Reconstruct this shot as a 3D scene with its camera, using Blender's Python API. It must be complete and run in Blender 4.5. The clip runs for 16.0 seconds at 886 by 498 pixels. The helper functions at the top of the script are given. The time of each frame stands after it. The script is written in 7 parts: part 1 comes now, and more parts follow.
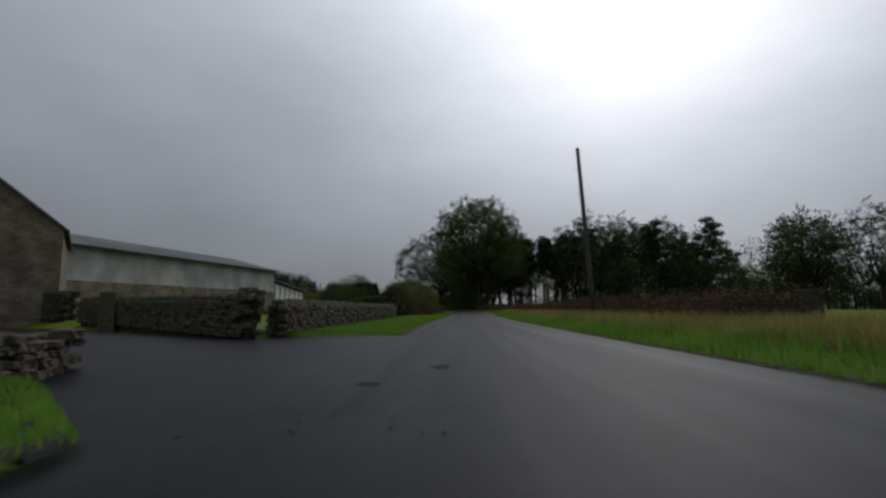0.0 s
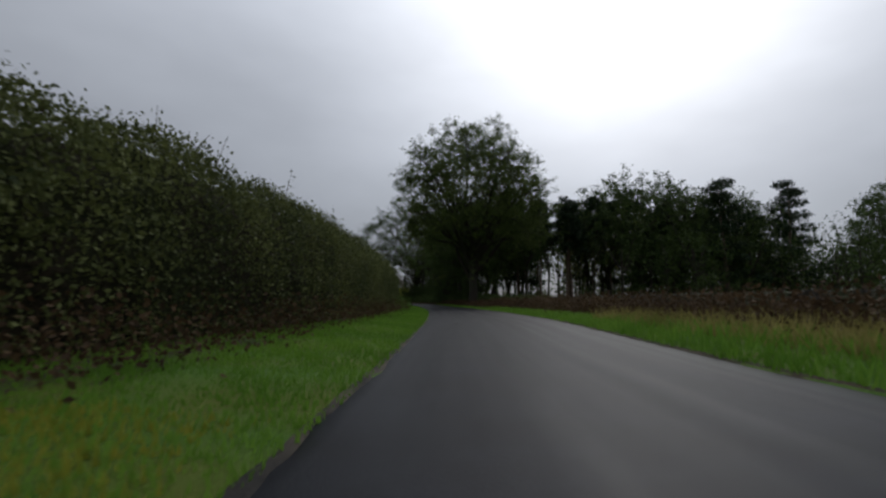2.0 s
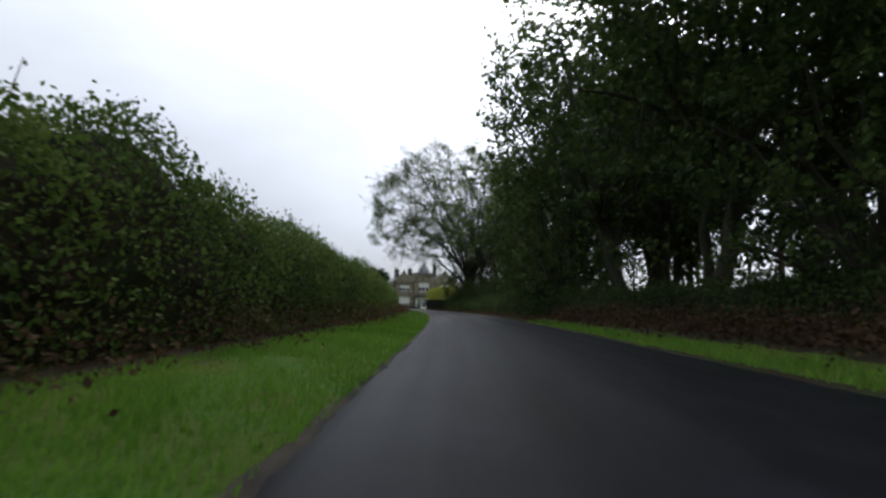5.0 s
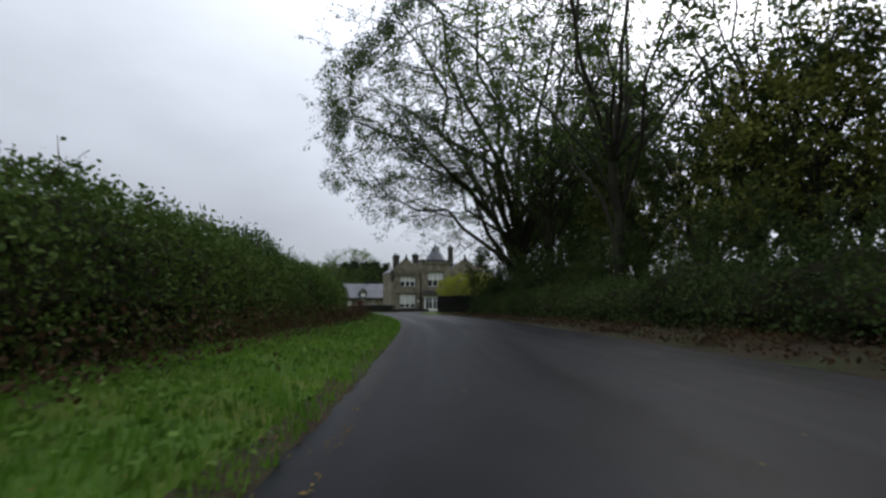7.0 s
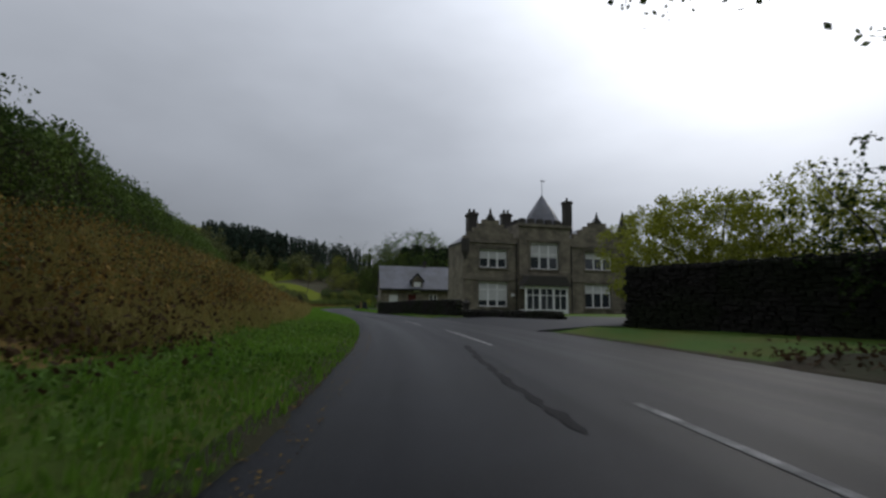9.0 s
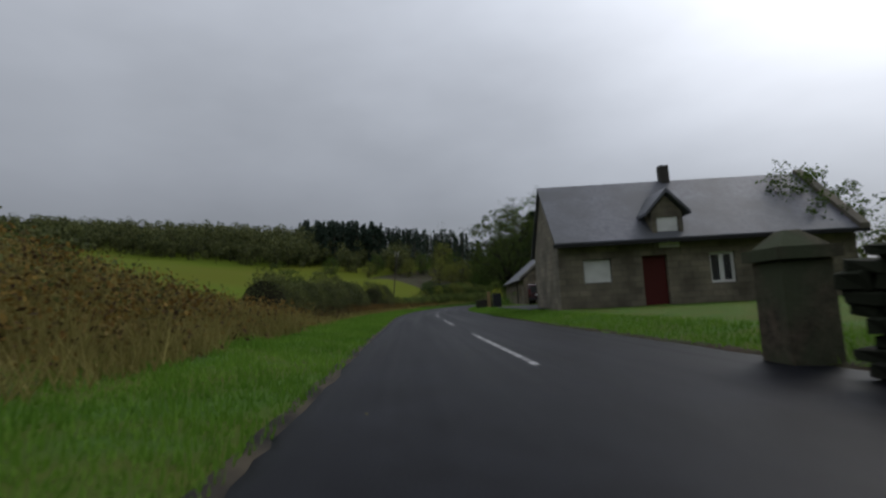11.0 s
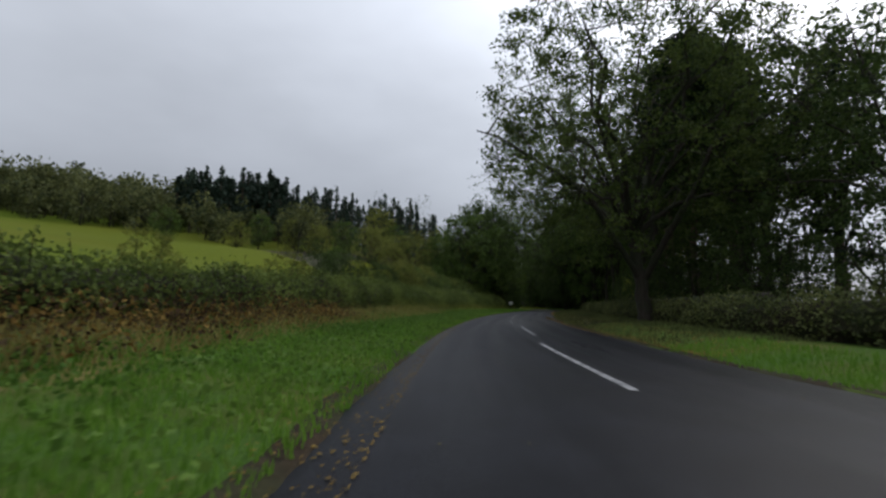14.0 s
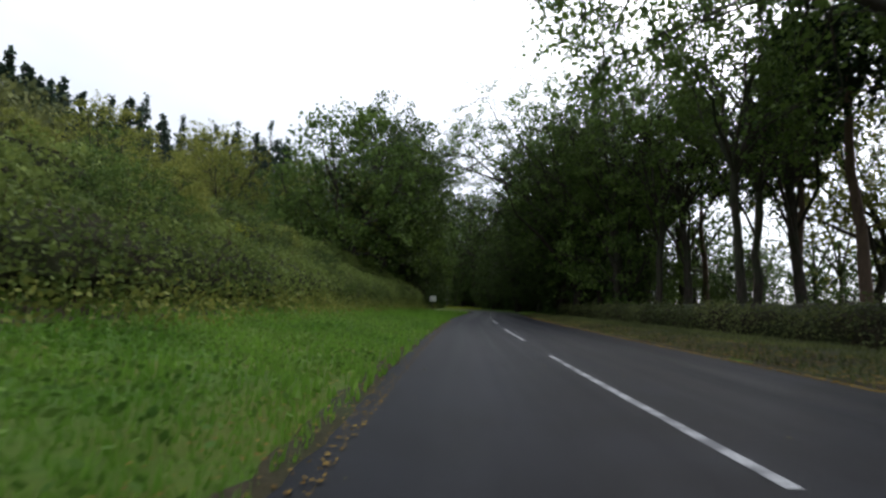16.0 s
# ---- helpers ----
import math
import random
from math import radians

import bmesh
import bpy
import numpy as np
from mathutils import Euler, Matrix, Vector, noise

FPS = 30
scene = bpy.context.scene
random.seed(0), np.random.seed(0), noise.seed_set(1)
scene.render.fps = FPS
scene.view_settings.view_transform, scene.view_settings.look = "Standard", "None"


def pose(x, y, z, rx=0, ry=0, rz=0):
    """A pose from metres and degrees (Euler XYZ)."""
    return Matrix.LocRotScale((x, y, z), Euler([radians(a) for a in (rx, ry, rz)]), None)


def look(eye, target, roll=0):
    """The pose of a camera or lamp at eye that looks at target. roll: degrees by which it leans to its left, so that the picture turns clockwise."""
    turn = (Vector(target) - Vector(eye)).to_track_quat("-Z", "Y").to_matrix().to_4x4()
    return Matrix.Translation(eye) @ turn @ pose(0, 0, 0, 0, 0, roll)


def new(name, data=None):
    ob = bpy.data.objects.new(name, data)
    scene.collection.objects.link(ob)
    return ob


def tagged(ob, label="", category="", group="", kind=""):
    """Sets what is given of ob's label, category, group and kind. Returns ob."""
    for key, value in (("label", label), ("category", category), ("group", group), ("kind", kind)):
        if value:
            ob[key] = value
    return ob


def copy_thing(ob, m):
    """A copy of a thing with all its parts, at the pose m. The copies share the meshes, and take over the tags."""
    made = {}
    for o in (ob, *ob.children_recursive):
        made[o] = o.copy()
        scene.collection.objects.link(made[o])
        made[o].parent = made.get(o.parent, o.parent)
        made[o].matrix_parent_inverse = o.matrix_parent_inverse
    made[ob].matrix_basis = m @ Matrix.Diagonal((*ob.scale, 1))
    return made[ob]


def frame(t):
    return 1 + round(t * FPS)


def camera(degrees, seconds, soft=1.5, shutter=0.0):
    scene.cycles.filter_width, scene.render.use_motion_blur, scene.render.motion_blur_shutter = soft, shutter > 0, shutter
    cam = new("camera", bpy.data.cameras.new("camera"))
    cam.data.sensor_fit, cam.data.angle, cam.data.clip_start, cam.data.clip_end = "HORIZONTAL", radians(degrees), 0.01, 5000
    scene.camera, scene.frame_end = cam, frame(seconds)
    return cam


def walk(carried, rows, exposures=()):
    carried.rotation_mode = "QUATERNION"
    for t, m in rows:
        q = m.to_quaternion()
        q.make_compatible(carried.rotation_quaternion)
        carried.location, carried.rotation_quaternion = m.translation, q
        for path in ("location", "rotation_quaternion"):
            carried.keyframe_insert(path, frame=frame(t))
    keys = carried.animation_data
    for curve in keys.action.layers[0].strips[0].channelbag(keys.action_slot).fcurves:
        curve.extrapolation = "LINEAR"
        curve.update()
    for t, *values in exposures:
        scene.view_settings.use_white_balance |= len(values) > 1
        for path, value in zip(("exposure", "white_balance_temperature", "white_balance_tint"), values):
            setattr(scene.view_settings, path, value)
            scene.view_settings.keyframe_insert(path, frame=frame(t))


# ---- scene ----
cam = camera(84.0, 16.0, soft=2.6, shutter=0.05)
PATH = [
    (0, 19.84, 3.17, 0.76, 4.39, 6.86, -0.54),
    (0.5, 18.94, 14.11, 0.76, 2.45, 5.79, -1.82),
    (1, 18.38, 25.08, 0.76, 0.84, 6.59, 2.25),
    (1.5, 17.98, 36.05, 0.76, 3.41, 5.37, 1.81),
    (2, 17.66, 47.05, 0.76, 2.01, 6.01, 0.29),
    (2.5, 17.34, 58.05, 0.76, 1.26, 6.97, -0.67),
    (3, 16.91, 69.05, 0.76, 2.31, 7.05, 0.95),
    (3.5, 16.23, 80.04, 0.76, 5.22, 6.39, -1.72),
    (4, 15.27, 91.00, 0.76, 6.05, 6.55, -0.22),
    (6.3, 8.24, 141.19, 0.76, 10.68, 6.68, -0.22),
    (6.5, 7.45, 145.54, 0.76, 9.70, 6.24, -0.25),
    (7, 5.32, 156.39, 0.76, 10.81, 6.78, -0.44),
    (7.5, 2.87, 167.19, 0.76, 14.65, 6.44, 0.57),
    (8, 0.05, 177.90, 0.76, 15.28, 6.18, 0.05),
    (8.5, -3.21, 188.45, 0.76, 15.95, 6.65, 0.08),
    (9, -7.10, 198.73, 0.76, 19.40, 6.65, 0.80),
    (9.5, -11.77, 208.58, 0.76, 24.50, 6.50, -0.15),
    (9.8, -14.92, 214.32, 0.76, 25.72, 6.42, -0.03),
    (10, -17.15, 218.09, 0.76, 30.05, 6.48, 0.32),
    (10.2, -19.47, 221.81, 0.76, 30.75, 6.28, -2.2),
    (12.3, -45.92, 259.78, 0.76, 34.75, 5.99, -0.58),
    (12.5, -48.34, 263.49, 0.76, 34.64, 6.48, 1.47),
    (13, -54.11, 272.95, 0.76, 29.70, 5.48, -2.81),
    (13.5, -59.37, 282.62, 0.76, 26.64, 6.15, 1.70),
    (14, -64.09, 292.55, 0.76, 24.17, 6.56, 0.52),
    (14.5, -68.20, 302.75, 0.76, 19.48, 6.47, -1.14),
    (15, -71.72, 313.17, 0.76, 16.02, 6.19, 1.09),
    (15.5, -74.74, 323.75, 0.76, 14.30, 6.77, 0.73),
    (16, -77.35, 334.43, 0.76, 14.14, 6.46, 1.93),
]
EXPOSE = [(0.0, 0.0), (1.5, 0.1), (3.0, 0.35), (3.5, 0.6), (4.0, 1.55), (6.3, 1.3), (7.5, 1.15), (8.0, 1.15), (8.5, 0.9), (9.0, 0.4), (9.5, 0.3),
          (12.5, 0.38), (13.5, 0.45), (14.5, 1.25), (15.0, 1.38), (16.0, 1.8)]
walk(cam, [(t, pose(x, y, z, 90 + pitch, -roll, yaw)) for t, x, y, z, yaw, pitch, roll in PATH], EXPOSE)

# ---- world and sun: heavy overcast, brightest ahead ----
SUN_AZ, SUN_EL = radians(20.0), radians(38.0)          # azimuth clockwise from +y
SUN_DIR = Vector((math.sin(SUN_AZ) * math.cos(SUN_EL), math.cos(SUN_AZ) * math.cos(SUN_EL), math.sin(SUN_EL)))


def make_world():
    w = bpy.data.worlds.new("overcast_sky")
    scene.world = w
    w.use_nodes = True
    nt = w.node_tree
    nt.nodes.clear()
    N, L = nt.nodes.new, nt.links.new
    out, bg = N("ShaderNodeOutputWorld"), N("ShaderNodeBackground")
    tc = N("ShaderNodeTexCoord")
    sky = N("ShaderNodeTexSky")
    sky.sky_type, sky.sun_disc = "NISHITA", False
    sky.sun_elevation, sky.sun_rotation = SUN_EL, SUN_AZ

    def m(op, a, b=None):
        n = N("ShaderNodeMath")
        n.operation = op
        for i, v in enumerate((a, b)):
            if v is None:
                continue
            if isinstance(v, (int, float)):
                n.inputs[i].default_value = v
            else:
                L(v, n.inputs[i])
        return n.outputs[0]

    norm = N("ShaderNodeVectorMath")
    norm.operation = "NORMALIZE"
    L(tc.outputs["Generated"], norm.inputs[0])
    dot = N("ShaderNodeVectorMath")
    dot.operation = "DOT_PRODUCT"
    L(norm.outputs[0], dot.inputs[0])
    dot.inputs[1].default_value = SUN_DIR
    sep = N("ShaderNodeSeparateXYZ")
    L(norm.outputs[0], sep.inputs[0])
    d = m("MAXIMUM", dot.outputs["Value"], 0.0)
    up = m("MAXIMUM", sep.outputs[2], 0.0)
    base = m("ADD", 0.125, m("MULTIPLY", up, 0.52))
    glow = m("MULTIPLY", m("POWER", d, 14.0), 0.75)
    wide = m("MULTIPLY", m("POWER", d, 4.0), 0.21)
    lum = m("ADD", base, m("ADD", glow, wide))
    noise1 = N("ShaderNodeTexNoise")
    noise1.inputs["Scale"].default_value = 2.2
    noise1.inputs["Detail"].default_value = 4.0
    noise1.inputs["Roughness"].default_value = 0.5
    mp = N("ShaderNodeMapping")
    mp.inputs["Scale"].default_value = (1.0, 1.0, 2.2)
    L(norm.outputs[0], mp.inputs[0])
    L(mp.outputs[0], noise1.inputs["Vector"])
    cloud = m("ADD", 0.72, m("MULTIPLY", noise1.outputs["Fac"], 0.56))
    lum = m("MULTIPLY", lum, cloud)
    tint = N("ShaderNodeMix")
    tint.data_type = "RGBA"
    L(m("MINIMUM", glow, 1.0), tint.inputs[0])
    tint.inputs[6].default_value = (0.90, 0.96, 1.08, 1)
    tint.inputs[7].default_value = (1.0, 0.99, 1.0, 1)
    mul = N("ShaderNodeVectorMath")
    mul.operation = "SCALE"
    L(tint.outputs[2], mul.inputs[0])
    L(lum, mul.inputs["Scale"])
    add = N("ShaderNodeVectorMath")
    add.operation = "MULTIPLY_ADD"
    L(sky.outputs[0], add.inputs[0])
    add.inputs[1].default_value = (0.004, 0.004, 0.004)
    L(mul.outputs[0], add.inputs[2])
    L(add.outputs[0], bg.inputs[0])
    bg.inputs[1].default_value = 1.0
    L(bg.outputs[0], out.inputs[0])


make_world()
sun_data = bpy.data.lights.new("sun", "SUN")
sun_data.energy, sun_data.angle, sun_data.color = 0.7, radians(25), (1.0, 0.97, 0.93)
sun = new("sun", sun_data)
sun.matrix_world = look(SUN_DIR * 100, (0, 0, 0))


# ---- materials ----
def material(name, a, b, scale=3.0, rough=0.8, bump=0.3, detail=5.0, c=None, big=0.25, metal=0.0, space="Object",
             rand=0.0, spec=0.12, stretch=(1, 1, 1), bump_dist=0.02):
    """Two colours mixed by fine noise, a third or a shade by broad noise, relief, wear."""
    mt = bpy.data.materials.new(name)
    mt.use_nodes = True
    nt = mt.node_tree
    N, L = nt.nodes.new, nt.links.new
    bs = nt.nodes["Principled BSDF"]
    if space == "World":
        src = N("ShaderNodeNewGeometry").outputs["Position"]
    else:
        src = N("ShaderNodeTexCoord").outputs["Object"]
    mp = N("ShaderNodeMapping")
    mp.inputs["Scale"].default_value = stretch
    L(src, mp.inputs[0])
    fine, broad = N("ShaderNodeTexNoise"), N("ShaderNodeTexNoise")
    fine.inputs["Scale"].default_value, fine.inputs["Detail"].default_value = scale, detail
    fine.inputs["Roughness"].default_value = 0.65
    broad.inputs["Scale"].default_value, broad.inputs["Detail"].default_value = big, 3.0
    L(mp.outputs[0], fine.inputs["Vector"])
    L(src, broad.inputs["Vector"])
    r1, r2 = N("ShaderNodeMapRange"), N("ShaderNodeMapRange")
    for r, n, lo, hi in ((r1, fine, 0.35, 0.65), (r2, broad, 0.4, 0.62)):
        r.inputs[1].default_value, r.inputs[2].default_value = lo, hi
        L(n.outputs["Fac"], r.inputs[0])
    mix = N("ShaderNodeMix")
    mix.data_type = "RGBA"
    mix.inputs[6].default_value, mix.inputs[7].default_value = (*a, 1), (*b, 1)
    L(r1.outputs[0], mix.inputs[0])
    mix2 = N("ShaderNodeMix")
    mix2.data_type = "RGBA"
    L(r2.outputs[0], mix2.inputs[0])
    L(mix.outputs[2], mix2.inputs[6])
    mix2.inputs[7].default_value = (*(c or [v * 0.75 for v in b]), 1)
    col = mix2.outputs[2]
    if rand:
        info, geo = N("ShaderNodeObjectInfo"), N("ShaderNodeNewGeometry")
        ad = N("ShaderNodeMath")
        ad.operation = "ADD"
        L(info.outputs["Random"], ad.inputs[0])
        L(geo.outputs["Random Per Island"], ad.inputs[1])
        mr = N("ShaderNodeMapRange")
        mr.inputs[2].default_value = 2.0
        mr.inputs[3].default_value, mr.inputs[4].default_value = 1 - rand, 1 + rand
        L(ad.outputs[0], mr.inputs[0])
        hsv = N("ShaderNodeHueSaturation")
        L(col, hsv.inputs["Color"])
        L(mr.outputs[0], hsv.inputs["Value"])
        col = hsv.outputs[0]
    L(col, bs.inputs["Base Color"])
    bs.inputs["Roughness"].default_value = rough
    bs.inputs["Metallic"].default_value = metal
    bs.inputs["Specular IOR Level"].default_value = spec
    if bump:
        bp = N("ShaderNodeBump")
        bp.inputs["Strength"].default_value, bp.inputs["Distance"].default_value = bump, bump_dist
        L(fine.outputs["Fac"], bp.inputs["Height"])
        L(bp.outputs[0], bs.inputs["Normal"])
    return mt


def leaf_material(name, a, b, rough=0.7, through_light=0.25):
    """Leaves: colour varies leaf by leaf and over the crown; thin, so some light passes."""
    mt = bpy.data.materials.new(name)
    mt.use_nodes = True
    nt = mt.node_tree
    N, L = nt.nodes.new, nt.links.new
    bs, out = nt.nodes["Principled BSDF"], nt.nodes["Material Output"]
    geo, tc, no = N("ShaderNodeNewGeometry"), N("ShaderNodeTexCoord"), N("ShaderNodeTexNoise")
    no.inputs["Scale"].default_value = 0.5
    L(tc.outputs["Object"], no.inputs["Vector"])
    ad = N("ShaderNodeMath")
    ad.operation = "MULTIPLY_ADD"
    L(geo.outputs["Random Per Island"], ad.inputs[0])
    ad.inputs[1].default_value = 0.6
    sub = N("ShaderNodeMapRange")
    sub.inputs[1].default_value, sub.inputs[2].default_value = 0.35, 0.65
    sub.inputs[3].default_value, sub.inputs[4].default_value = -0.1, 0.5
    L(no.outputs["Fac"], sub.inputs[0])
    L(sub.outputs[0], ad.inputs[2])
    mix = N("ShaderNodeMix")
    mix.data_type = "RGBA"
    mix.clamp_factor = True
    L(ad.outputs[0], mix.inputs[0])
    mix.inputs[6].default_value, mix.inputs[7].default_value = (*a, 1), (*b, 1)
    L(mix.outputs[2], bs.inputs["Base Color"])
    bs.inputs["Roughness"].default_value = rough
    bs.inputs["Specular IOR Level"].default_value = 0.07
    tr = N("ShaderNodeBsdfTranslucent")
    L(mix.outputs[2], tr.inputs[0])
    ms = N("ShaderNodeMixShader")
    ms.inputs[0].default_value = through_light
    L(bs.outputs[0], ms.inputs[1])
    L(tr.outputs[0], ms.inputs[2])
    L(ms.outputs[0], out.inputs[0])
    return mt


def asphalt_material():
    """Wet worn asphalt: aggregate grain, long streaks worn by wheels, damp film."""
    mt = material("wet_asphalt", (0.0052, 0.0056, 0.0076), (0.0138, 0.0147, 0.0188), scale=45, rough=0.5, bump=0.6, c=(0.0071, 0.0075, 0.0096),
                  big=0.9, space="World", spec=0.065, bump_dist=0.005)
    nt = mt.node_tree
    N, L = nt.nodes.new, nt.links.new
    bs = nt.nodes["Principled BSDF"]
    uv, mp, no, mr, mc = N("ShaderNodeUVMap"), N("ShaderNodeMapping"), N("ShaderNodeTexNoise"), N("ShaderNodeMapRange"), N("ShaderNodeMapRange")
    mp.inputs["Scale"].default_value = (1.5, 0.035, 1.0)
    no.inputs["Scale"].default_value, no.inputs["Detail"].default_value = 1.0, 5.0
    L(uv.outputs[0], mp.inputs[0])
    L(mp.outputs[0], no.inputs["Vector"])
    for r, lo, hi in ((mr, 0.40, 0.54), (mc, 0.78, 1.24)):
        r.inputs[1].default_value, r.inputs[2].default_value = 0.33, 0.67
        r.inputs[3].default_value, r.inputs[4].default_value = lo, hi
        L(no.outputs["Fac"], r.inputs[0])
    L(mr.outputs[0], bs.inputs["Roughness"])
    geo, n2, m2, mul = N("ShaderNodeNewGeometry"), N("ShaderNodeTexNoise"), N("ShaderNodeMapRange"), N("ShaderNodeMath")
    n2.inputs["Scale"].default_value, n2.inputs["Detail"].default_value, n2.inputs["Roughness"].default_value = 1.6, 9.0, 0.72
    L(geo.outputs["Position"], n2.inputs["Vector"])
    m2.inputs[1].default_value, m2.inputs[2].default_value = 0.32, 0.68
    m2.inputs[3].default_value, m2.inputs[4].default_value = 0.62, 1.38
    L(n2.outputs["Fac"], m2.inputs[0])
    mul.operation = "MULTIPLY"
    L(m2.outputs[0], mul.inputs[0])
    L(mc.outputs[0], mul.inputs[1])
    col = bs.inputs["Base Color"].links[0].from_socket
    hsv = N("ShaderNodeHueSaturation")
    L(col, hsv.inputs["Color"])
    L(mul.outputs[0], hsv.inputs["Value"])
    L(hsv.outputs[0], bs.inputs["Base Color"])
    return mt


def block_material(name, a, b, mortar, w=0.45, h=0.22, rough=0.85):
    """Coursed squared stone with recessed joints on upright walls, grimy in broad patches."""
    mt = bpy.data.materials.new(name)
    mt.use_nodes = True
    nt = mt.node_tree
    N, L = nt.nodes.new, nt.links.new
    bs = nt.nodes["Principled BSDF"]
    uv = N("ShaderNodeUVMap")
    br = N("ShaderNodeTexBrick")
    br.inputs["Scale"].default_value = 1.0
    br.inputs["Brick Width"].default_value, br.inputs["Row Height"].default_value = w, h
    br.inputs["Mortar Size"].default_value = 0.012
    br.inputs["Color1"].default_value, br.inputs["Color2"].default_value = (*a, 1), (*b, 1)
    br.inputs["Mortar"].default_value = (*mortar, 1)
    L(uv.outputs[0], br.inputs["Vector"])
    geo, no = N("ShaderNodeNewGeometry"), N("ShaderNodeTexNoise")
    no.inputs["Scale"].default_value, no.inputs["Detail"].default_value = 0.9, 6.0
    L(geo.outputs["Position"], no.inputs["Vector"])
    mr = N("ShaderNodeMapRange")
    mr.inputs[1].default_value, mr.inputs[2].default_value = 0.35, 0.65
    mr.inputs[3].default_value, mr.inputs[4].default_value = 0.6, 1.25
    L(no.outputs["Fac"], mr.inputs[0])
    hsv = N("ShaderNodeHueSaturation")
    L(br.outputs["Color"], hsv.inputs["Color"])
    L(mr.outputs[0], hsv.inputs["Value"])
    L(hsv.outputs[0], bs.inputs["Base Color"])
    bs.inputs["Roughness"].default_value = rough
    bp = N("ShaderNodeBump")
    bp.inputs["Strength"].default_value, bp.inputs["Distance"].default_value = 0.6, 0.02
    bp.invert = True
    L(br.outputs["Fac"], bp.inputs["Height"])
    L(bp.outputs[0], bs.inputs["Normal"])
    return mt


def glass_material():
    mt = bpy.data.materials.new("window_glass")
    mt.use_nodes = True
    bs = mt.node_tree.nodes["Principled BSDF"]
    bs.inputs["Base Color"].default_value = (0.03, 0.035, 0.04, 1)
    bs.inputs["Roughness"].default_value = 0.06
    bs.inputs["Specular IOR Level"].default_value = 0.8
    return mt


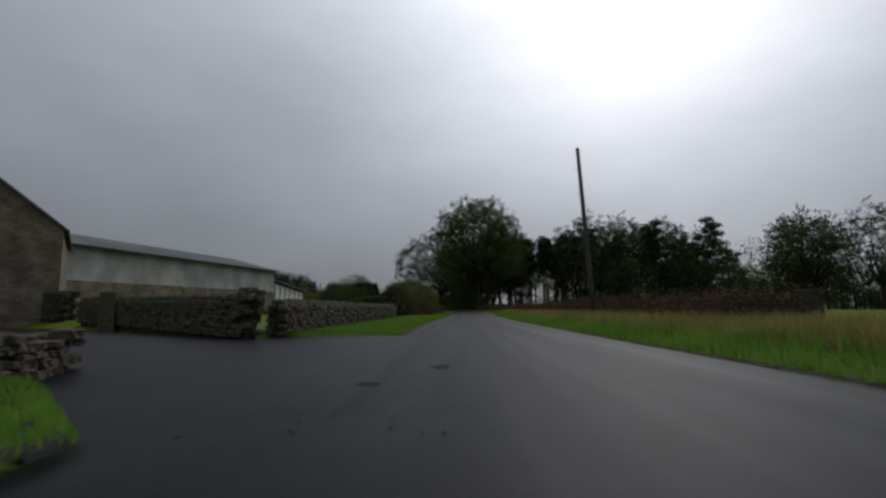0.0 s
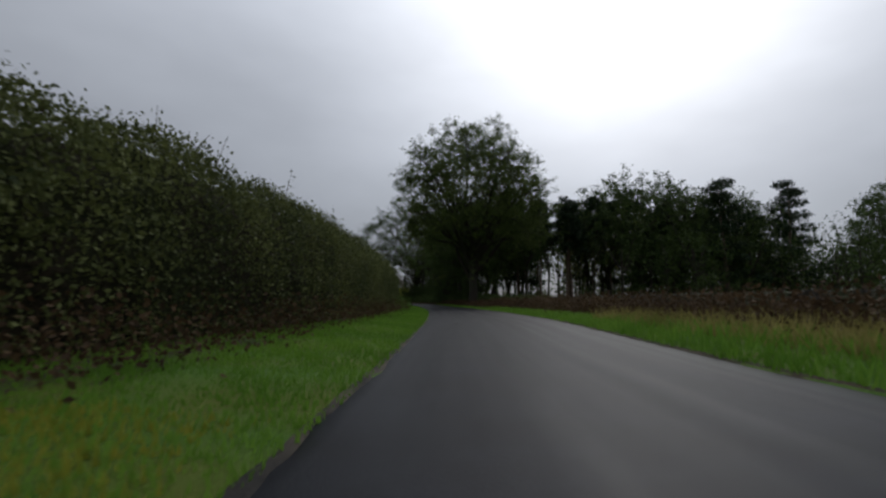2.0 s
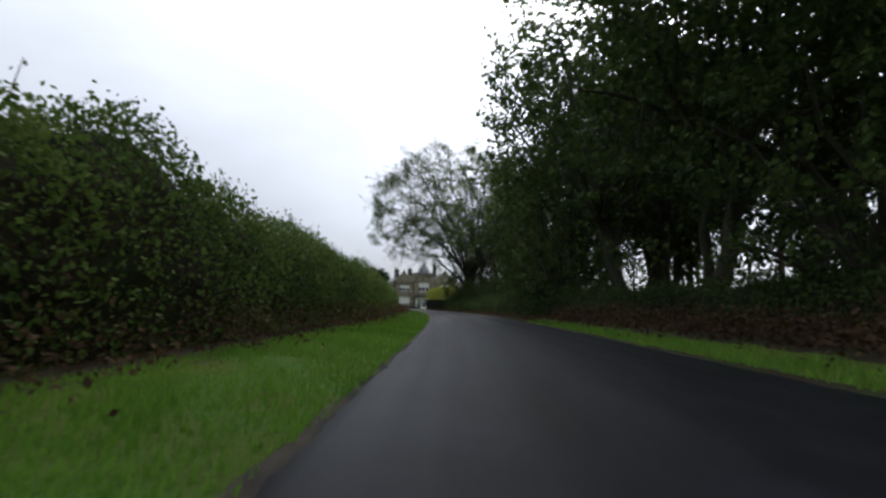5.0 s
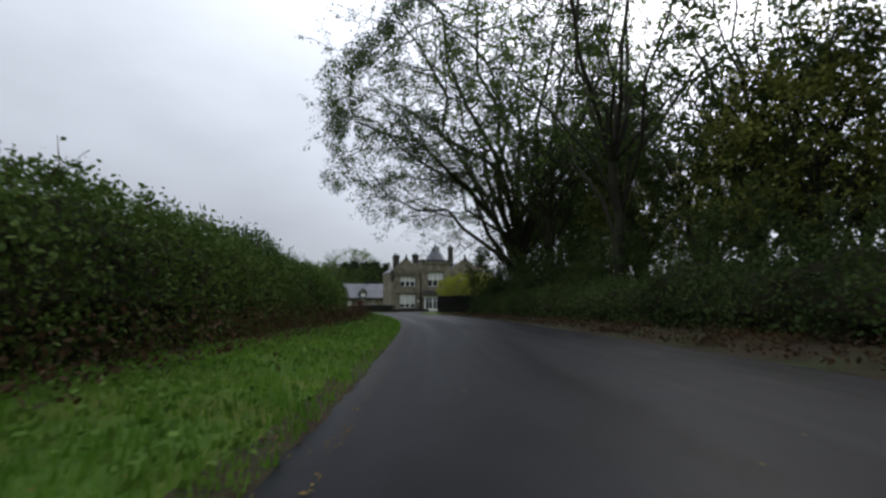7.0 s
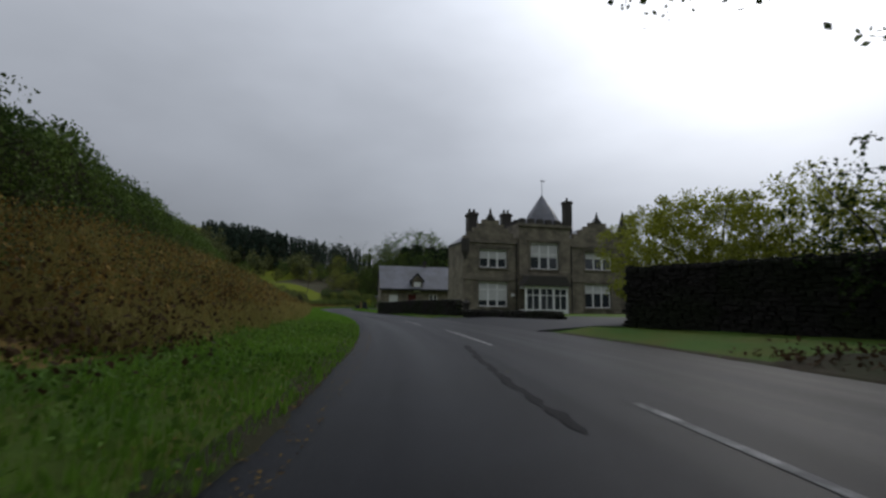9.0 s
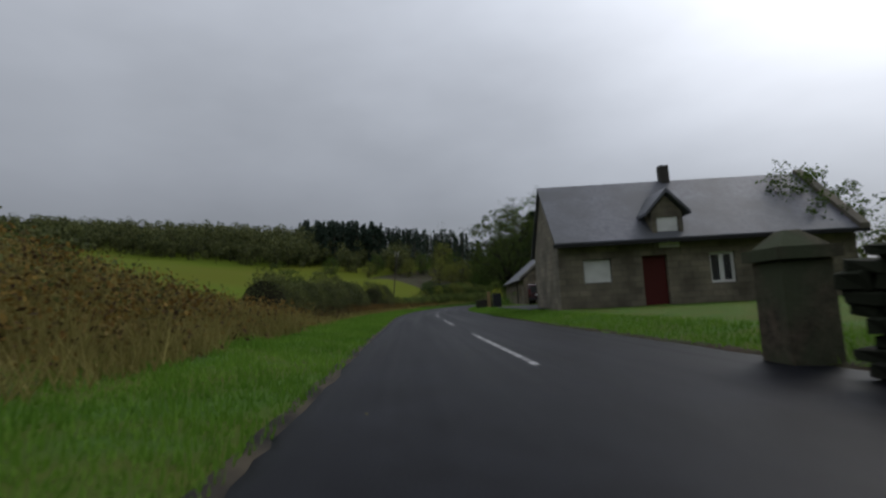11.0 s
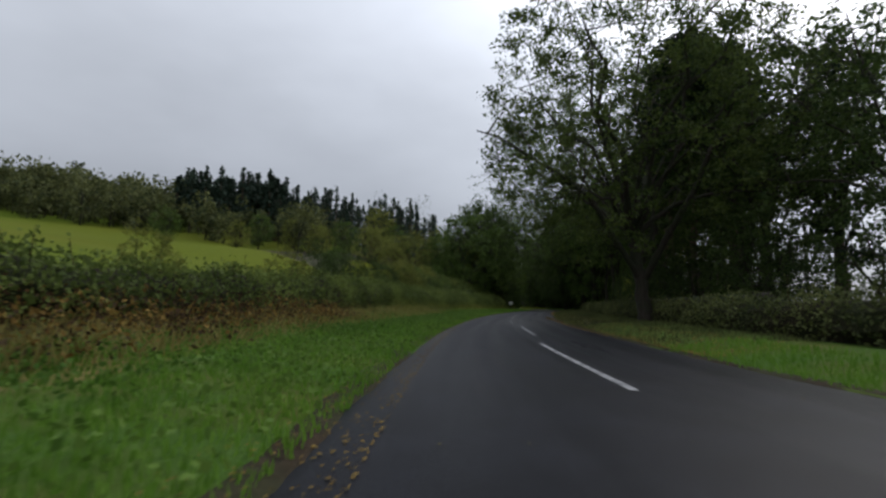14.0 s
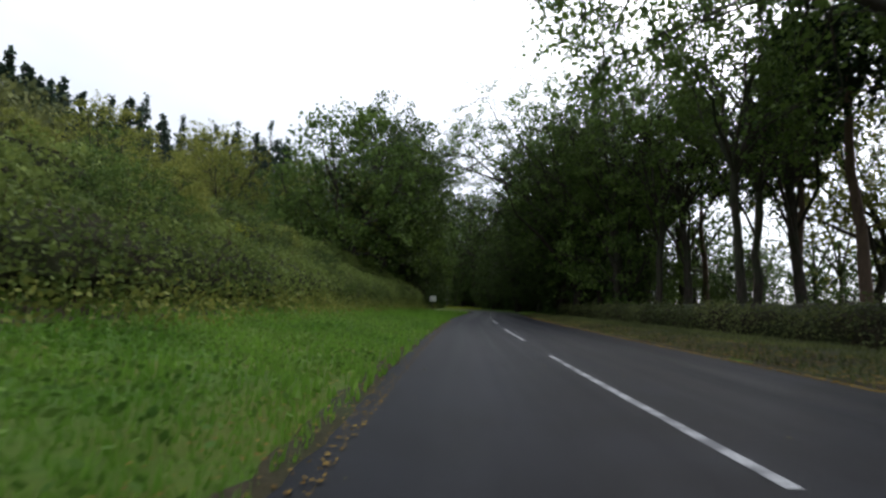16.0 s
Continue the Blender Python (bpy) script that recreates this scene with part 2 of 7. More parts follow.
M = dict(
    asphalt=asphalt_material(),
    patch=material("tar_patch", (0.005, 0.0053, 0.0068), (0.0105, 0.011, 0.0138), 45, 0.65, 0.5, space="World", spec=0.05),
    puddle=material("muddy_puddle", (0.012, 0.010, 0.007), (0.02, 0.017, 0.012), 3, 0.3, 0.02, space="World", spec=0.1),
    line=material("worn_white_paint", (0.20, 0.20, 0.205), (0.40, 0.40, 0.40), 40, 0.75, 0.3, c=(0.13, 0.13, 0.135), big=4.0, space="World"),
    verge=material("verge_turf", (0.036, 0.088, 0.011), (0.078, 0.15, 0.02), 40, 0.9, 0.8, c=(0.08, 0.105, 0.016), big=0.8, space="World", bump_dist=0.05),
    soil=material("damp_soil_and_leaf_litter", (0.015, 0.011, 0.007), (0.05, 0.034, 0.019), 16, 0.9, 0.9, c=(0.03, 0.036, 0.014), big=0.7, space="World", bump_dist=0.04),
    field=material("pasture", (0.062, 0.092, 0.009), (0.095, 0.132, 0.013), 1.5, 0.9, 0.4, c=(0.088, 0.10, 0.012), big=0.02, space="World", spec=0.02),
    bracken_soil=material("bracken_floor", (0.10, 0.065, 0.02), (0.19, 0.13, 0.04), 5, 0.9, 0.8, c=(0.07, 0.08, 0.02), big=0.25, space="World"),
    stone=material("dry_stone", (0.034, 0.027, 0.021), (0.098, 0.077, 0.056), 9, 0.9, 0.8, c=(0.05, 0.058, 0.034), big=1.2, rand=0.45, space="World"),
    dark_stone=material("dark_mossy_stone", (0.022, 0.0195, 0.016), (0.052, 0.046, 0.038), 8, 0.9, 0.7, c=(0.05, 0.06, 0.03), big=0.8, rand=0.3, space="World"),
    masonry=block_material("coursed_sandstone", (0.145, 0.125, 0.09), (0.205, 0.178, 0.128), (0.12, 0.105, 0.08)),
    black_stone=material("wet_black_stone", (0.010, 0.0095, 0.009), (0.03, 0.027, 0.024), 9, 0.9, 0.7, c=(0.016, 0.019, 0.011), big=0.8, rand=0.3, space="World"),
    rough_masonry=block_material("rough_coursed_stone", (0.12, 0.095, 0.065), (0.20, 0.165, 0.11), (0.09, 0.075, 0.055), 0.42, 0.17),
    dressed=material("dressed_sandstone", (0.16, 0.14, 0.105), (0.22, 0.195, 0.15), 12, 0.8, 0.3, c=(0.11, 0.10, 0.08), big=0.8, space="World"),
    sooty=material("sooty_stone", (0.035, 0.032, 0.03), (0.075, 0.07, 0.062), 8, 0.9, 0.5, big=0.8, space="World"),
    slate=material("grey_slate", (0.085, 0.088, 0.105), (0.135, 0.138, 0.16), 5, 0.5, 0.3, c=(0.075, 0.078, 0.085), big=0.5, rand=0.12, space="World", spec=0.4),
    lead=material("dull_lead", (0.2, 0.21, 0.23), (0.27, 0.28, 0.30), 5, 0.45, 0.2, space="World", spec=0.5),
    white=material("white_paint", (0.72, 0.72, 0.70), (0.8, 0.8, 0.78), 6, 0.5, 0.1, c=(0.62, 0.62, 0.6), big=1.5, space="World"),
    glass=glass_material(),
    net=material("net_curtain", (0.45, 0.45, 0.44), (0.6, 0.6, 0.58), 20, 0.9, 0.2, space="World"),
    cladding=material("pale_corrugated_cladding", (0.40, 0.40, 0.38), (0.50, 0.50, 0.475), 1.2, 0.6, 0.15, c=(0.30, 0.30, 0.28), big=0.35, space="World", stretch=(3, 3, 0.3)),
    barn_roof=material("weathered_fibre_cement_roof", (0.12, 0.132, 0.132), (0.165, 0.18, 0.178), 2, 0.7, 0.2, c=(0.09, 0.11, 0.10), big=0.3, space="World"),
    wood=material("weathered_grey_wood", (0.055, 0.048, 0.04), (0.11, 0.095, 0.08), 6, 0.85, 0.4, stretch=(1, 1, 0.15), space="World"),
    post=material("tan_timber_post", (0.22, 0.15, 0.07), (0.32, 0.22, 0.11), 7, 0.8, 0.4, stretch=(1, 1, 0.15), space="World"),
    pole=material("creosoted_pole", (0.045, 0.038, 0.032), (0.09, 0.078, 0.066), 8, 0.8, 0.4, stretch=(1, 1, 0.1), space="World"),
    iron=material("dark_iron", (0.03, 0.03, 0.032), (0.05, 0.05, 0.05), 10, 0.5, 0.2, metal=0.6, space="World"),
    bark=material("dark_bark", (0.022, 0.018, 0.014), (0.05, 0.042, 0.033), 6, 0.9, 0.8, c=(0.03, 0.034, 0.02), big=0.8, stretch=(1, 1, 0.25)),
    pine_bark=material("pine_bark", (0.055, 0.04, 0.028), (0.12, 0.085, 0.06), 6, 0.9, 0.8, stretch=(1, 1, 0.3)),
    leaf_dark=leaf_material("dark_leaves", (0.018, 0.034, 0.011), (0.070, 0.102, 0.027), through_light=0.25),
    leaf_beech=leaf_material("beech_leaves", (0.025, 0.043, 0.013), (0.105, 0.138, 0.034), through_light=0.3),
    leaf_mid=leaf_material("green_leaves", (0.03, 0.058, 0.014), (0.11, 0.165, 0.035)),
    leaf_autumn=leaf_material("turning_leaves", (0.07, 0.095, 0.02), (0.235, 0.24, 0.055)),
    leaf_hedge=leaf_material("hedge_leaves", (0.03, 0.041, 0.017), (0.138, 0.156, 0.052)),
    leaf_bush=leaf_material("fresh_bush_leaves", (0.045, 0.07, 0.018), (0.165, 0.21, 0.052), through_light=0.3),
    leaf_yellow=leaf_material("golden_leaves", (0.16, 0.19, 0.02), (0.34, 0.36, 0.05)),
    leaf_rust=leaf_material("rusty_bracken", (0.10, 0.055, 0.016), (0.28, 0.19, 0.05), rough=0.8),
    leaf_brown=leaf_material("brown_twigs_and_leaves", (0.028, 0.018, 0.011), (0.088, 0.056, 0.028), rough=0.8),
    # olive leaves lightened to carry the hillside's mist in their colour
    leaf_far=leaf_material("far_wood_leaves_mist_paled", (0.038, 0.052, 0.024), (0.145, 0.155, 0.056)),
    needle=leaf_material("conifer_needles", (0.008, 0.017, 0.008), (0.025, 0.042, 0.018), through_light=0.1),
    # same needles made paler and bluer: the hill's haze is put into the colour
    needle_misty=leaf_material("far_conifer_needles_in_mist", (0.022, 0.037, 0.027), (0.05, 0.075, 0.052), through_light=0.05),
    grass=leaf_material("grass_blades", (0.08, 0.178, 0.021), (0.16, 0.29, 0.04), rough=0.55, through_light=0.3),
    shoulder=material("gritty_road_shoulder", (0.010, 0.0092, 0.0085), (0.027, 0.0245, 0.022), 35, 0.85, 0.8, c=(0.06, 0.05, 0.035), big=1.5, space="World", bump_dist=0.01),
    crumb=material("crumbled_pale_grit", (0.06, 0.06, 0.064), (0.13, 0.13, 0.137), 20, 0.8, 0.3, rand=0.4, space="World"),
    # shade inside hedges put into the colour: near-black with brown and green twig tones
    inner_shade=material("hedge_inner_shade", (0.008, 0.009, 0.005), (0.035, 0.028, 0.017), 9, 0.95, 0.9, c=(0.02, 0.024, 0.01), big=0.8, space="World", spec=0.05, bump_dist=0.08),
    grass_dry=leaf_material("dry_grass_blades", (0.13, 0.12, 0.035), (0.30, 0.26, 0.09), rough=0.7, through_light=0.3),
    grass_yellow=leaf_material("yellowed_grass_blades", (0.16, 0.17, 0.02), (0.27, 0.27, 0.04), rough=0.6, through_light=0.3),
    weeds=leaf_material("broad_weeds", (0.045, 0.10, 0.016), (0.13, 0.21, 0.04), through_light=0.3),
    rubber=material("black_rubber", (0.02, 0.02, 0.02), (0.03, 0.03, 0.03), 20, 0.7, 0.1),
    car_red=material("dark_maroon_car_paint", (0.05, 0.018, 0.02), (0.055, 0.02, 0.022), 3, 0.25, 0.0, spec=0.6),
    car_white=material("white_van_paint", (0.6, 0.6, 0.6), (0.66, 0.66, 0.66), 3, 0.3, 0.0, spec=0.5),
    chrome=material("alloy_metal", (0.4, 0.4, 0.4), (0.5, 0.5, 0.5), 10, 0.3, 0.05, metal=0.8),
    bin=material("dark_grey_plastic", (0.02, 0.022, 0.025), (0.03, 0.032, 0.035), 10, 0.5, 0.05),
    red_door=material("dark_red_paint", (0.09, 0.02, 0.02), (0.11, 0.028, 0.025), 6, 0.5, 0.1, space="World"),
)

# ---- helpers of this scene ----
LINE = [(25.5, -61), (23.8, -45), (22.3, -29), (21.0, -13), (19.8, 3.2), (18.7, 19.1), (18.0, 35.1), (17.5, 51.1), (17.0, 67.1), (16.0, 83.1), (14.3, 99.0),
        (12.3, 114.8), (10.0, 130.7), (7.3, 146.4), (4.0, 162.1), (0.1, 177.6), (-4.9, 192.8), (-11.2, 207.5), (-19.2, 221.4), (-28.2, 234.6),
        (-37.5, 247.6), (-46.6, 260.8), (-54.9, 274.4), (-62.2, 288.6), (-68.4, 303.4), (-73.3, 318.6), (-77.3, 334.1), (-80.7, 349.8), (-83.6, 365.5),
        (-86.0, 381.3), (-88.6, 397.1), (-92.8, 412.5), (-100.2, 426.7), (-110.8, 438.7), (-123.6, 448)]


def catmull(pts, n=16):
    p = np.array([pts[0], *pts, pts[-1]], float)
    t = np.linspace(0, 1, n, endpoint=False)[:, None]
    out = []
    for a, b, c, d in zip(p, p[1:], p[2:], p[3:]):
        out.append(0.5 * (2 * b + (c - a) * t + (2 * a - 5 * b + 4 * c - d) * t**2 + (3 * b - a - 3 * c + d) * t**3))
    return np.concatenate(out + [p[-1:]])


TRACK = catmull(LINE)
TS = np.r_[0, np.cumsum(np.hypot(*np.diff(TRACK, axis=0).T))]
TS -= TS[4 * 16]                                        # metres along the line, 0 where the ride begins
TD = np.stack([np.gradient(TRACK[:, 0]), np.gradient(TRACK[:, 1])], 1)
TD /= np.hypot(*TD.T)[:, None]


def at(s, l):
    """Plan position s metres along the riding line and l to its right; arrays too."""
    x, y = np.interp(s, TS, TRACK[:, 0]), np.interp(s, TS, TRACK[:, 1])
    dx, dy = np.interp(s, TS, TD[:, 0]), np.interp(s, TS, TD[:, 1])
    return x + dy * l, y - dx * l


def heading(s):
    """Degrees by which the line's direction is turned from +y to the left."""
    return math.degrees(math.atan2(-np.interp(s, TS, TD[:, 0]), np.interp(s, TS, TD[:, 1])))


def along(x, y):
    """s and l of plan points."""
    x, y = np.ravel(np.asarray(x, float)), np.ravel(np.asarray(y, float))
    s, l = np.empty(len(x)), np.empty(len(x))
    for i in range(0, len(x), 20000):
        dx, dy = x[i:i + 20000, None] - TRACK[None, :, 0], y[i:i + 20000, None] - TRACK[None, :, 1]
        k = np.argmin(dx**2 + dy**2, 1)
        r = np.arange(len(k))
        s[i:i + 20000] = TS[k] + dx[r, k] * TD[k, 0] + dy[r, k] * TD[k, 1]
        l[i:i + 20000] = dx[r, k] * TD[k, 1] - dy[r, k] * TD[k, 0]
    return s, l


def step(v, a, b):
    t = np.clip((v - a) / (b - a), 0, 1)
    return t * t * (3 - 2 * t)


def left_edge(s):
    return np.interp(s, [0, 3, 14, 25, 35, 50, 60, 230, 260, 275, 300, 330], [-2.1, -2.0, -1.2, -1.1, -0.9, -0.65, -0.65, -0.7, -0.9, -1.1, -0.9, -0.65])


def right_edge(s):
    return np.interp(s, [0, 30, 50, 64, 95, 110, 180, 205, 225, 238, 280, 300, 315, 340, 360],
                     [4.2, 3.7, 3.7, 4.5, 4.3, 4.0, 5.0, 5.3, 5.4, 4.0, 3.6, 4.1, 3.6, 4.2, 4.8])


def lane_far(l):
    """Far edge of the farm lane that leaves to the left near the start."""
    return np.interp(-l, [0.3, 0.6, 0.75, 0.95, 1.25, 1.7, 4.2, 5.0, 16.5, 46], [20.0, 17.4, 16.2, 15.3, 14.7, 14.4, 13.7, 12.7, 21.2, 36.4])


def lane_near(l):
    return np.interp(-l, [0.3, 1.0, 2.0, 4.0, 16.5, 46], [-2.0, 1.0, 2.8, 5.0, 12.0, 27.3])


def lane_mask(s, l):
    """1 on the farm lane, 0 off it."""
    w = 0.25
    return (l < -0.3) * (l > -46) * step(s, lane_near(l) - w, lane_near(l) + w) * (1 - step(s, lane_far(l) - w, lane_far(l) + w))


def land(s, l, x=None, y=None):
    """Height of the ground by distance along and across the road."""
    w = -l
    if x is None:
        x, y = at(s, l)
    uphill = (x + 110) * -0.88 + (y - 372) * 0.47       # metres up the slope from the hill's foot
    rise = 7 + 0.18 * np.clip(uphill, 0, 520)
    rise = np.where(uphill > 0, rise, 7 * step(uphill, -70, 0)) * step(w, 9, 34)
    # left: flat pasture first, the bracken bank past the wood, then the hillside
    k = 0.02 + 0.14 * step(s, 215, 290)
    hill = np.maximum(k * np.clip(w - 7, 0, 120), rise)
    bank = 2.3 * step(w, 2.6, 8.5) * step(s, 192, 214) * (1 - step(s, 246, 268))
    low = 0.55 * step(w, 3.2, 7.0) * step(s, 262, 280)
    low2 = 0.8 * step(w, 4.0, 11.0) * step(s, 322, 340)
    verge_l = 0.10 * step(w, 0.6, 2.4)
    left = verge_l + bank + low + low2 + hill
    edge = right_edge(s)
    right = 0.16 * step(l - edge, 0.1, 1.5) - 0.012 * np.clip(l - 40, 0, 400) + 0.3 * step(l, 9, 20) * step(s, 300, 340)
    z = np.where(l < 0, left, right)
    z = z * (1 - lane_mask(s, l) * step(-l, -50, 1) * (w < 40))
    return z


def height(x, y):
    s, l = along([x], [y])
    return float(land(s, l, np.array([x]), np.array([y]))[0])


def spot(s, l, dz=0.0):
    x, y = at(s, l)
    return float(x), float(y), float(land(np.array([s]), np.array([l]))[0]) + dz


def link(name, verts, faces, mats, parent=None, label="", smooth=False, index=None, uv=False):
    """One mesh object from plain lists or arrays."""
    me = bpy.data.meshes.new(name)
    me.from_pydata([tuple(map(float, v)) for v in verts] if not isinstance(verts, np.ndarray) else verts.tolist(), [],
                   faces.tolist() if isinstance(faces, np.ndarray) else faces)
    for mt in (mats if isinstance(mats, (list, tuple)) else [mats]):
        me.materials.append(mt)
    if index is not None:
        me.polygons.foreach_set("material_index", np.asarray(index, np.int32))
    if smooth:
        me.polygons.foreach_set("use_smooth", np.ones(len(me.polygons), bool))
    if uv:
        box_uv(me)
    me.update()
    ob = new(name, me)
    if parent is not None:
        ob.parent = parent
    if label:
        ob["label"] = label
    return ob


def box_uv(me):
    """Metre-sized coordinates: along the wall and up."""
    lay = me.uv_layers.new(name="metres")
    for p in me.polygons:
        n = p.normal
        if abs(n.z) < 0.8:
            t = Vector((-n.y, n.x, 0)).normalized()
            for li in p.loop_indices:
                co = me.vertices[me.loops[li].vertex_index].co
                lay.data[li].uv = (co.dot(t), co.z)
        else:
            for li in p.loop_indices:
                co = me.vertices[me.loops[li].vertex_index].co
                lay.data[li].uv = (co.x, co.y)


class Build:
    """Collects boxes, prisms and tubes into one mesh."""

    def __init__(self):
        self.v, self.f = [], []

    def box(self, x0, x1, y0, y1, z0, z1, m=None, taper=0.0):
        b = len(self.v)
        for z, k in ((z0, 0.0), (z1, taper)):
            for x, y in ((x0 + k, y0 + k), (x1 - k, y0 + k), (x1 - k, y1 - k), (x0 + k, y1 - k)):
                p = Vector((x, y, z))
                self.v.append(tuple(m @ p) if m else tuple(p))
        self.f += [(b + 3, b + 2, b + 1, b), (b + 4, b + 5, b + 6, b + 7)] + [(b + i, b + (i + 1) % 4, b + 4 + (i + 1) % 4, b + 4 + i) for i in range(4)]
        return self

    def prism(self, poly, a, b, axis="y", m=None):
        """A polygon in the plane across the axis, pushed from a to b along it."""
        k, n = len(self.v), len(poly)
        for d in (a, b):
            for u, w in poly:
                p = Vector((u, d, w) if axis == "y" else (d, u, w) if axis == "x" else (u, w, d))
                self.v.append(tuple(m @ p) if m else tuple(p))
        self.f += [tuple(range(k, k + n)), tuple(reversed(range(k + n, k + 2 * n)))]
        self.f += [(k + i, k + n + i, k + n + (i + 1) % n, k + (i + 1) % n) for i in range(n)]
        return self

    def tube(self, pts, radii, sides=6, cap=True):
        pts = [Vector(p) for p in pts]
        k = len(self.v)
        for i, p in enumerate(pts):
            d = (pts[min(i + 1, len(pts) - 1)] - pts[max(i - 1, 0)]).normalized()
            a = d.orthogonal().normalized()
            c = d.cross(a)
            for j in range(sides):
                t = 2 * math.pi * j / sides
                self.v.append(tuple(p + (a * math.cos(t) + c * math.sin(t)) * radii[i]))
        for i in range(len(pts) - 1):
            for j in range(sides):
                self.f.append((k + i * sides + j, k + i * sides + (j + 1) % sides, k + (i + 1) * sides + (j + 1) % sides, k + (i + 1) * sides + j))
        if cap:
            self.f += [tuple(reversed(range(k, k + sides))), tuple(range(k + (len(pts) - 1) * sides, k + len(pts) * sides))]
        return self

    def put(self, name, mats, parent=None, label="", smooth=False, uv=False, bevel=0.0):
        if bevel:
            bm = bmesh.new()
            vs = [bm.verts.new(p) for p in self.v]
            for f in self.f:
                bm.faces.new([vs[i] for i in f])
            bmesh.ops.recalc_face_normals(bm, faces=bm.faces)
            bmesh.ops.bevel(bm, geom=bm.edges[:], offset=bevel, segments=1, affect="EDGES")
            me = bpy.data.meshes.new(name)
            bm.to_mesh(me)
            bm.free()
            me.materials.append(mats)
            if uv:
                box_uv(me)
            ob = new(name, me)
            if parent is not None:
                ob.parent = parent
            if label:
                ob["label"] = label
            return ob
        return link(name, self.v, self.f, mats, parent, label, smooth, uv=uv)


def thing(name, m, label, category, group="", kind=""):
    ob = new(name)
    ob.matrix_world = m
    ob.empty_display_size = 0.3
    return tagged(ob, label, category, group, kind)


def on_ground(s, l, dz=0.0, turn=0.0):
    """Pose on the ground, local y along the road."""
    x, y, z = spot(s, l, dz)
    return pose(x, y, z, 0, 0, heading(s) + turn)


# ---- ground: one sheet, fine near the road, reaching the horizon ----
def make_ground():
    rng = np.random.default_rng(3)
    ls = np.unique(np.round(np.r_[np.linspace(-44, -16, 15), np.linspace(-16, -6, 21), np.linspace(-6, -0.2, 40), np.linspace(0.4, 3.2, 4),
                                  np.linspace(3.4, 9, 36), np.linspace(9, 18, 19), np.linspace(18, 44, 14)], 3))
    ss = np.arange(-58, 446, 0.75)
    gs, gl = np.meshgrid(ss, ls, indexing="ij")
    x, y = at(gs, gl)
    z = land(gs, gl)
    le, re = left_edge(gs), right_edge(gs)
    ragged = np.array([noise.noise((s * 0.9, 3.1, 0)) for s in ss])[:, None] * 0.10
    inside = (gl > le + ragged - 0.02) & (gl < re - ragged + 0.02)
    z = np.where(inside, -0.10, z)
    bumps = np.array([[noise.noise((a * 0.8, b * 0.8, 1.0)) for b in ls] for a in ss])
    z = z + np.where(inside, 0, 0.05 * bumps * step(np.abs(gl - 1.8), 2.4, 4.5)) * (1 - lane_mask(gs, gl))
    under = (gl < 0.5) * (gl > -45) * step(gs, lane_near(gl) - 1.0, lane_near(gl) - 0.4) * (1 - step(gs, lane_far(gl) + 0.4, lane_far(gl) + 1.0))
    z = np.where(inside, z, z * (1 - under) - 0.07 * under)
    n1, n2 = gs.shape
    near = np.stack([x, y, z], -1).reshape(-1, 3)
    i = np.arange((n1 - 1) * (n2 - 1))
    r, c = i // (n2 - 1), i % (n2 - 1)
    q = r * n2 + c
    faces = np.stack([q, q + n2, q + n2 + 1, q + 1], 1)
    # zones: 0 turf, 1 soil and litter, 2 pasture, 3 bracken floor
    cs, cl = gs.ravel()[q] + 0.4, (gl.ravel()[q] + gl.ravel()[q + 1]) / 2
    nz = 0.5 * rng.standard_normal(len(q)) * 0.35
    zone = np.zeros(len(q), int)
    zone[(cl < -12)] = 2
    zone[(cl < -3.3 + nz) & (cl > -13) & (cs > 196) & (cs < 330)] = 3
    zone[(cl < -2.9 + nz) & (cl > -9) & (cs > 40) & (cs <= 196)] = 1
    zone[(cl > 8.2 + nz) & (cs > 84) & (cs < 200)] = 1
    zone[(cl > 3.5) & (cs > 132) & (cs < 205)] = 1
    zone[(cl > 5.3 + nz) & (cs > 80) & (cs < 134)] = 1
    zone[(cl > 4.6 + nz) & (cs > 328) & (cs < 404)] = 1
    zone[(cl > 9 + nz) & (cs > 316)] = 1
    zone[(cl > 14) & (cs < 84)] = 2
    zone[(cl < -5.0 + nz) & (cs > 338) & (cl > -9)] = 1
    zone[(cl < -5.0 + nz) & (cs > 366)] = 1
    # far sheet, sunk under the near one
    g = np.r_[-2600, -1900, -1400, -1000, -800, np.arange(-680, 620, 14.0), 700, 850, 1100, 1500, 2000, 2600]
    h = np.r_[-1500, -1000, -600, -350, np.arange(-220, 800, 14.0), 900, 1050, 1300, 1700, 2300, 3000]
    fx, fy = np.meshgrid(g, h, indexing="ij")
    s2, l2 = along(fx, fy)
    fz = land(s2, l2, fx.ravel(), fy.ravel())
    fz = fz - 1.6 * (1 - step(np.abs(l2), 30, 43)) * (s2 > -57) * (s2 < 444)
    m1, m2 = fx.shape
    far = np.stack([fx.ravel(), fy.ravel(), fz], -1)
    j = np.arange((m1 - 1) * (m2 - 1))
    q2 = (j // (m2 - 1)) * m2 + j % (m2 - 1)
    f2 = np.stack([q2, q2 + m2, q2 + m2 + 1, q2 + 1], 1)[:, ::-1] + len(near)
    f2 = f2[:, ::-1]
    idx = np.r_[zone, np.full(len(q2), 2)]
    ob = link("ground", np.concatenate([near, far]), np.concatenate([faces, f2]), [M["verge"], M["soil"], M["field"], M["bracken_soil"]], smooth=True, index=idx)
    tagged(ob, "damp green verges, pasture and wooded hillside", "ground", kind="structure")


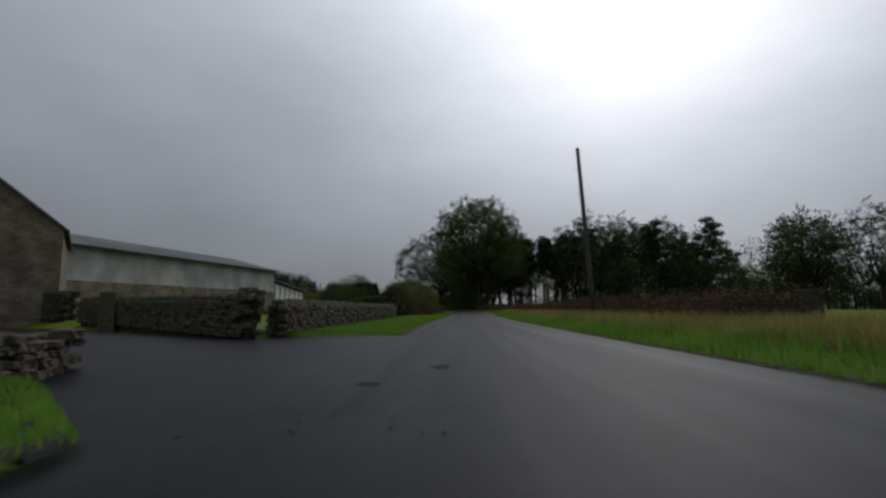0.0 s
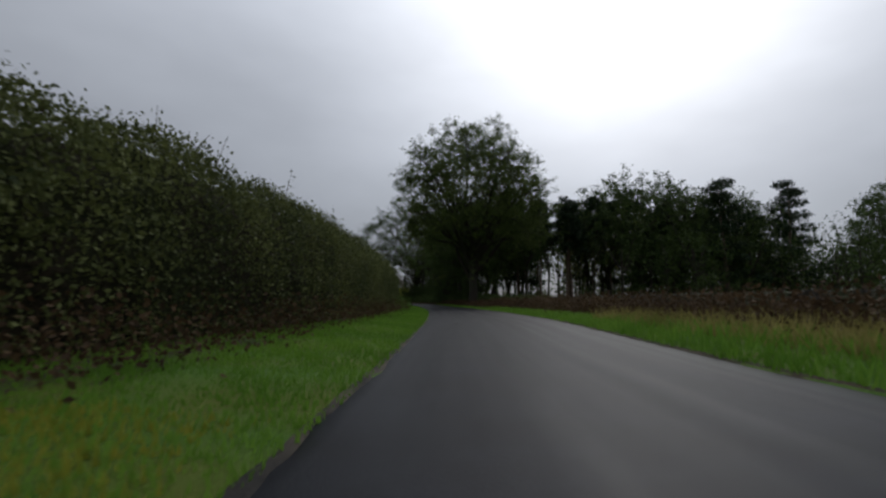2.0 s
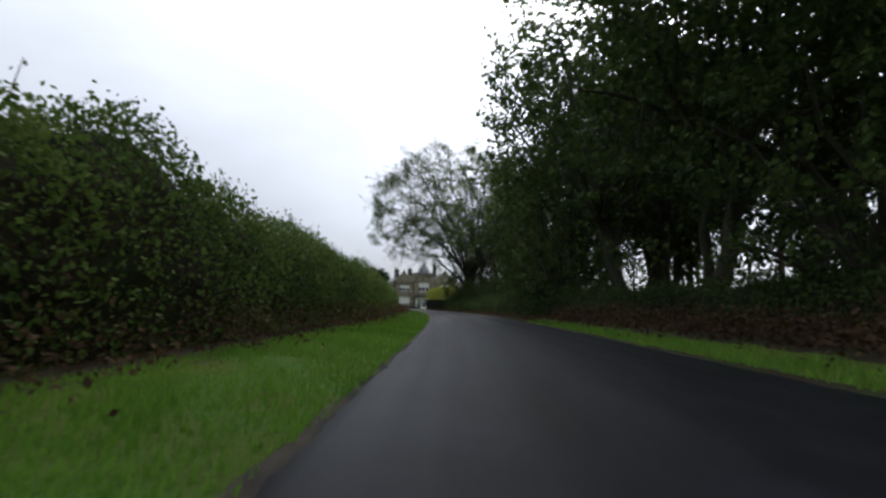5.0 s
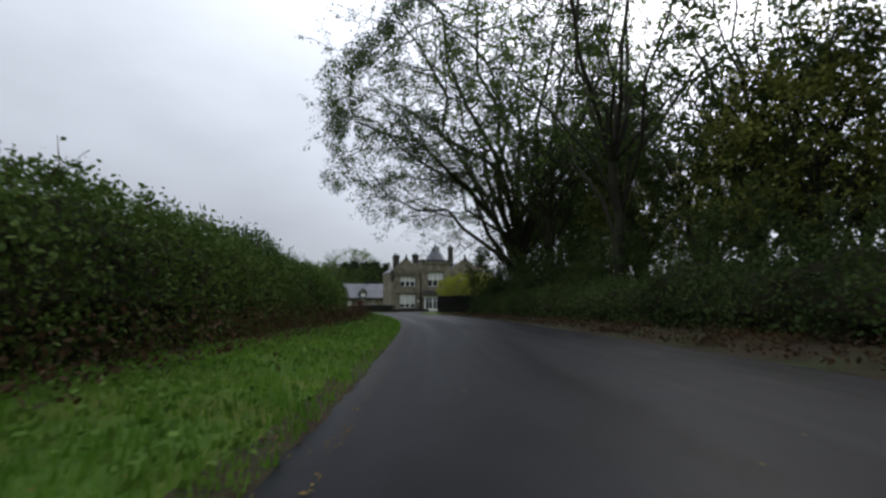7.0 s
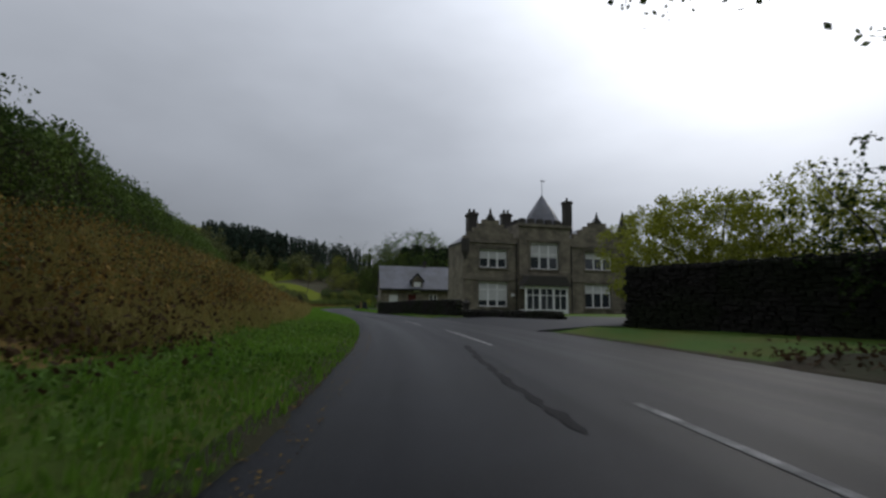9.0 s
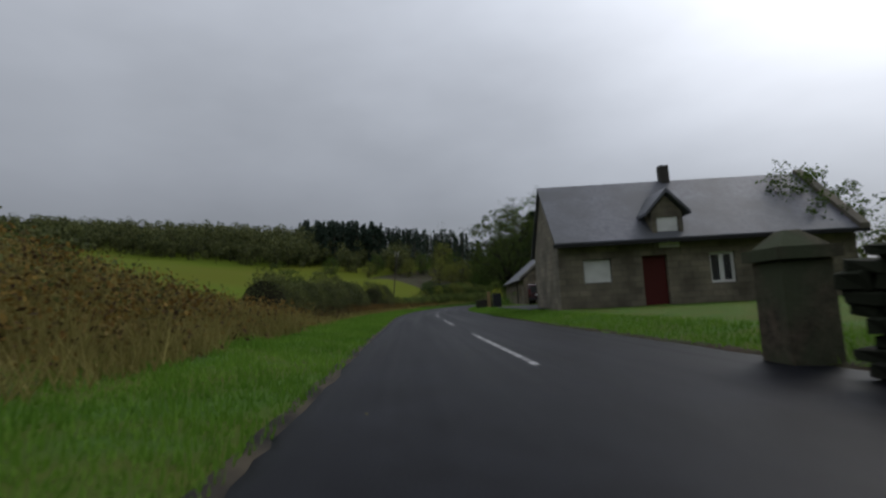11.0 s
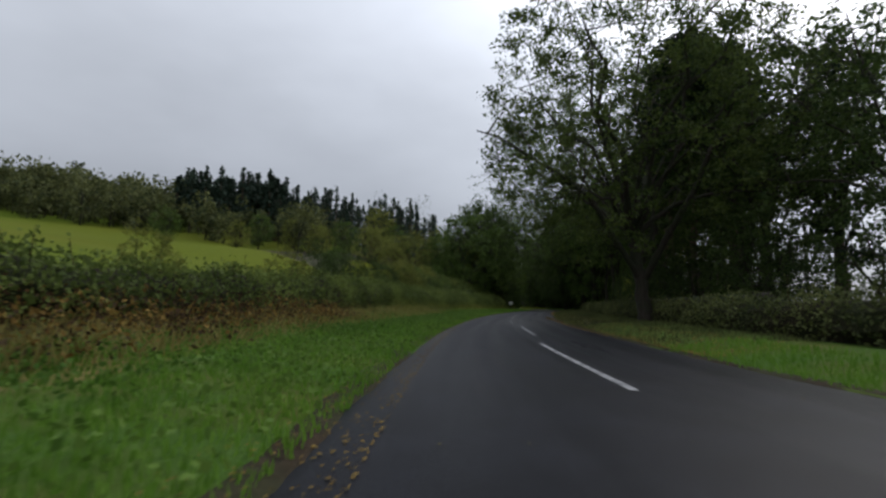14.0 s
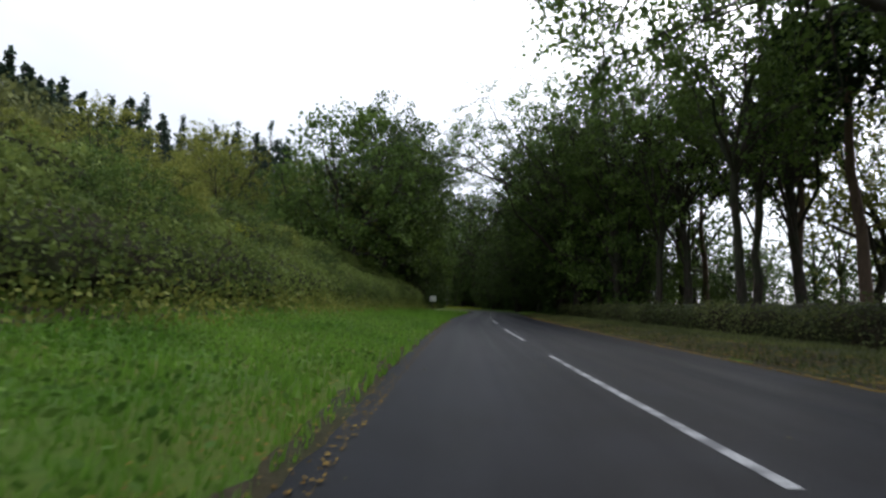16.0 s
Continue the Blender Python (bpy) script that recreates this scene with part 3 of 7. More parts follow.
def make_road():
    ss = np.arange(-58, 446, 0.5)
    rag = np.array([noise.noise((s * 1.3, 0.2, 0)) + 0.5 * noise.noise((s * 4.1, 7.2, 0)) for s in ss])
    rag2 = np.array([noise.noise((s * 1.3, 9.2, 0)) + 0.5 * noise.noise((s * 4.1, 2.2, 0)) for s in ss])
    cols = []
    fr = [0.0, *np.linspace(0.02, 0.98, 21), 1.0]
    for f in fr:
        l = (left_edge(ss) - 0.24 + rag * 0.05) * (1 - f) + (right_edge(ss) + 0.24 + rag2 * 0.05) * f
        x, y = at(ss, l)
        z = 0.045 * (1 - (2 * f - 0.95) ** 2) - 0.02 if 0 < f < 1 else np.full(len(ss), -0.14)
        cols.append(np.stack([x, y, np.broadcast_to(z, ss.shape)], -1))
    v = np.stack(cols, 1)
    n1, n2 = v.shape[:2]
    i = np.arange((n1 - 1) * (n2 - 1))
    q = (i // (n2 - 1)) * n2 + i % (n2 - 1)
    ob = link("road", v.reshape(-1, 3), np.stack([q, q + 1, q + n2 + 1, q + n2], 1), M["asphalt"], smooth=True)
    lay = ob.data.uv_layers.new(name="across_and_along")
    uu = np.stack([np.tile(np.array(fr) * 5.2, n1), np.repeat(ss, n2)], 1)
    vi = np.empty(len(ob.data.loops), np.int32)
    ob.data.loops.foreach_get("vertex_index", vi)
    lay.data.foreach_set("uv", uu[vi].astype(np.float32).ravel())
    tagged(ob, "narrow wet worn asphalt country road", "road", kind="structure")


ROAD_Z = 0.026


def road_z(s, l):
    """Height of the cambered road."""
    a, b = left_edge(s) - 0.24, right_edge(s) + 0.24
    return 0.045 * (1 - (2 * (l - a) / (b - a) - 0.95) ** 2) - 0.02


def make_shoulder(s0, s1, side, wide, mat, label, seed):
    """A ragged gritty strip between the asphalt and the turf."""
    ss = np.arange(s0, s1, 0.2)
    n = lambda k, f: np.array([noise.noise((s * f, k, seed)) for s in ss])
    base = left_edge(ss) - 0.06 if side < 0 else right_edge(ss) + 0.06
    inner = base - side * (0.06 + 0.08 * n(1.3, 0.9) + 0.06 * n(4.1, 3.3))
    outer = base + side * np.maximum(0.03, wide * (1 + 0.7 * n(7.7, 0.7) + 0.5 * n(2.9, 2.6)))
    cols = []
    for f, lift in ((0, -0.02), (0.3, 0.004), (0.8, 0.010), (1, -0.03)):
        l = inner * (1 - f) + outer * f
        x, y = at(ss, l)
        z = np.maximum(road_z(ss, l), land(ss, l)) + lift + 0.002
        cols.append(np.stack([x, y, z], -1))
    v = np.stack(cols, 1)
    keep = lane_mask(ss, outer) < 0.2
    n1, n2 = v.shape[:2]
    i = np.arange((n1 - 1) * (n2 - 1))
    r = i // (n2 - 1)
    q = (r * n2 + i % (n2 - 1))[keep[r] & keep[r + 1]]
    tagged(link("road_shoulder", v.reshape(-1, 3), np.stack([q, q + 1, q + n2 + 1, q + n2], 1), M[mat], smooth=True), label, "road edge", kind="structure")


def make_lane():
    """The farm lane's mouth and the yard entrance by the house."""
    cols = []
    ls = np.r_[np.linspace(-0.3, -2, 18), np.linspace(-2.2, -5, 12), np.linspace(-6, -44, 20)]
    for f in np.linspace(-1, 1, 7):
        a, b = lane_near(ls) - 0.45, lane_far(ls) + 0.45
        s = a + (b - a) * (f + 1) / 2 + (0.12 * np.sin(ls * 5.1) if abs(f) > 0.95 else 0)
        x, y = at(s, ls)
        z = np.where(ls > -1.6, 0.004 + 0.012 * step(-ls, -0.6, 1.6), 0.03) - (0.05 if abs(f) > 0.95 else 0)
        cols.append(np.stack([x, y, z], -1))
    v = np.stack(cols, 1)
    n1, n2 = v.shape[:2]
    i = np.arange((n1 - 1) * (n2 - 1))
    q = (i // (n2 - 1)) * n2 + i % (n2 - 1)
    ob = link("farm_lane", v.reshape(-1, 3), np.stack([q, q + n2, q + n2 + 1, q + 1], 1), M["asphalt"], smooth=True)
    tagged(ob, "broken wet tarmac mouth of a farm lane", "lane", kind="structure")
    # house drive and yard beside the slate-roofed outbuilding
    for name, label, ss, l0, l1 in (("house_drive", "wet tarmac drive in front of the stone house", np.linspace(214, 232, 19), 4.6, 30),
                                    ("yard", "wet tarmac yard beside the stone outbuilding", np.linspace(266, 280, 15), 3.2, 34)):
        cols = []
        for f in np.linspace(0, 1, 12):
            l = l0 + (l1 - l0) * f
            x, y = at(ss - 0.25 * (l - l0) * (1 if name == "house_drive" else -0.15), np.full(len(ss), l))
            cols.append(np.stack([x, y, np.full(len(ss), -0.04 if f == 0 else 0.20 if l > 7 else 0.012 + 0.19 * step(np.array(l), l0, l0 + 2.2))], -1))
        v = np.stack(cols, 1)
        n1, n2 = v.shape[:2]
        i = np.arange((n1 - 1) * (n2 - 1))
        q = (i // (n2 - 1)) * n2 + i % (n2 - 1)
        tagged(link(name, v.reshape(-1, 3), np.stack([q, q + 1, q + n2 + 1, q + n2], 1), M["asphalt"], smooth=True), label, "drive", kind="structure")


DASH_ENDS = [181, 192, 202.1, 213.4, 223, 233, 243, 253, 263, 272.7, 282, 291, 300.7, 309.5, 318.4, 326.8, 334.8, 343.4, 352.0, 360.1, 369, 379, 388, 397, 406]


def make_markings():
    for e in DASH_ENDS:
        mid = np.interp(e, [180, 202, 213, 223, 233, 250, 280, 290, 300, 309, 327, 335, 344, 360], [1.79, 1.9, 1.9, 1.68, 1.45, 1.4, 1.2, 1.75, 1.55, 1.28, 1.78, 1.5, 1.55, 1.52])
        ss = np.linspace(e - 5.6, e, 13)
        v, f = [], []
        for i, s in enumerate(ss):
            for side in (-1, 1):
                x, y = at(s, mid + side * (0.042 + 0.008 * noise.noise((s * 3, side, 0))))
                v.append((x, y, road_z(s, mid) + 0.005))
            if i:
                f.append((2 * i - 2, 2 * i - 1, 2 * i + 1, 2 * i))
        tagged(link("centre_line_dash", v, f, M["line"]), "worn white painted dash on the wet road", "road marking", "centre line dashes", "structure")


def blotch(name, s, l, rx, ry, mat, label, category, seed=0, lift=0.002, flat=0.0):
    """An irregular thin patch, rx across and ry along the road."""
    n = 44
    x0, y0 = at(s, l)
    m = pose(x0, y0, 0, 0, 0, heading(s))
    over = lambda q: road_z(s, q) + lift if not flat else flat
    v = [(0, 0, over(l))]
    for i in range(n):
        t = 2 * math.pi * i / n
        c, d = math.cos(t), math.sin(t)
        k = max(0.25, 1 + 0.75 * noise.noise((c * 1.3 + seed * 3.7, d * 1.3, seed)) + 0.5 * noise.noise((c * 4.1, d * 4.1 + seed * 1.9, 3)))
        v.append((rx * k * c, ry * k * d, over(l + rx * k * c)))
    ob = link(name, v, [(0, 1 + i, 1 + (i + 1) % n) for i in range(n)], mat)
    ob.matrix_world = m
    return tagged(ob, label, category, "road patches", "structure")


def crumbs(name, s0, s1, l0, l1, count, size, mat, label, seed):
    """Loose flecks of broken surface lying on the road; one object of stuff."""
    rng = np.random.default_rng(seed)
    V, F = [], []
    s = rng.uniform(s0, s1, count)
    l = l0 + (l1 - l0) * rng.beta(2, 2, count)
    for a, b in zip(s, l):
        x, y = at(a, b)
        k, n0 = size * rng.uniform(0.3, 1.2), len(V)
        ph = rng.random() * 6.28
        h = heading(a)
        ang = ph + np.sort(rng.random(6)) * 6.28
        for g in ang:
            dx, dy = k * rng.uniform(0.5, 1.1) * math.cos(g), 1.7 * k * rng.uniform(0.5, 1.1) * math.sin(g)
            c, d = math.cos(radians(h)), math.sin(radians(h))
            V.append((x + dx * c - dy * d, y + dx * d + dy * c, road_z(a, b) + 0.006))
        F.append(tuple(range(n0, n0 + 6)))
    return tagged(link(name, V, F, M[mat]), label, "road damage", kind="stuff")


def crack(points, wide, label, seed):
    """A ragged dark crack along the road through (s, l) points."""
    p = np.array(points, float)
    k = np.linspace(0, len(p) - 1, 14 * (len(p) - 1))
    s, l = np.interp(k, range(len(p)), p[:, 0]), np.interp(k, range(len(p)), p[:, 1])
    v, f = [], []
    for i, (a, b) in enumerate(zip(s, l)):
        b += 0.06 * noise.noise((a * 2.1, seed, 0)) + 0.02 * noise.noise((a * 9.0, seed, 4))
        hw = wide * max(0.12, 0.6 + 0.9 * noise.noise((a * 3.7, seed, 9))) * (0.2 if i in (0, len(s) - 1) else 1)
        for side in (-1, 1):
            x, y = at(a, b + side * hw * (1 + 0.4 * noise.noise((a * 11, side, seed))))
            v.append((x, y, road_z(a, b) + 0.003))
        if i:
            f.append((2 * i - 2, 2 * i - 1, 2 * i + 1, 2 * i))
    tagged(link("road_crack", v, f, M["patch"]), label, "road damage", "road cracks", "structure")


make_ground()
make_road()
make_lane()
make_markings()
make_shoulder(-20, 136, -1, 0.07, "shoulder", "pale gritty edge of the asphalt beside the grass", 1)
make_shoulder(136, 216, -1, 0.30, "soil", "leaf-strewn muddy edge of the road", 2)
make_shoulder(216, 306, -1, 0.10, "shoulder", "pale gritty edge of the asphalt beside the grass", 3)
make_shoulder(306, 430, -1, 0.24, "soil", "leaf-strewn muddy edge of the road", 4)
for a_, b_ in ((-20, 213), (235, 265), (282, 430)):
    make_shoulder(a_, b_, 1, 0.15, "soil", "muddy edge of the road under the verge", 5)


# ---- plants ----
def leaf_cloud(points, size, rng, flat=0.0):
    """A quad, folded along its rib, for each point: arrays of vertices and faces."""
    n = len(points)
    d = rng.standard_normal((n, 3))
    d /= np.linalg.norm(d, axis=1)[:, None]
    e = rng.standard_normal((n, 3))
    e[:, 2] *= 1 - flat
    e -= d * (e * d).sum(1)[:, None]
    e /= np.linalg.norm(e, axis=1)[:, None] + 1e-9
    k = (size * (0.6 + 0.8 * rng.random(n)))[:, None]
    a, b = d * k * 0.5, e * k * 0.32
    v = np.stack([points - a, points + b, points + a, points - b], 1).reshape(-1, 3)
    q = np.arange(n)[:, None] * 4
    return v, q + np.array([[0, 1, 2, 3]])


def tube_arrays(lines, sides):
    """Tubes round polylines, given as (points, radii)."""
    V, F, k = [], [], 0
    ang = 2 * np.pi * np.arange(sides) / sides
    for pts, rad in lines:
        pts = np.asarray(pts, float)
        d = np.gradient(pts, axis=0)
        d /= np.linalg.norm(d, axis=1)[:, None] + 1e-9
        ref = np.where(np.abs(d[:, 2:3]) > 0.9, [[1.0, 0, 0]], [[0, 0, 1.0]])
        a = np.cross(d, ref)
        a /= np.linalg.norm(a, axis=1)[:, None] + 1e-9
        c = np.cross(d, a)
        ring = pts[:, None] + (a[:, None] * np.cos(ang)[None, :, None] + c[:, None] * np.sin(ang)[None, :, None]) * np.asarray(rad)[:, None, None]
        V.append(ring.reshape(-1, 3))
        n = len(pts)
        i, j = np.meshgrid(np.arange(n - 1), np.arange(sides), indexing="ij")
        q = k + i * sides + j
        q2 = k + i * sides + (j + 1) % sides
        F.append(np.stack([q, q2, q2 + sides, q + sides], -1).reshape(-1, 4))
        k += n * sides
    return np.concatenate(V), np.concatenate(F)


def curve(a, b, rng, n=5, wob=0.06, sag=0.12):
    """A bending line from a to b that leaves a steeply and bends over."""
    a, b = np.asarray(a, float), np.asarray(b, float)
    t = np.linspace(0, 1, n)[:, None]
    ln = np.linalg.norm(b - a)
    up = np.array([0, 0, sag * ln])
    p = a * (1 - t) + b * t + up * (4 * t * (1 - t)) * 0.5
    w = rng.standard_normal((n, 3)) * wob * ln * (t * (1 - t) * 4)
    return p + w * 0.5


def ball(rng, n):
    """n points spread evenly through a unit ball."""
    d = rng.standard_normal((n, 3))
    return d / np.linalg.norm(d, axis=1)[:, None] * rng.random((n, 1)) ** 0.4


def broadleaf(seed, h, r, fork, limbs, leaves, leaf, girth, centre=0.62, tall=0.40, bare=0.0, low=-0.35, twigs=5, second=6, fill=0, per=75, pad=0.05, inner=0.66, off=(0.0, 0.0), reach=1.0, lumpy=0.20):
    """Trunk, limbs and twigs reaching into a domed crown; returns branch and leaf arrays. bare: share of twigs with no leaves."""
    rng = np.random.default_rng(seed)
    cz, rz = centre * h, tall * h
    heavy, thin, tips = [], [], []
    lean = rng.standard_normal(2) * 0.02 * h
    top = np.array([lean[0], lean[1], fork * h])
    tr = curve((0, 0, -0.3), top, rng, 7, 0.03, 0)
    heavy.append((tr, girth * np.array([1.55, 1.12, 1.0, 0.95, 0.9, 0.88, 0.85])))
    for i in range(limbs):
        u = (i + 0.5) / limbs
        zz = low + (0.98 - low) * u
        phi = i * 2.39996 + rng.random() * 0.5
        rr = math.sqrt(max(0, 1 - zz * zz)) * (0.85 + 0.25 * rng.random())
        end = np.array([rr * r * math.cos(phi) + off[0], rr * r * math.sin(phi) + off[1], cz + zz * rz])
        start = tr[-1] if rng.random() < 0.6 or i > limbs * 0.5 else tr[rng.integers(3, 6)]
        limb = curve(start, end, rng, 7, 0.05, 0.28 if zz < 0.5 else 0.05)
        g = girth * (0.30 + 0.25 * rng.random())
        heavy.append((limb, np.linspace(g, g * 0.18, 7)))
        for j in range(second):
            k = 0.30 + 0.7 * (j + rng.random()) / second
            p = limb[min(6, int(k * 6))] + (limb[min(6, int(k * 6) + 1)] - limb[min(6, int(k * 6))]) * (k * 6 % 1)
            jit = rng.standard_normal(3) * np.array([0.42 * r, 0.42 * r, 0.34 * rz]) * 0.8
            q = p + jit + (p - np.array([0, 0, cz])) * 0.16
            rel = (q - [off[0], off[1], cz]) / [r, r, rz]
            ln = np.linalg.norm(rel)
            if ln > 1.0:
                q = np.array([off[0], off[1], cz]) + rel / ln * 1.0 * np.array([r, r, rz])
            br = curve(p, q, rng, 5, 0.07, 0.1)
            g2 = g * 0.30
            thin.append((br, np.linspace(g2, g2 * 0.25, 5)))
            for _ in range(twigs):
                a = br[rng.integers(2, 5)]
                d = rng.standard_normal(3) + 0.7 * (a - [0, 0, cz]) / r
                d *= reach * (0.05 + 0.06 * rng.random()) * h / np.linalg.norm(d)
                tw = curve(a, a + d, rng, 3, 0.1, 0.0)
                thin.append((tw, np.linspace(g2 * 0.35, g2 * 0.10, 3)))
                if rng.random() >= bare:
                    tips.append(tw)
    V1, F1 = tube_arrays(heavy, 7)
    V2, F2 = tube_arrays(thin, 3)
    n = max(1, leaves // max(1, len(tips)))
    pts = [tw[0] + (tw[2] - tw[0]) * (0.25 + 0.85 * rng.random((n, 1))) + ball(rng, n) * [1, 1, 0.6] * 0.021 * h * (0.6 + 0.8 * rng.random()) for tw in tips]
    if fill:                                            # leafy pads that close the crown's outer shell
        d = rng.standard_normal((fill, 3))
        d /= np.linalg.norm(d, axis=1)[:, None]
        d = d[d[:, 2] > low - 0.1]
        lump = np.array([1 + lumpy * noise.noise(Vector(v * 1.7) + Vector((seed, 0, 0))) for v in d])
        c = d * ((inner + (0.97 - inner) * rng.random(len(d)) ** 0.5) * lump)[:, None] * np.array([r, r, rz]) + [lean[0] + off[0], lean[1] + off[1], cz]
        for q in c:
            pts.append(q + ball(rng, per) * [1, 1, 0.8] * pad * h * (0.6 + 0.7 * rng.random()))
    LV, LF = leaf_cloud(np.concatenate(pts), leaf, rng)
    return np.concatenate([V1, V2]), np.concatenate([F1, F2 + len(V1)]), LV, LF


def pine(seed, h, r, clear, leaves, leaf, girth):
    """Tall bare trunk with an uneven crown of dark clumps near the top."""
    rng = np.random.default_rng(seed)
    tr = curve((0, 0, -0.3), (rng.normal() * 0.03 * h, rng.normal() * 0.03 * h, h * 0.97), rng, 9, 0.012, 0)
    lines, tips = [(tr, girth * np.linspace(1.15, 0.15, 9))], []
    for i in range(22):
        k = clear + (1 - clear) * (i + rng.random()) / 22
        p = tr[min(8, int(k * 8))] * (1 - (k * 8 % 1)) + tr[min(8, int(k * 8) + 1)] * (k * 8 % 1)
        phi = i * 2.4 + rng.random()
        ln = r * (1.15 - 0.85 * ((k - clear) / (1 - clear)) ** 1.5) * (0.45 + 0.65 * rng.random())
        q = p + np.array([math.cos(phi) * ln, math.sin(phi) * ln, ln * (0.10 + 0.3 * rng.random())])
        br = curve(p, q, rng, 5, 0.08, -0.1)
        lines.append((br, np.linspace(girth * 0.18, girth * 0.04, 5)))
        tips += [br[3], br[4], br[4] + rng.standard_normal(3) * 0.1 * ln, br[2] + rng.standard_normal(3) * 0.15 * ln]
    for i in range(7):                                  # dead stubs below
        k = clear * (0.4 + 0.6 * rng.random())
        p = tr[int(k * 8)]
        phi = rng.random() * 6.28
        lines.append((curve(p, p + np.array([math.cos(phi), math.sin(phi), 0.1]) * r * 0.45, rng, 3, 0.1, 0), np.linspace(girth * 0.1, girth * 0.03, 3)))
    V, F = tube_arrays(lines, 6)
    n = leaves // len(tips)
    pts = np.concatenate([t + ball(rng, n) * np.array([0.36, 0.36, 0.18]) * r for t in tips])
    LV, LF = leaf_cloud(pts, leaf, rng, 0.5)
    return V, F, LV, LF


def plant(name, arrays, bark, leaf, m, label, category, group):
    """A tree or bush as a thing with its trunk and crown."""
    V, F, LV, LF = arrays
    ob = thing(name, m, label, category, group)
    link("trunk", V, F, bark, ob, smooth=True)
    link("crown", LV, LF, leaf, ob)
    return ob


def copies(proto, rows, group):
    """Copies of a plant at (s, l, size, turn)."""
    for s, l, k, turn in rows:
        x, y, z = spot(s, l)
        c = copy_thing(proto, pose(x, y, z - 0.05, 0, 0, turn))
        c.scale = (k, k, k)


def conifer_stand(name, places, heights, label, seed, per=330, leaf=0.8, mat="needle", wide=1.0):
    """Conifers as drooping whorls of needle sprays round a straight trunk; one object of stuff."""
    rng = np.random.default_rng(seed)
    pts, lines = [], []
    for (x, y, z), h in zip(places, heights):
        r0 = wide * h * (0.13 + 0.06 * rng.random())
        nb = 46
        u = 0.12 + 0.88 * np.sort(rng.random(nb)) ** 0.8
        phi = rng.random(nb) * 6.283
        rr = r0 * (1.03 - u) * (0.55 + 0.7 * rng.random(nb))
        k = rng.random((nb, per // nb)) ** 0.7
        px = x + (np.cos(phi) * rr)[:, None] * k
        py = y + (np.sin(phi) * rr)[:, None] * k
        pz = z + (u * h)[:, None] - 0.25 * rr[:, None] * k
        pts.append(np.stack([px, py, pz], -1).reshape(-1, 3) + rng.standard_normal((nb * (per // nb), 3)) * 0.012 * h)
        lines.append(([(x, y, z - 0.5), (x, y, z + h * 0.5), (x, y, z + h * 1.01)], [h * 0.014, h * 0.009, 0.02]))
    V, F = leaf_cloud(np.concatenate(pts), leaf, rng, 0.6)
    V2, F2 = tube_arrays(lines, 4)
    ob = link(name, np.concatenate([V, V2]), np.concatenate([F, F2 + len(V)]), [M[mat], M["pine_bark"]], index=np.r_[np.zeros(len(F), int), np.ones(len(F2), int)])
    return tagged(ob, label, "woodland", kind="stuff")


def leafy_wood(name, places, heights, label, seed, leaf=0.9, per=260, mat="leaf_far"):
    """Far broadleaved wood: crowns of many clumps of leaves on trunks; one object of stuff."""
    rng = np.random.default_rng(seed)
    pts, lines = [], []
    for (x, y, z), h in zip(places, heights):
        nb = 9
        r = h * (0.24 + 0.1 * rng.random())
        c = rng.standard_normal((nb, 3)) * [r * 0.5, r * 0.5, h * 0.22] + [x, y, z + h * 0.52]
        c[:, 2] = np.minimum(c[:, 2], z + h * 0.92)
        w = per // nb
        d = rng.standard_normal((nb, w, 3))
        d /= np.linalg.norm(d, axis=2)[..., None]
        pts.append((c[:, None] + d * (h * 0.13) * (0.75 + 0.35 * rng.random((nb, w, 1)))).reshape(-1, 3))
        lines.append(([(x, y, z - 0.5), (x, y, z + h * 0.6)], [h * 0.018, h * 0.008]))
        for q in c[:5]:
            lines.append(([(x, y, z + h * 0.35), tuple(q)], [h * 0.009, h * 0.003]))
    V, F = leaf_cloud(np.concatenate(pts), leaf, rng)
    V2, F2 = tube_arrays(lines, 4)
    ob = link(name, np.concatenate([V, V2]), np.concatenate([F, F2 + len(V)]), [M[mat], M["bark"]],
              index=np.r_[np.zeros(len(F), int), np.ones(len(F2), int)])
    return tagged(ob, label, "woodland", kind="stuff")


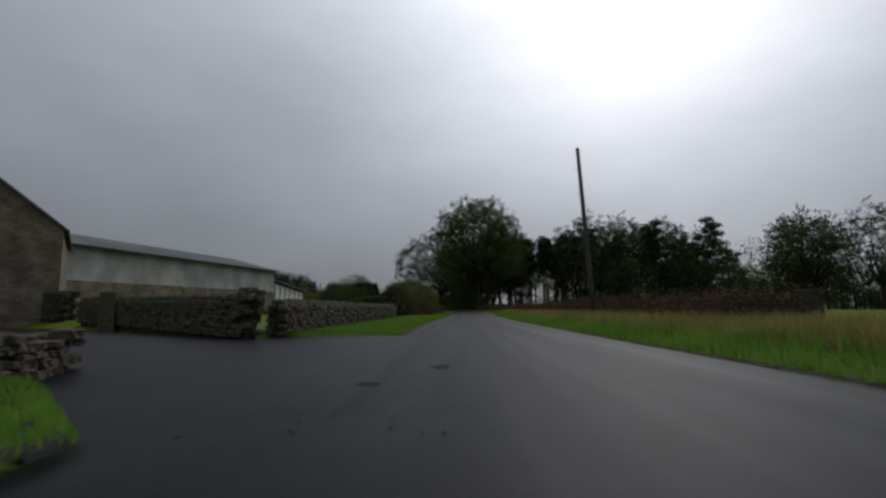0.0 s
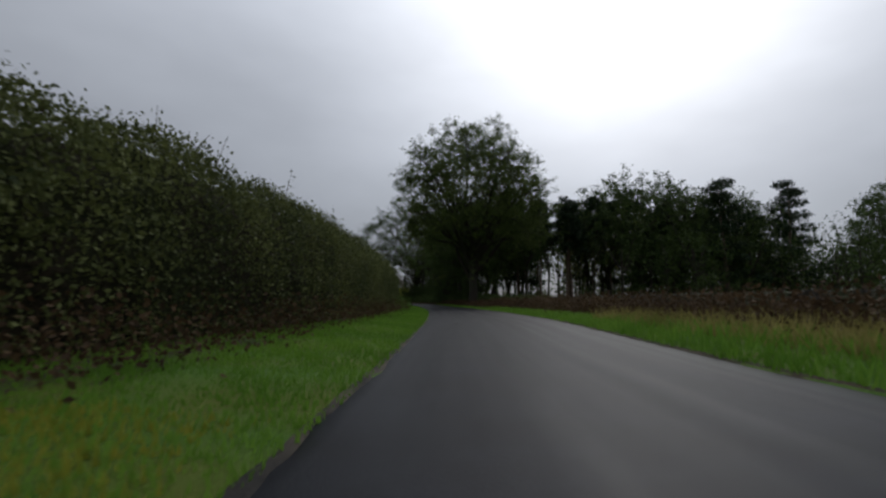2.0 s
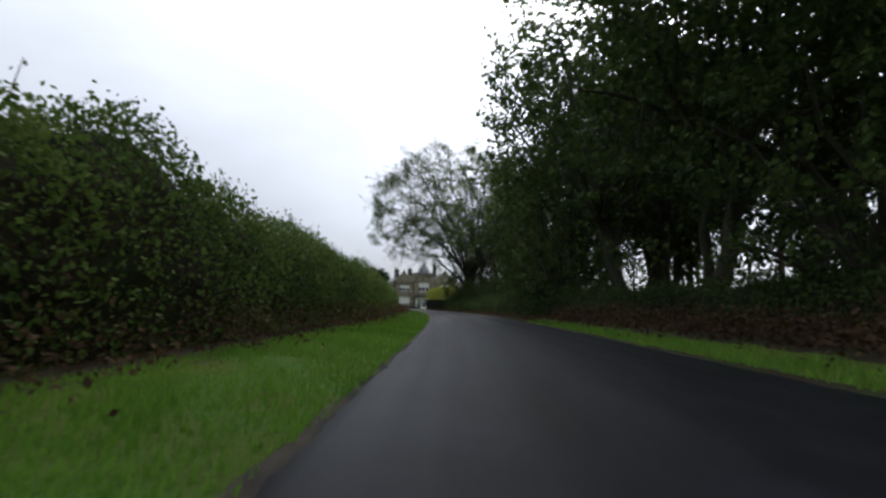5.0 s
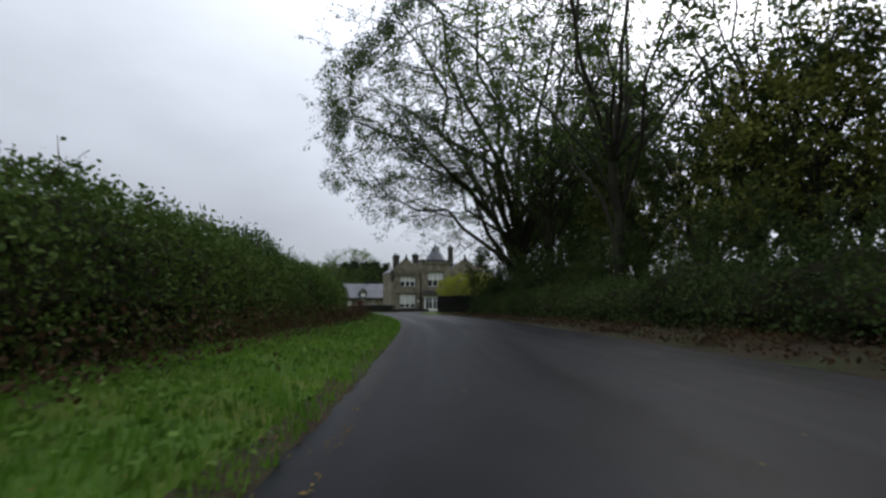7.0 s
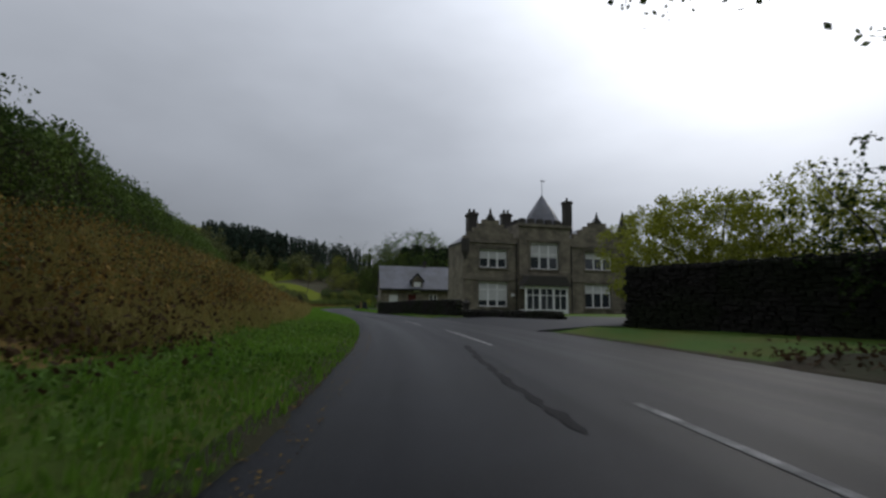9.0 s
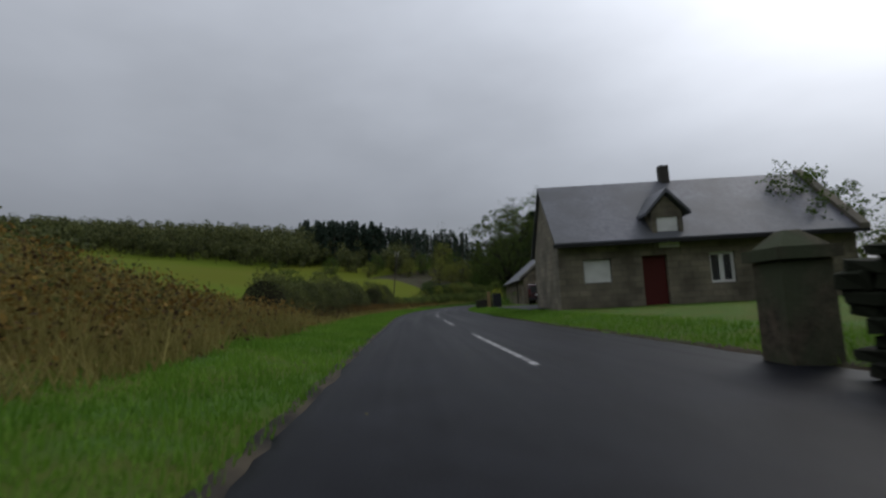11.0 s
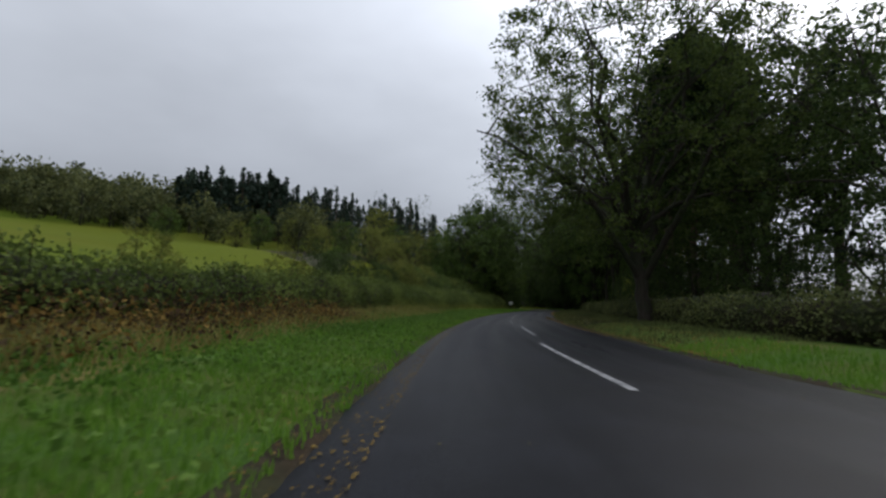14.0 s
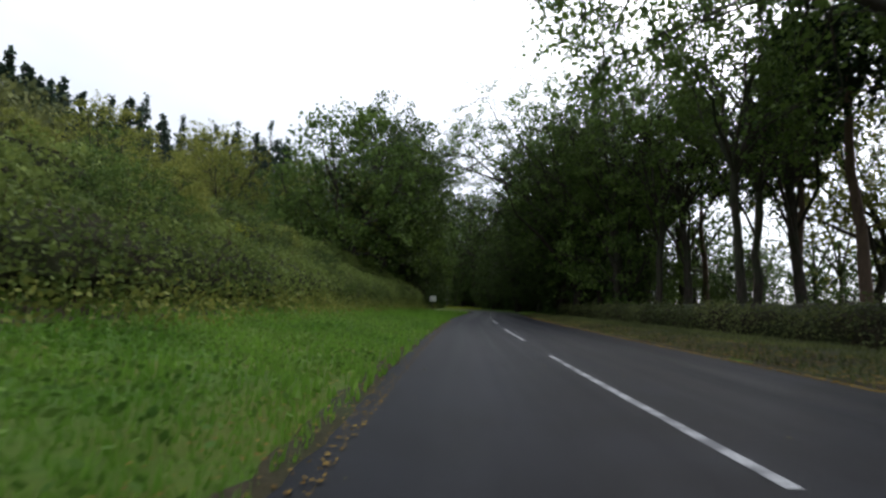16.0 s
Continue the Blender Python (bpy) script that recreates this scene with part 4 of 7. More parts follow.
def hedge(name, s0, s1, front, depth, top, label, leaf_mat, density=60, leaf=0.15, seed=0, sprigs=3.0, core="inner_shade", ragged=0.5):
    """A hedge along the road: a solid core coloured near-black for the shade among its twigs, and leaves all over its
    ragged face and top. front, depth and top may vary with s.
    """
    rng = np.random.default_rng(seed)
    ob = thing(name, Matrix(), label, "hedge")
    fn = lambda v, s: np.interp(s, v[0], v[1]) if isinstance(v, tuple) else np.full(np.shape(s), float(v))
    sgn = -1.0 if np.mean(fn(front, np.array([s0, s1]))) < 0 else 1.0
    ss = np.arange(s0, s1 + 0.01, 0.5)
    prof = [(0.12, -0.1), (0.05, 0.35), (0.10, 0.7), (0.30, 0.9), (0.6, 0.95), (0.92, 0.75), (1.0, 0.0)]

    def face(s, u, v, lift):
        """Point on the hedge's skin: u over depth, v over height."""
        hh = fn(top, s) * (1 + ragged * 0.35 * np.array([noise.noise((a * 0.45, seed, 0)) + 0.5 * noise.noise((a * 1.7, seed, 3)) for a in np.ravel(s)]).reshape(np.shape(s)))
        l = fn(front, s) + sgn * u * fn(depth, s)
        x, y = at(s, l)
        return x, y, land(np.ravel(s), np.ravel(l)).reshape(np.shape(s)) + v * hh + lift

    rows = []
    taper = np.clip(np.minimum(ss - s0, s1 - ss) / 0.8, 0.15, 1)
    for u, v in prof:
        jig = np.array([noise.noise((a * 1.1, u * 5, v * 5 + seed)) for a in ss])
        x, y, z = face(ss, np.full(len(ss), u) + 0.10 * jig + 0.1, np.full(len(ss), v * 0.93), 0.12 * jig)
        g = face(ss, np.full(len(ss), u), np.zeros(len(ss)), 0)[2]
        rows.append(np.stack([x, y, g + (z - g) * taper], -1))
    v = np.stack(rows, 1)
    n1, n2 = v.shape[:2]
    i = np.arange((n1 - 1) * (n2 - 1))
    q = (i // (n2 - 1)) * n2 + i % (n2 - 1)
    faces = np.stack([q, q + 1, q + n2 + 1, q + n2], 1).tolist()
    faces += [tuple(range(n2)), tuple(reversed(range((n1 - 1) * n2, n1 * n2)))]
    # solid core, its dark colour standing for shade between the twigs
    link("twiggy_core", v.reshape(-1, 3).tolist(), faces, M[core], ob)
    area = (s1 - s0) * 1.6 * float(np.mean(fn(top, ss))) + (s1 - s0) * float(np.mean(fn(depth, ss)))
    n = int(area * density)
    s = s0 + (s1 - s0) * rng.random(n)
    w = rng.random(n) ** 0.9 * (len(prof) - 1.6)
    pu, pv = np.interp(w, range(len(prof)), [p[0] for p in prof]), np.interp(w, range(len(prof)), [p[1] for p in prof])
    x, y, z = face(s, pu + rng.normal(0, 0.06, n), np.maximum(pv, 0.03), rng.normal(0.03, 0.10, n))
    end = np.clip(np.minimum(s - s0, s1 - s) / 0.8, 0.25, 1)
    g = face(s, pu, np.zeros(n), 0)[2]
    P = np.stack([x, y, g + (z - g) * end], -1) + rng.standard_normal((n, 3)) * 0.07
    # sprigs that stand out above
    m = int((s1 - s0) * sprigs)
    if m:
        s2 = s0 + (s1 - s0) * rng.random(m)
        bx, by, bz = face(s2, 0.25 + 0.5 * rng.random(m), np.full(m, 0.9), 0)
        tip = np.stack([bx, by, bz], -1)
        d = rng.standard_normal((m, 3)) * [0.18, 0.18, 0.1] + [0, 0, 0.55]
        d *= (0.4 + 0.8 * rng.random(m) ** 2.5)[:, None]
        k = rng.random((m, 9, 1))
        P = np.concatenate([P, (tip[:, None] + d[:, None] * k + rng.standard_normal((m, 9, 3)) * 0.05).reshape(-1, 3)])
        tv, tf = tube_arrays([((a, a + b * 0.5, a + b), (0.012, 0.008, 0.004)) for a, b in zip(tip, d)], 3)
        tagged(link("sprig", tv, tf, M["leaf_brown"], ob), kind="stuff")
    LV, LF = leaf_cloud(P, leaf, rng)
    link("foliage", LV, LF, M[leaf_mat], ob)
    return ob


def grass(name, s0, s1, l0, l1, per, hgt, mat, label, seed, wide=0.012, lean=0.5, patchy=0.0):
    """Grass blades over a strip, l0 and l1 functions of s; one object of stuff."""
    rng = np.random.default_rng(seed)
    wid = np.mean(np.abs(l1(np.linspace(s0, s1, 9)) - l0(np.linspace(s0, s1, 9))))
    n = int((s1 - s0) * wid * per)
    s = s0 + (s1 - s0) * rng.random(n)
    a, b = l0(s), l1(s)
    l = a + (b - a) * rng.random(n)
    if patchy:
        keep = np.array([noise.noise((p * 0.5, q * 0.8, seed)) for p, q in zip(s, l)]) + rng.normal(0, 0.15, n) > patchy - 0.5
        s, l = s[keep], l[keep]
        n = len(s)
    l = l + 0
    keep = lane_mask(s, l) < 0.6
    s, l = s[keep], l[keep]
    n = len(s)
    x, y = at(s, l)
    z = land(s, l)
    tall = hgt * (0.45 + 0.9 * rng.random(n)) * (0.75 + 0.5 * np.sin(s * 1.7 + l * 3) ** 2)
    tall = tall * (1 - 0.9 * lane_mask(s, l))
    phi = rng.random(n) * 6.283
    w = wide * (0.6 + 0.8 * rng.random(n))
    dx, dy = np.cos(phi), np.sin(phi)
    ln = lean * tall * rng.random(n)
    psi = rng.random(n) * 6.283
    p0 = np.stack([x - dx * w, y - dy * w, z - 0.02], -1)
    p1 = np.stack([x + dx * w, y + dy * w, z - 0.02], -1)
    p2 = np.stack([x + np.cos(psi) * ln, y + np.sin(psi) * ln, z + tall], -1)
    V = np.stack([p0, p1, p2], 1).reshape(-1, 3)
    F = np.arange(3 * n).reshape(-1, 3)
    return tagged(link(name, V, F, M[mat]), label, "grass", kind="stuff")


def weeds(name, s0, s1, l0, l1, count, size, mat, label, seed, rise=0.15, category="undergrowth"):
    """Broad leaves or dead fronds in low clumps along a strip; one object of stuff."""
    rng = np.random.default_rng(seed)
    c = max(1, count // 14)
    cs, cl = s0 + (s1 - s0) * rng.random(c), l0 + (l1 - l0) * rng.random(c)
    s = np.repeat(cs, 14) + rng.normal(0, 0.22 + rise * 0.2, c * 14)
    l = np.repeat(cl, 14) + rng.normal(0, 0.22 + rise * 0.2, c * 14)
    keep = ((l < left_edge(s) - 0.12) | (l > right_edge(s) + 0.12)) & (lane_mask(s, l) < 0.3)
    s, l = s[keep], l[keep]
    x, y = at(s, l)
    hh = np.repeat(0.3 + 1.0 * rng.random(c), 14)[keep]
    P = np.stack([x, y, land(s, l) + rise * hh * rng.random(len(s)) + 0.04], -1)
    V, F = leaf_cloud(P, size, rng, 0.5)
    return tagged(link(name, V, F, M[mat]), label, category, kind="stuff")


# ---- dry stone walls ----
def stone_mesh(seed):
    """A rough block about 1 x 1 x 1, bevelled unevenly."""
    rng = random.Random(seed)
    bm = bmesh.new()
    bmesh.ops.create_cube(bm, size=1.0)
    bmesh.ops.bevel(bm, geom=bm.edges[:], offset=0.14, segments=1, affect="EDGES")
    for v in bm.verts:
        v.co += Vector((rng.uniform(-0.07, 0.07), rng.uniform(-0.07, 0.07), rng.uniform(-0.07, 0.07)))
    me = bpy.data.meshes.new("stone")
    bm.to_mesh(me)
    bm.free()
    return me


STONES = [stone_mesh(i) for i in range(6)]
STONE_V = [np.array([v.co[:] for v in m.vertices]) for m in STONES]
STONE_F = [[tuple(p.vertices) for p in m.polygons] for m in STONES]
for m_ in STONES:
    m_.materials.append(M["stone"])


def stone_wall(name, a, b, h, thick, label, mat="stone", seed=0, size=0.34, singles=0, course=0.17, cap=True):
    """A dry stone wall from a to b in plan: courses of uneven stones round a core, upright cap stones. singles: how many stones are parts of their own."""
    rng = random.Random(seed)
    a, b = Vector((*a, 0)), Vector((*b, 0))
    d = (b - a).normalized()
    nrm = Vector((-d.y, d.x, 0))
    length = (b - a).length
    ob = thing(name, Matrix.Translation(a), label, "wall", kind="structure")
    turn = math.atan2(d.y, d.x)
    nsec = max(2, int(length / 2))
    cv, cf = [], []
    for i in range(nsec + 1):
        p = d * (length * i / nsec)
        g = height(p.x + a.x, p.y + a.y)
        for side, z in ((-1, -0.2), (-1, h * 0.95), (1, h * 0.95), (1, -0.2)):
            q = p + nrm * side * (thick / 2 - 0.09)
            cv.append((q.x, q.y, g + z))
        if i:
            k = 4 * i
            cf += [(k - 4 + j, k - 4 + (j + 1) % 4, k + (j + 1) % 4, k + j) for j in range(4)]
    cf += [(0, 1, 2, 3), (4 * nsec + 3, 4 * nsec + 2, 4 * nsec + 1, 4 * nsec)]
    link("core", cv, cf, M["dark_stone"], ob)
    V, F, n = [], [], 0
    jobs = []
    for side in (-1, 1):
        z = 0.0
        while z < h - 0.05:
            ch = course * rng.uniform(0.75, 1.25)
            x = -rng.random() * size
            while x < length:
                w = size * rng.uniform(0.55, 1.4)
                jobs.append((x + w / 2, side * (thick / 2 - 0.08 + rng.uniform(-0.025, 0.03)), z + ch / 2 + rng.uniform(-0.012, 0.012), w * rng.uniform(0.9, 1.05), 0.24 + rng.uniform(-0.04, 0.06), ch * rng.uniform(0.78, 1.25), rng.uniform(-9, 9)))
                x += w
            z += ch
    if cap:
        x = 0.0
        while x < length:
            w = rng.uniform(0.10, 0.24)
            jobs.append((x + w / 2, 0, h + 0.05, w, thick * 0.8, rng.uniform(0.10, 0.24), rng.uniform(-10, 10)))
            x += w
    for i, (x, y, z, w, t, hh, tilt) in enumerate(jobs):
        p = d * x + nrm * y
        g = height(p.x + a.x, p.y + a.y) if i % 3 == 0 or i < 3 else g
        m = Matrix.Translation((p.x, p.y, g + z)) @ Matrix.Rotation(turn, 4, "Z") @ Matrix.Rotation(radians(tilt), 4, "Y") @ Matrix.Diagonal((w, t, hh, 1))
        j = rng.randrange(6)
        if n < singles and y <= 0.0 * thick:
            so = new("stone", STONES[j])
            so.parent = ob
            so.matrix_local = m
            n += 1
        else:
            base = len(V)
            mm = np.array(m)
            V.extend((STONE_V[j] @ mm[:3, :3].T + mm[:3, 3]).tolist())
            F.extend(tuple(base + q for q in f) for f in STONE_F[j])
    if V:
        tagged(link("stones", V, F, M[mat], ob), kind="stuff")
    return ob


# ---- joinery ----
def wall_panel(bd, x0, x1, z0, z1, y0, y1, holes):
    """An upright wall slab, all of one piece, with rectangular openings (xa, xb, za, zb) through it."""
    xs = sorted({x0, x1, *[h[0] for h in holes], *[h[1] for h in holes]})
    zs = sorted({z0, z1, *[h[2] for h in holes], *[h[3] for h in holes]})
    nx, nz, k = len(xs), len(zs), len(bd.v)
    for y in (y0, y1):
        bd.v += [(x, y, z) for x in xs for z in zs]
    at_ = lambda i, j, b: k + b * nx * nz + i * nz + j
    solid = lambda i, j: 0 <= i < nx - 1 and 0 <= j < nz - 1 and not any(
        h[0] < (xs[i] + xs[i + 1]) / 2 < h[1] and h[2] < (zs[j] + zs[j + 1]) / 2 < h[3] for h in holes)
    for i in range(nx - 1):
        for j in range(nz - 1):
            if not solid(i, j):
                continue
            bd.f.append((at_(i, j, 0), at_(i + 1, j, 0), at_(i + 1, j + 1, 0), at_(i, j + 1, 0)))
            bd.f.append((at_(i, j + 1, 1), at_(i + 1, j + 1, 1), at_(i + 1, j, 1), at_(i, j, 1)))
            for di, dj, a, b in ((-1, 0, (i, j + 1), (i, j)), (1, 0, (i + 1, j), (i + 1, j + 1)), (0, -1, (i, j), (i + 1, j)), (0, 1, (i + 1, j + 1), (i, j + 1))):
                if not solid(i + di, j + dj):
                    bd.f.append((at_(*a, 0), at_(*a, 1), at_(*b, 1), at_(*b, 0)))
    return bd


def window_unit(parent, name, x0, x1, z0, z1, y, lights=3, transom=None, frame=0.09, sill=True, net=0.0, mat="white"):
    """A window in an opening of the front wall: frame with mullions, panes, sill and perhaps a net curtain."""
    w = thing(name, Matrix(), "", "")
    w.parent = parent
    for key in ("label", "category"):
        if key in w:
            del w[key]
    bd = Build()
    bd.box(x0, x0 + frame, y, y + 0.10, z0, z1).box(x1 - frame, x1, y, y + 0.10, z0, z1)
    bd.box(x0 + frame, x1 - frame, y + 0.002, y + 0.098, z0, z0 + frame).box(x0 + frame, x1 - frame, y + 0.002, y + 0.098, z1 - frame, z1)
    step_x = (x1 - x0 - frame) / lights
    for i in range(1, lights):
        c = x0 + frame / 2 + i * step_x
        bd.box(c - 0.075, c + 0.075, y - 0.012, y + 0.09, z0 + frame, z1 - frame)
    if transom:
        bd.box(x0 + frame, x1 - frame, y + 0.012, y + 0.085, transom - 0.045, transom + 0.045)
    bd.put("window_frame", M[mat], w)
    for i in range(lights):
        a = x0 + frame / 2 + i * step_x
        Build().box(a + 0.04, a + step_x - 0.04, y + 0.05, y + 0.06, z0 + frame * 0.5, z1 - frame * 0.5).put("pane", M["glass"], w)
    if net:
        Build().box(x0 + frame, x1 - frame, y + 0.02, y + 0.035, z1 - (z1 - z0) * net, z1 - frame).put("curtain", M["net"], w)
    if sill:
        Build().box(x0 - 0.12, x1 + 0.12, y - 0.30, y + 0.02, z0 - 0.14, z0 - 0.002, taper=0.01).put("window_sill", M["dressed"], w)
    return w


def stepped_gable(w, shoulder, peak, steps=5, x0=0.0):
    """Outline of a crow-stepped gable above the shoulder height."""
    pts = [(x0, shoulder)]
    half, dz = w / 2, (peak - shoulder) / steps
    dx = (half - 0.35) / steps
    for i in range(steps):
        pts += [(x0 + i * dx, shoulder + (i + 1) * dz), (x0 + (i + 1) * dx, shoulder + (i + 1) * dz)]
    pts += [(2 * x0 + w - p, z) for p, z in reversed(pts)]
    out = [pts[0]]
    for p in pts[1:]:
        if (p[0] - out[-1][0]) ** 2 + (p[1] - out[-1][1]) ** 2 > 1e-6:
            out.append(p)
    return list(reversed(out))


def chimney(parent, x, y, z0, z1, w=0.9, d=0.7, pots=2):
    c = Build().box(x - w / 2, x + w / 2, y - d / 2, y + d / 2, z0, z1 - 0.35).box(x - w / 2 - 0.08, x + w / 2 + 0.08, y - d / 2 - 0.08, y + d / 2 + 0.08, z1 - 0.35, z1 - 0.12)
    c.box(x - w / 2 - 0.02, x + w / 2 + 0.02, y - d / 2 - 0.02, y + d / 2 + 0.02, z1 - 0.12, z1)
    ob = c.put("chimney", M["sooty"], parent, "tall sooty stone chimney stack")
    for i in range(pots):
        px = x + (i - (pots - 1) / 2) * 0.42
        Build().tube([(px, y, z1 - 0.02), (px, y, z1 + 0.35), (px, y, z1 + 0.42)], [0.14, 0.11, 0.13], 8).put("chimney_pot", M["sooty"], ob)
    return ob


def finial(parent, x, y, z):
    bd = Build().box(x - 0.35, x + 0.35, y - 0.25, y + 0.25, z - 0.1, z + 0.25)
    bd.tube([(x, y, z + 0.22), (x, y, z + 0.4), (x, y, z + 0.6), (x, y, z + 1.25)], [0.22, 0.30, 0.16, 0.03], 6)
    return bd.put("finial", M["sooty"], parent, "pointed stone finial on the gable")


# ---- the large stone house ----
def manor():
    ob = thing("stone_house", pose(-21.29, 247.51, 0.0, 0, 0, 35.75), "tall sandstone baronial house with stepped gables, tower and chimneys", "house")
    ob.scale = (1.08, 1.08, 1.08)
    W, D = 17.0, 4.9
    front_l = [(1.45, 4.2, 0.75, 3.1), (1.52, 4.17, 4.5, 6.25)]
    front_t = [(6.35, 9.2, 4.5, 7.1), (5.9, 9.2, 0.0, 2.7)]
    front_r = [(12.25, 15.15, 4.65, 6.4), (12.15, 15.0, 0.75, 3.15)]
    wall_panel(Build(), 0, 5.25, -0.4, 7.1, 0, 0.45, front_l).put("left_wing_wall", M["masonry"], ob, uv=True)
    wall_panel(Build(), 10.45, W, -0.4, 7.4, 0, 0.45, front_r).put("right_wing_wall", M["masonry"], ob, uv=True)
    wall_panel(Build(), 5.25, 10.45, -0.4, 9.0, -0.35, 0.45, front_t).put("tower_wall", M["masonry"], ob, uv=True)
    for x0, wd, sh, pk in ((0.0, 5.25, 7.1, 9.2), (10.45, 6.55, 7.4, 9.6)):
        Build().prism(stepped_gable(wd, sh, pk, x0=x0), 0.002, 0.448).put("stepped_gable", M["masonry"], ob, uv=True)
    for box_ in ((0, 0.45, 0.45, D, -0.4, 7.1), (W - 0.45, W, 0.45, D, -0.4, 7.4), (0.45, W - 0.45, D - 0.45, D, -0.4, 7.1)):
        Build().box(*box_).put("side_wall", M["masonry"], ob, uv=True)
    for box_ in ((5.25, 5.65, 0.45, 4.6, 6.8, 9.0), (10.05, 10.45, 0.45, 4.6, 6.8, 9.0), (5.65, 10.05, 4.2, 4.6, 6.8, 9.0)):
        Build().box(*box_).put("tower_side", M["masonry"], ob, uv=True)
    tr = Build()
    for a, b, y in ((-0.06, 5.23, -0.10), (10.47, W + 0.06, -0.10)):
        tr.box(a, b, y, 0.02, 3.35, 3.6).box(a, b, y - 0.03, 0.02, 6.9, 7.08)
    tr.box(5.15, 10.55, -0.47, -0.33, 3.75, 3.95).box(5.1, 10.6, -0.52, -0.33, 8.72, 9.02)
    for x0, x1, z0, z1, y in ((*front_l[0], 0), (*front_l[1], 0), (*front_t[0], -0.35), (*front_r[0], 0), (*front_r[1], 0)):
        tr.box(x0 - 0.22, x0, y - 0.04, y + 0.2, z0, z1 + 0.2).box(x1, x1 + 0.22, y - 0.04, y + 0.2, z0, z1 + 0.2).box(x0, x1, y - 0.04, y + 0.2, z1, z1 + 0.2)
        tr.box(x0 - 0.35, x1 + 0.35, y - 0.12, y + 0.02, z1 + 0.2, z1 + 0.32)
    tr.put("stone_trim", M["dressed"], ob, "dressed stone string courses and window surrounds")
    # battlements of the tower
    for i in range(6):
        x = 5.25 + 0.35 + i * 0.9
        Build().box(x - 0.26, x + 0.26, -0.42, 0.1, 9.02, 9.5).put("merlon", M["sooty"], ob)
    for i in range(4):
        for x in (5.51, 10.19):
            y = 0.9 + i * 1.05
            Build().box(x - 0.26, x + 0.26, y - 0.26, y + 0.26, 9.002, 9.48).put("merlon", M["sooty"], ob)
    sp = Build()
    n = 8
    for r, z in ((1.95, 8.95), (1.85, 9.5), (1.42, 10.5), (0.82, 11.5), (0.08, 12.7)):
        for j in range(n):
            t = 2 * math.pi * (j + 0.5) / n
            sp.v.append((9.0 + r * math.cos(t), 2.6 + r * math.sin(t), z))
    for i in range(4):
        sp.f += [(i * n + j, i * n + (j + 1) % n, (i + 1) * n + (j + 1) % n, (i + 1) * n + j) for j in range(n)]
    sp.f += [tuple(range(4 * n, 5 * n)), tuple(reversed(range(n)))]
    spire = sp.put("tower_roof", M["slate"], ob, "dark grey pointed tower roof")
    Build().tube([(9.0, 2.6, 12.6), (9.0, 2.6, 14.6)], [0.035, 0.02], 5).put("weather_vane_rod", M["iron"], spire)
    Build().box(8.85, 9.35, 2.59, 2.61, 14.25, 14.36).put("weather_vane", M["iron"], spire)
    # roofs
    rf = Build()
    rf.prism([(-0.15, 6.95), (2.62, 9.05), (5.4, 6.95), (5.25, 6.8), (2.62, 8.8), (0, 6.8)], 0.46, D + 0.1)
    rf.prism([(10.3, 7.25), (13.72, 9.45), (17.15, 7.25), (17.0, 7.1), (13.72, 9.2), (10.45, 7.1)], 0.46, D + 0.1)
    rf.box(5.41, 10.29, 4.62, D + 0.1, 6.4, 6.9)
    rf.put("roof", M["slate"], ob, "grey slate pitched roofs behind the gables")
    finial(ob, 2.62, 0.22, 9.2)
    finial(ob, 13.72, 0.22, 9.6)
    chimney(ob, 1.6, 2.6, 7.0, 10.25, 0.8, 1.2)
    chimney(ob, 5.75, 4.2, 6.9, 10.75, 0.95, 0.7, 2)
    chimney(ob, 12.55, 4.0, 7.0, 12.6, 0.7, 0.9, 1)
    # corner turret with a pointed cap
    Build().tube([(W - 0.35, 0.2, 4.4), (W - 0.35, 0.2, 5.4), (W - 0.35, 0.2, 8.3)], [0.1, 0.62, 0.62], 8).put("turret", M["masonry"], ob, uv=True)
    Build().tube([(W - 0.35, 0.2, 8.26), (W - 0.35, 0.2, 8.35), (W - 0.35, 0.2, 11.0)], [0.74, 0.71, 0.03], 8).put("turret_cap", M["sooty"], ob, "dark pointed turret cap")
    Build().tube([(0.15, -0.05, 5.2), (0.15, -0.05, 6.0), (0.15, -0.05, 7.2)], [0.08, 0.38, 0.38], 8).put("bartizan", M["sooty"], ob)
    for n_, (x0, x1, z0, z1), y, tr_, net in (("window_1", front_l[0], 0.16, 2.4, 0.75), ("window_2", front_l[1], 0.16, None, 0.5), ("window_3", front_t[0], -0.19, 6.0, 0.55),
                                              ("window_4", front_r[0], 0.16, 5.85, 0.35), ("window_5", front_r[1], 0.16, 2.4, 0.4)):
        window_unit(ob, "window", x0, x1, z0, z1, y, 3, tr_, net=net)
    # white glazed porch under the tower
    x0, x1, y0 = 5.35, 9.4, -1.6
    pw = Build().box(x0 - 0.102, x1 + 0.102, y0 + 0.01, y0 + 0.17, 2.5, 2.75).put("porch", M["white"], ob, "white-painted timber porch with glazed sides")
    for x in (x0, 6.7, 8.05, x1):
        Build().box(x - 0.10, x + 0.10, y0, y0 + 0.18, -0.3, 2.5).put("porch_post", M["white"], pw)
    Build().box(x0 + 0.1, x1 - 0.1, y0 + 0.02, y0 + 0.15, -0.3, 0.55).put("porch_plinth", M["white"], pw)
    for x in (x0, x1):
        Build().box(x - 0.08, x + 0.08, y0 + 0.18, -0.36, -0.3, 0.55).put("porch_side", M["white"], pw)
        Build().box(x - 0.08, x + 0.08, y0 + 0.18, -0.36, 2.5, 2.75).put("porch_side_beam", M["white"], pw)
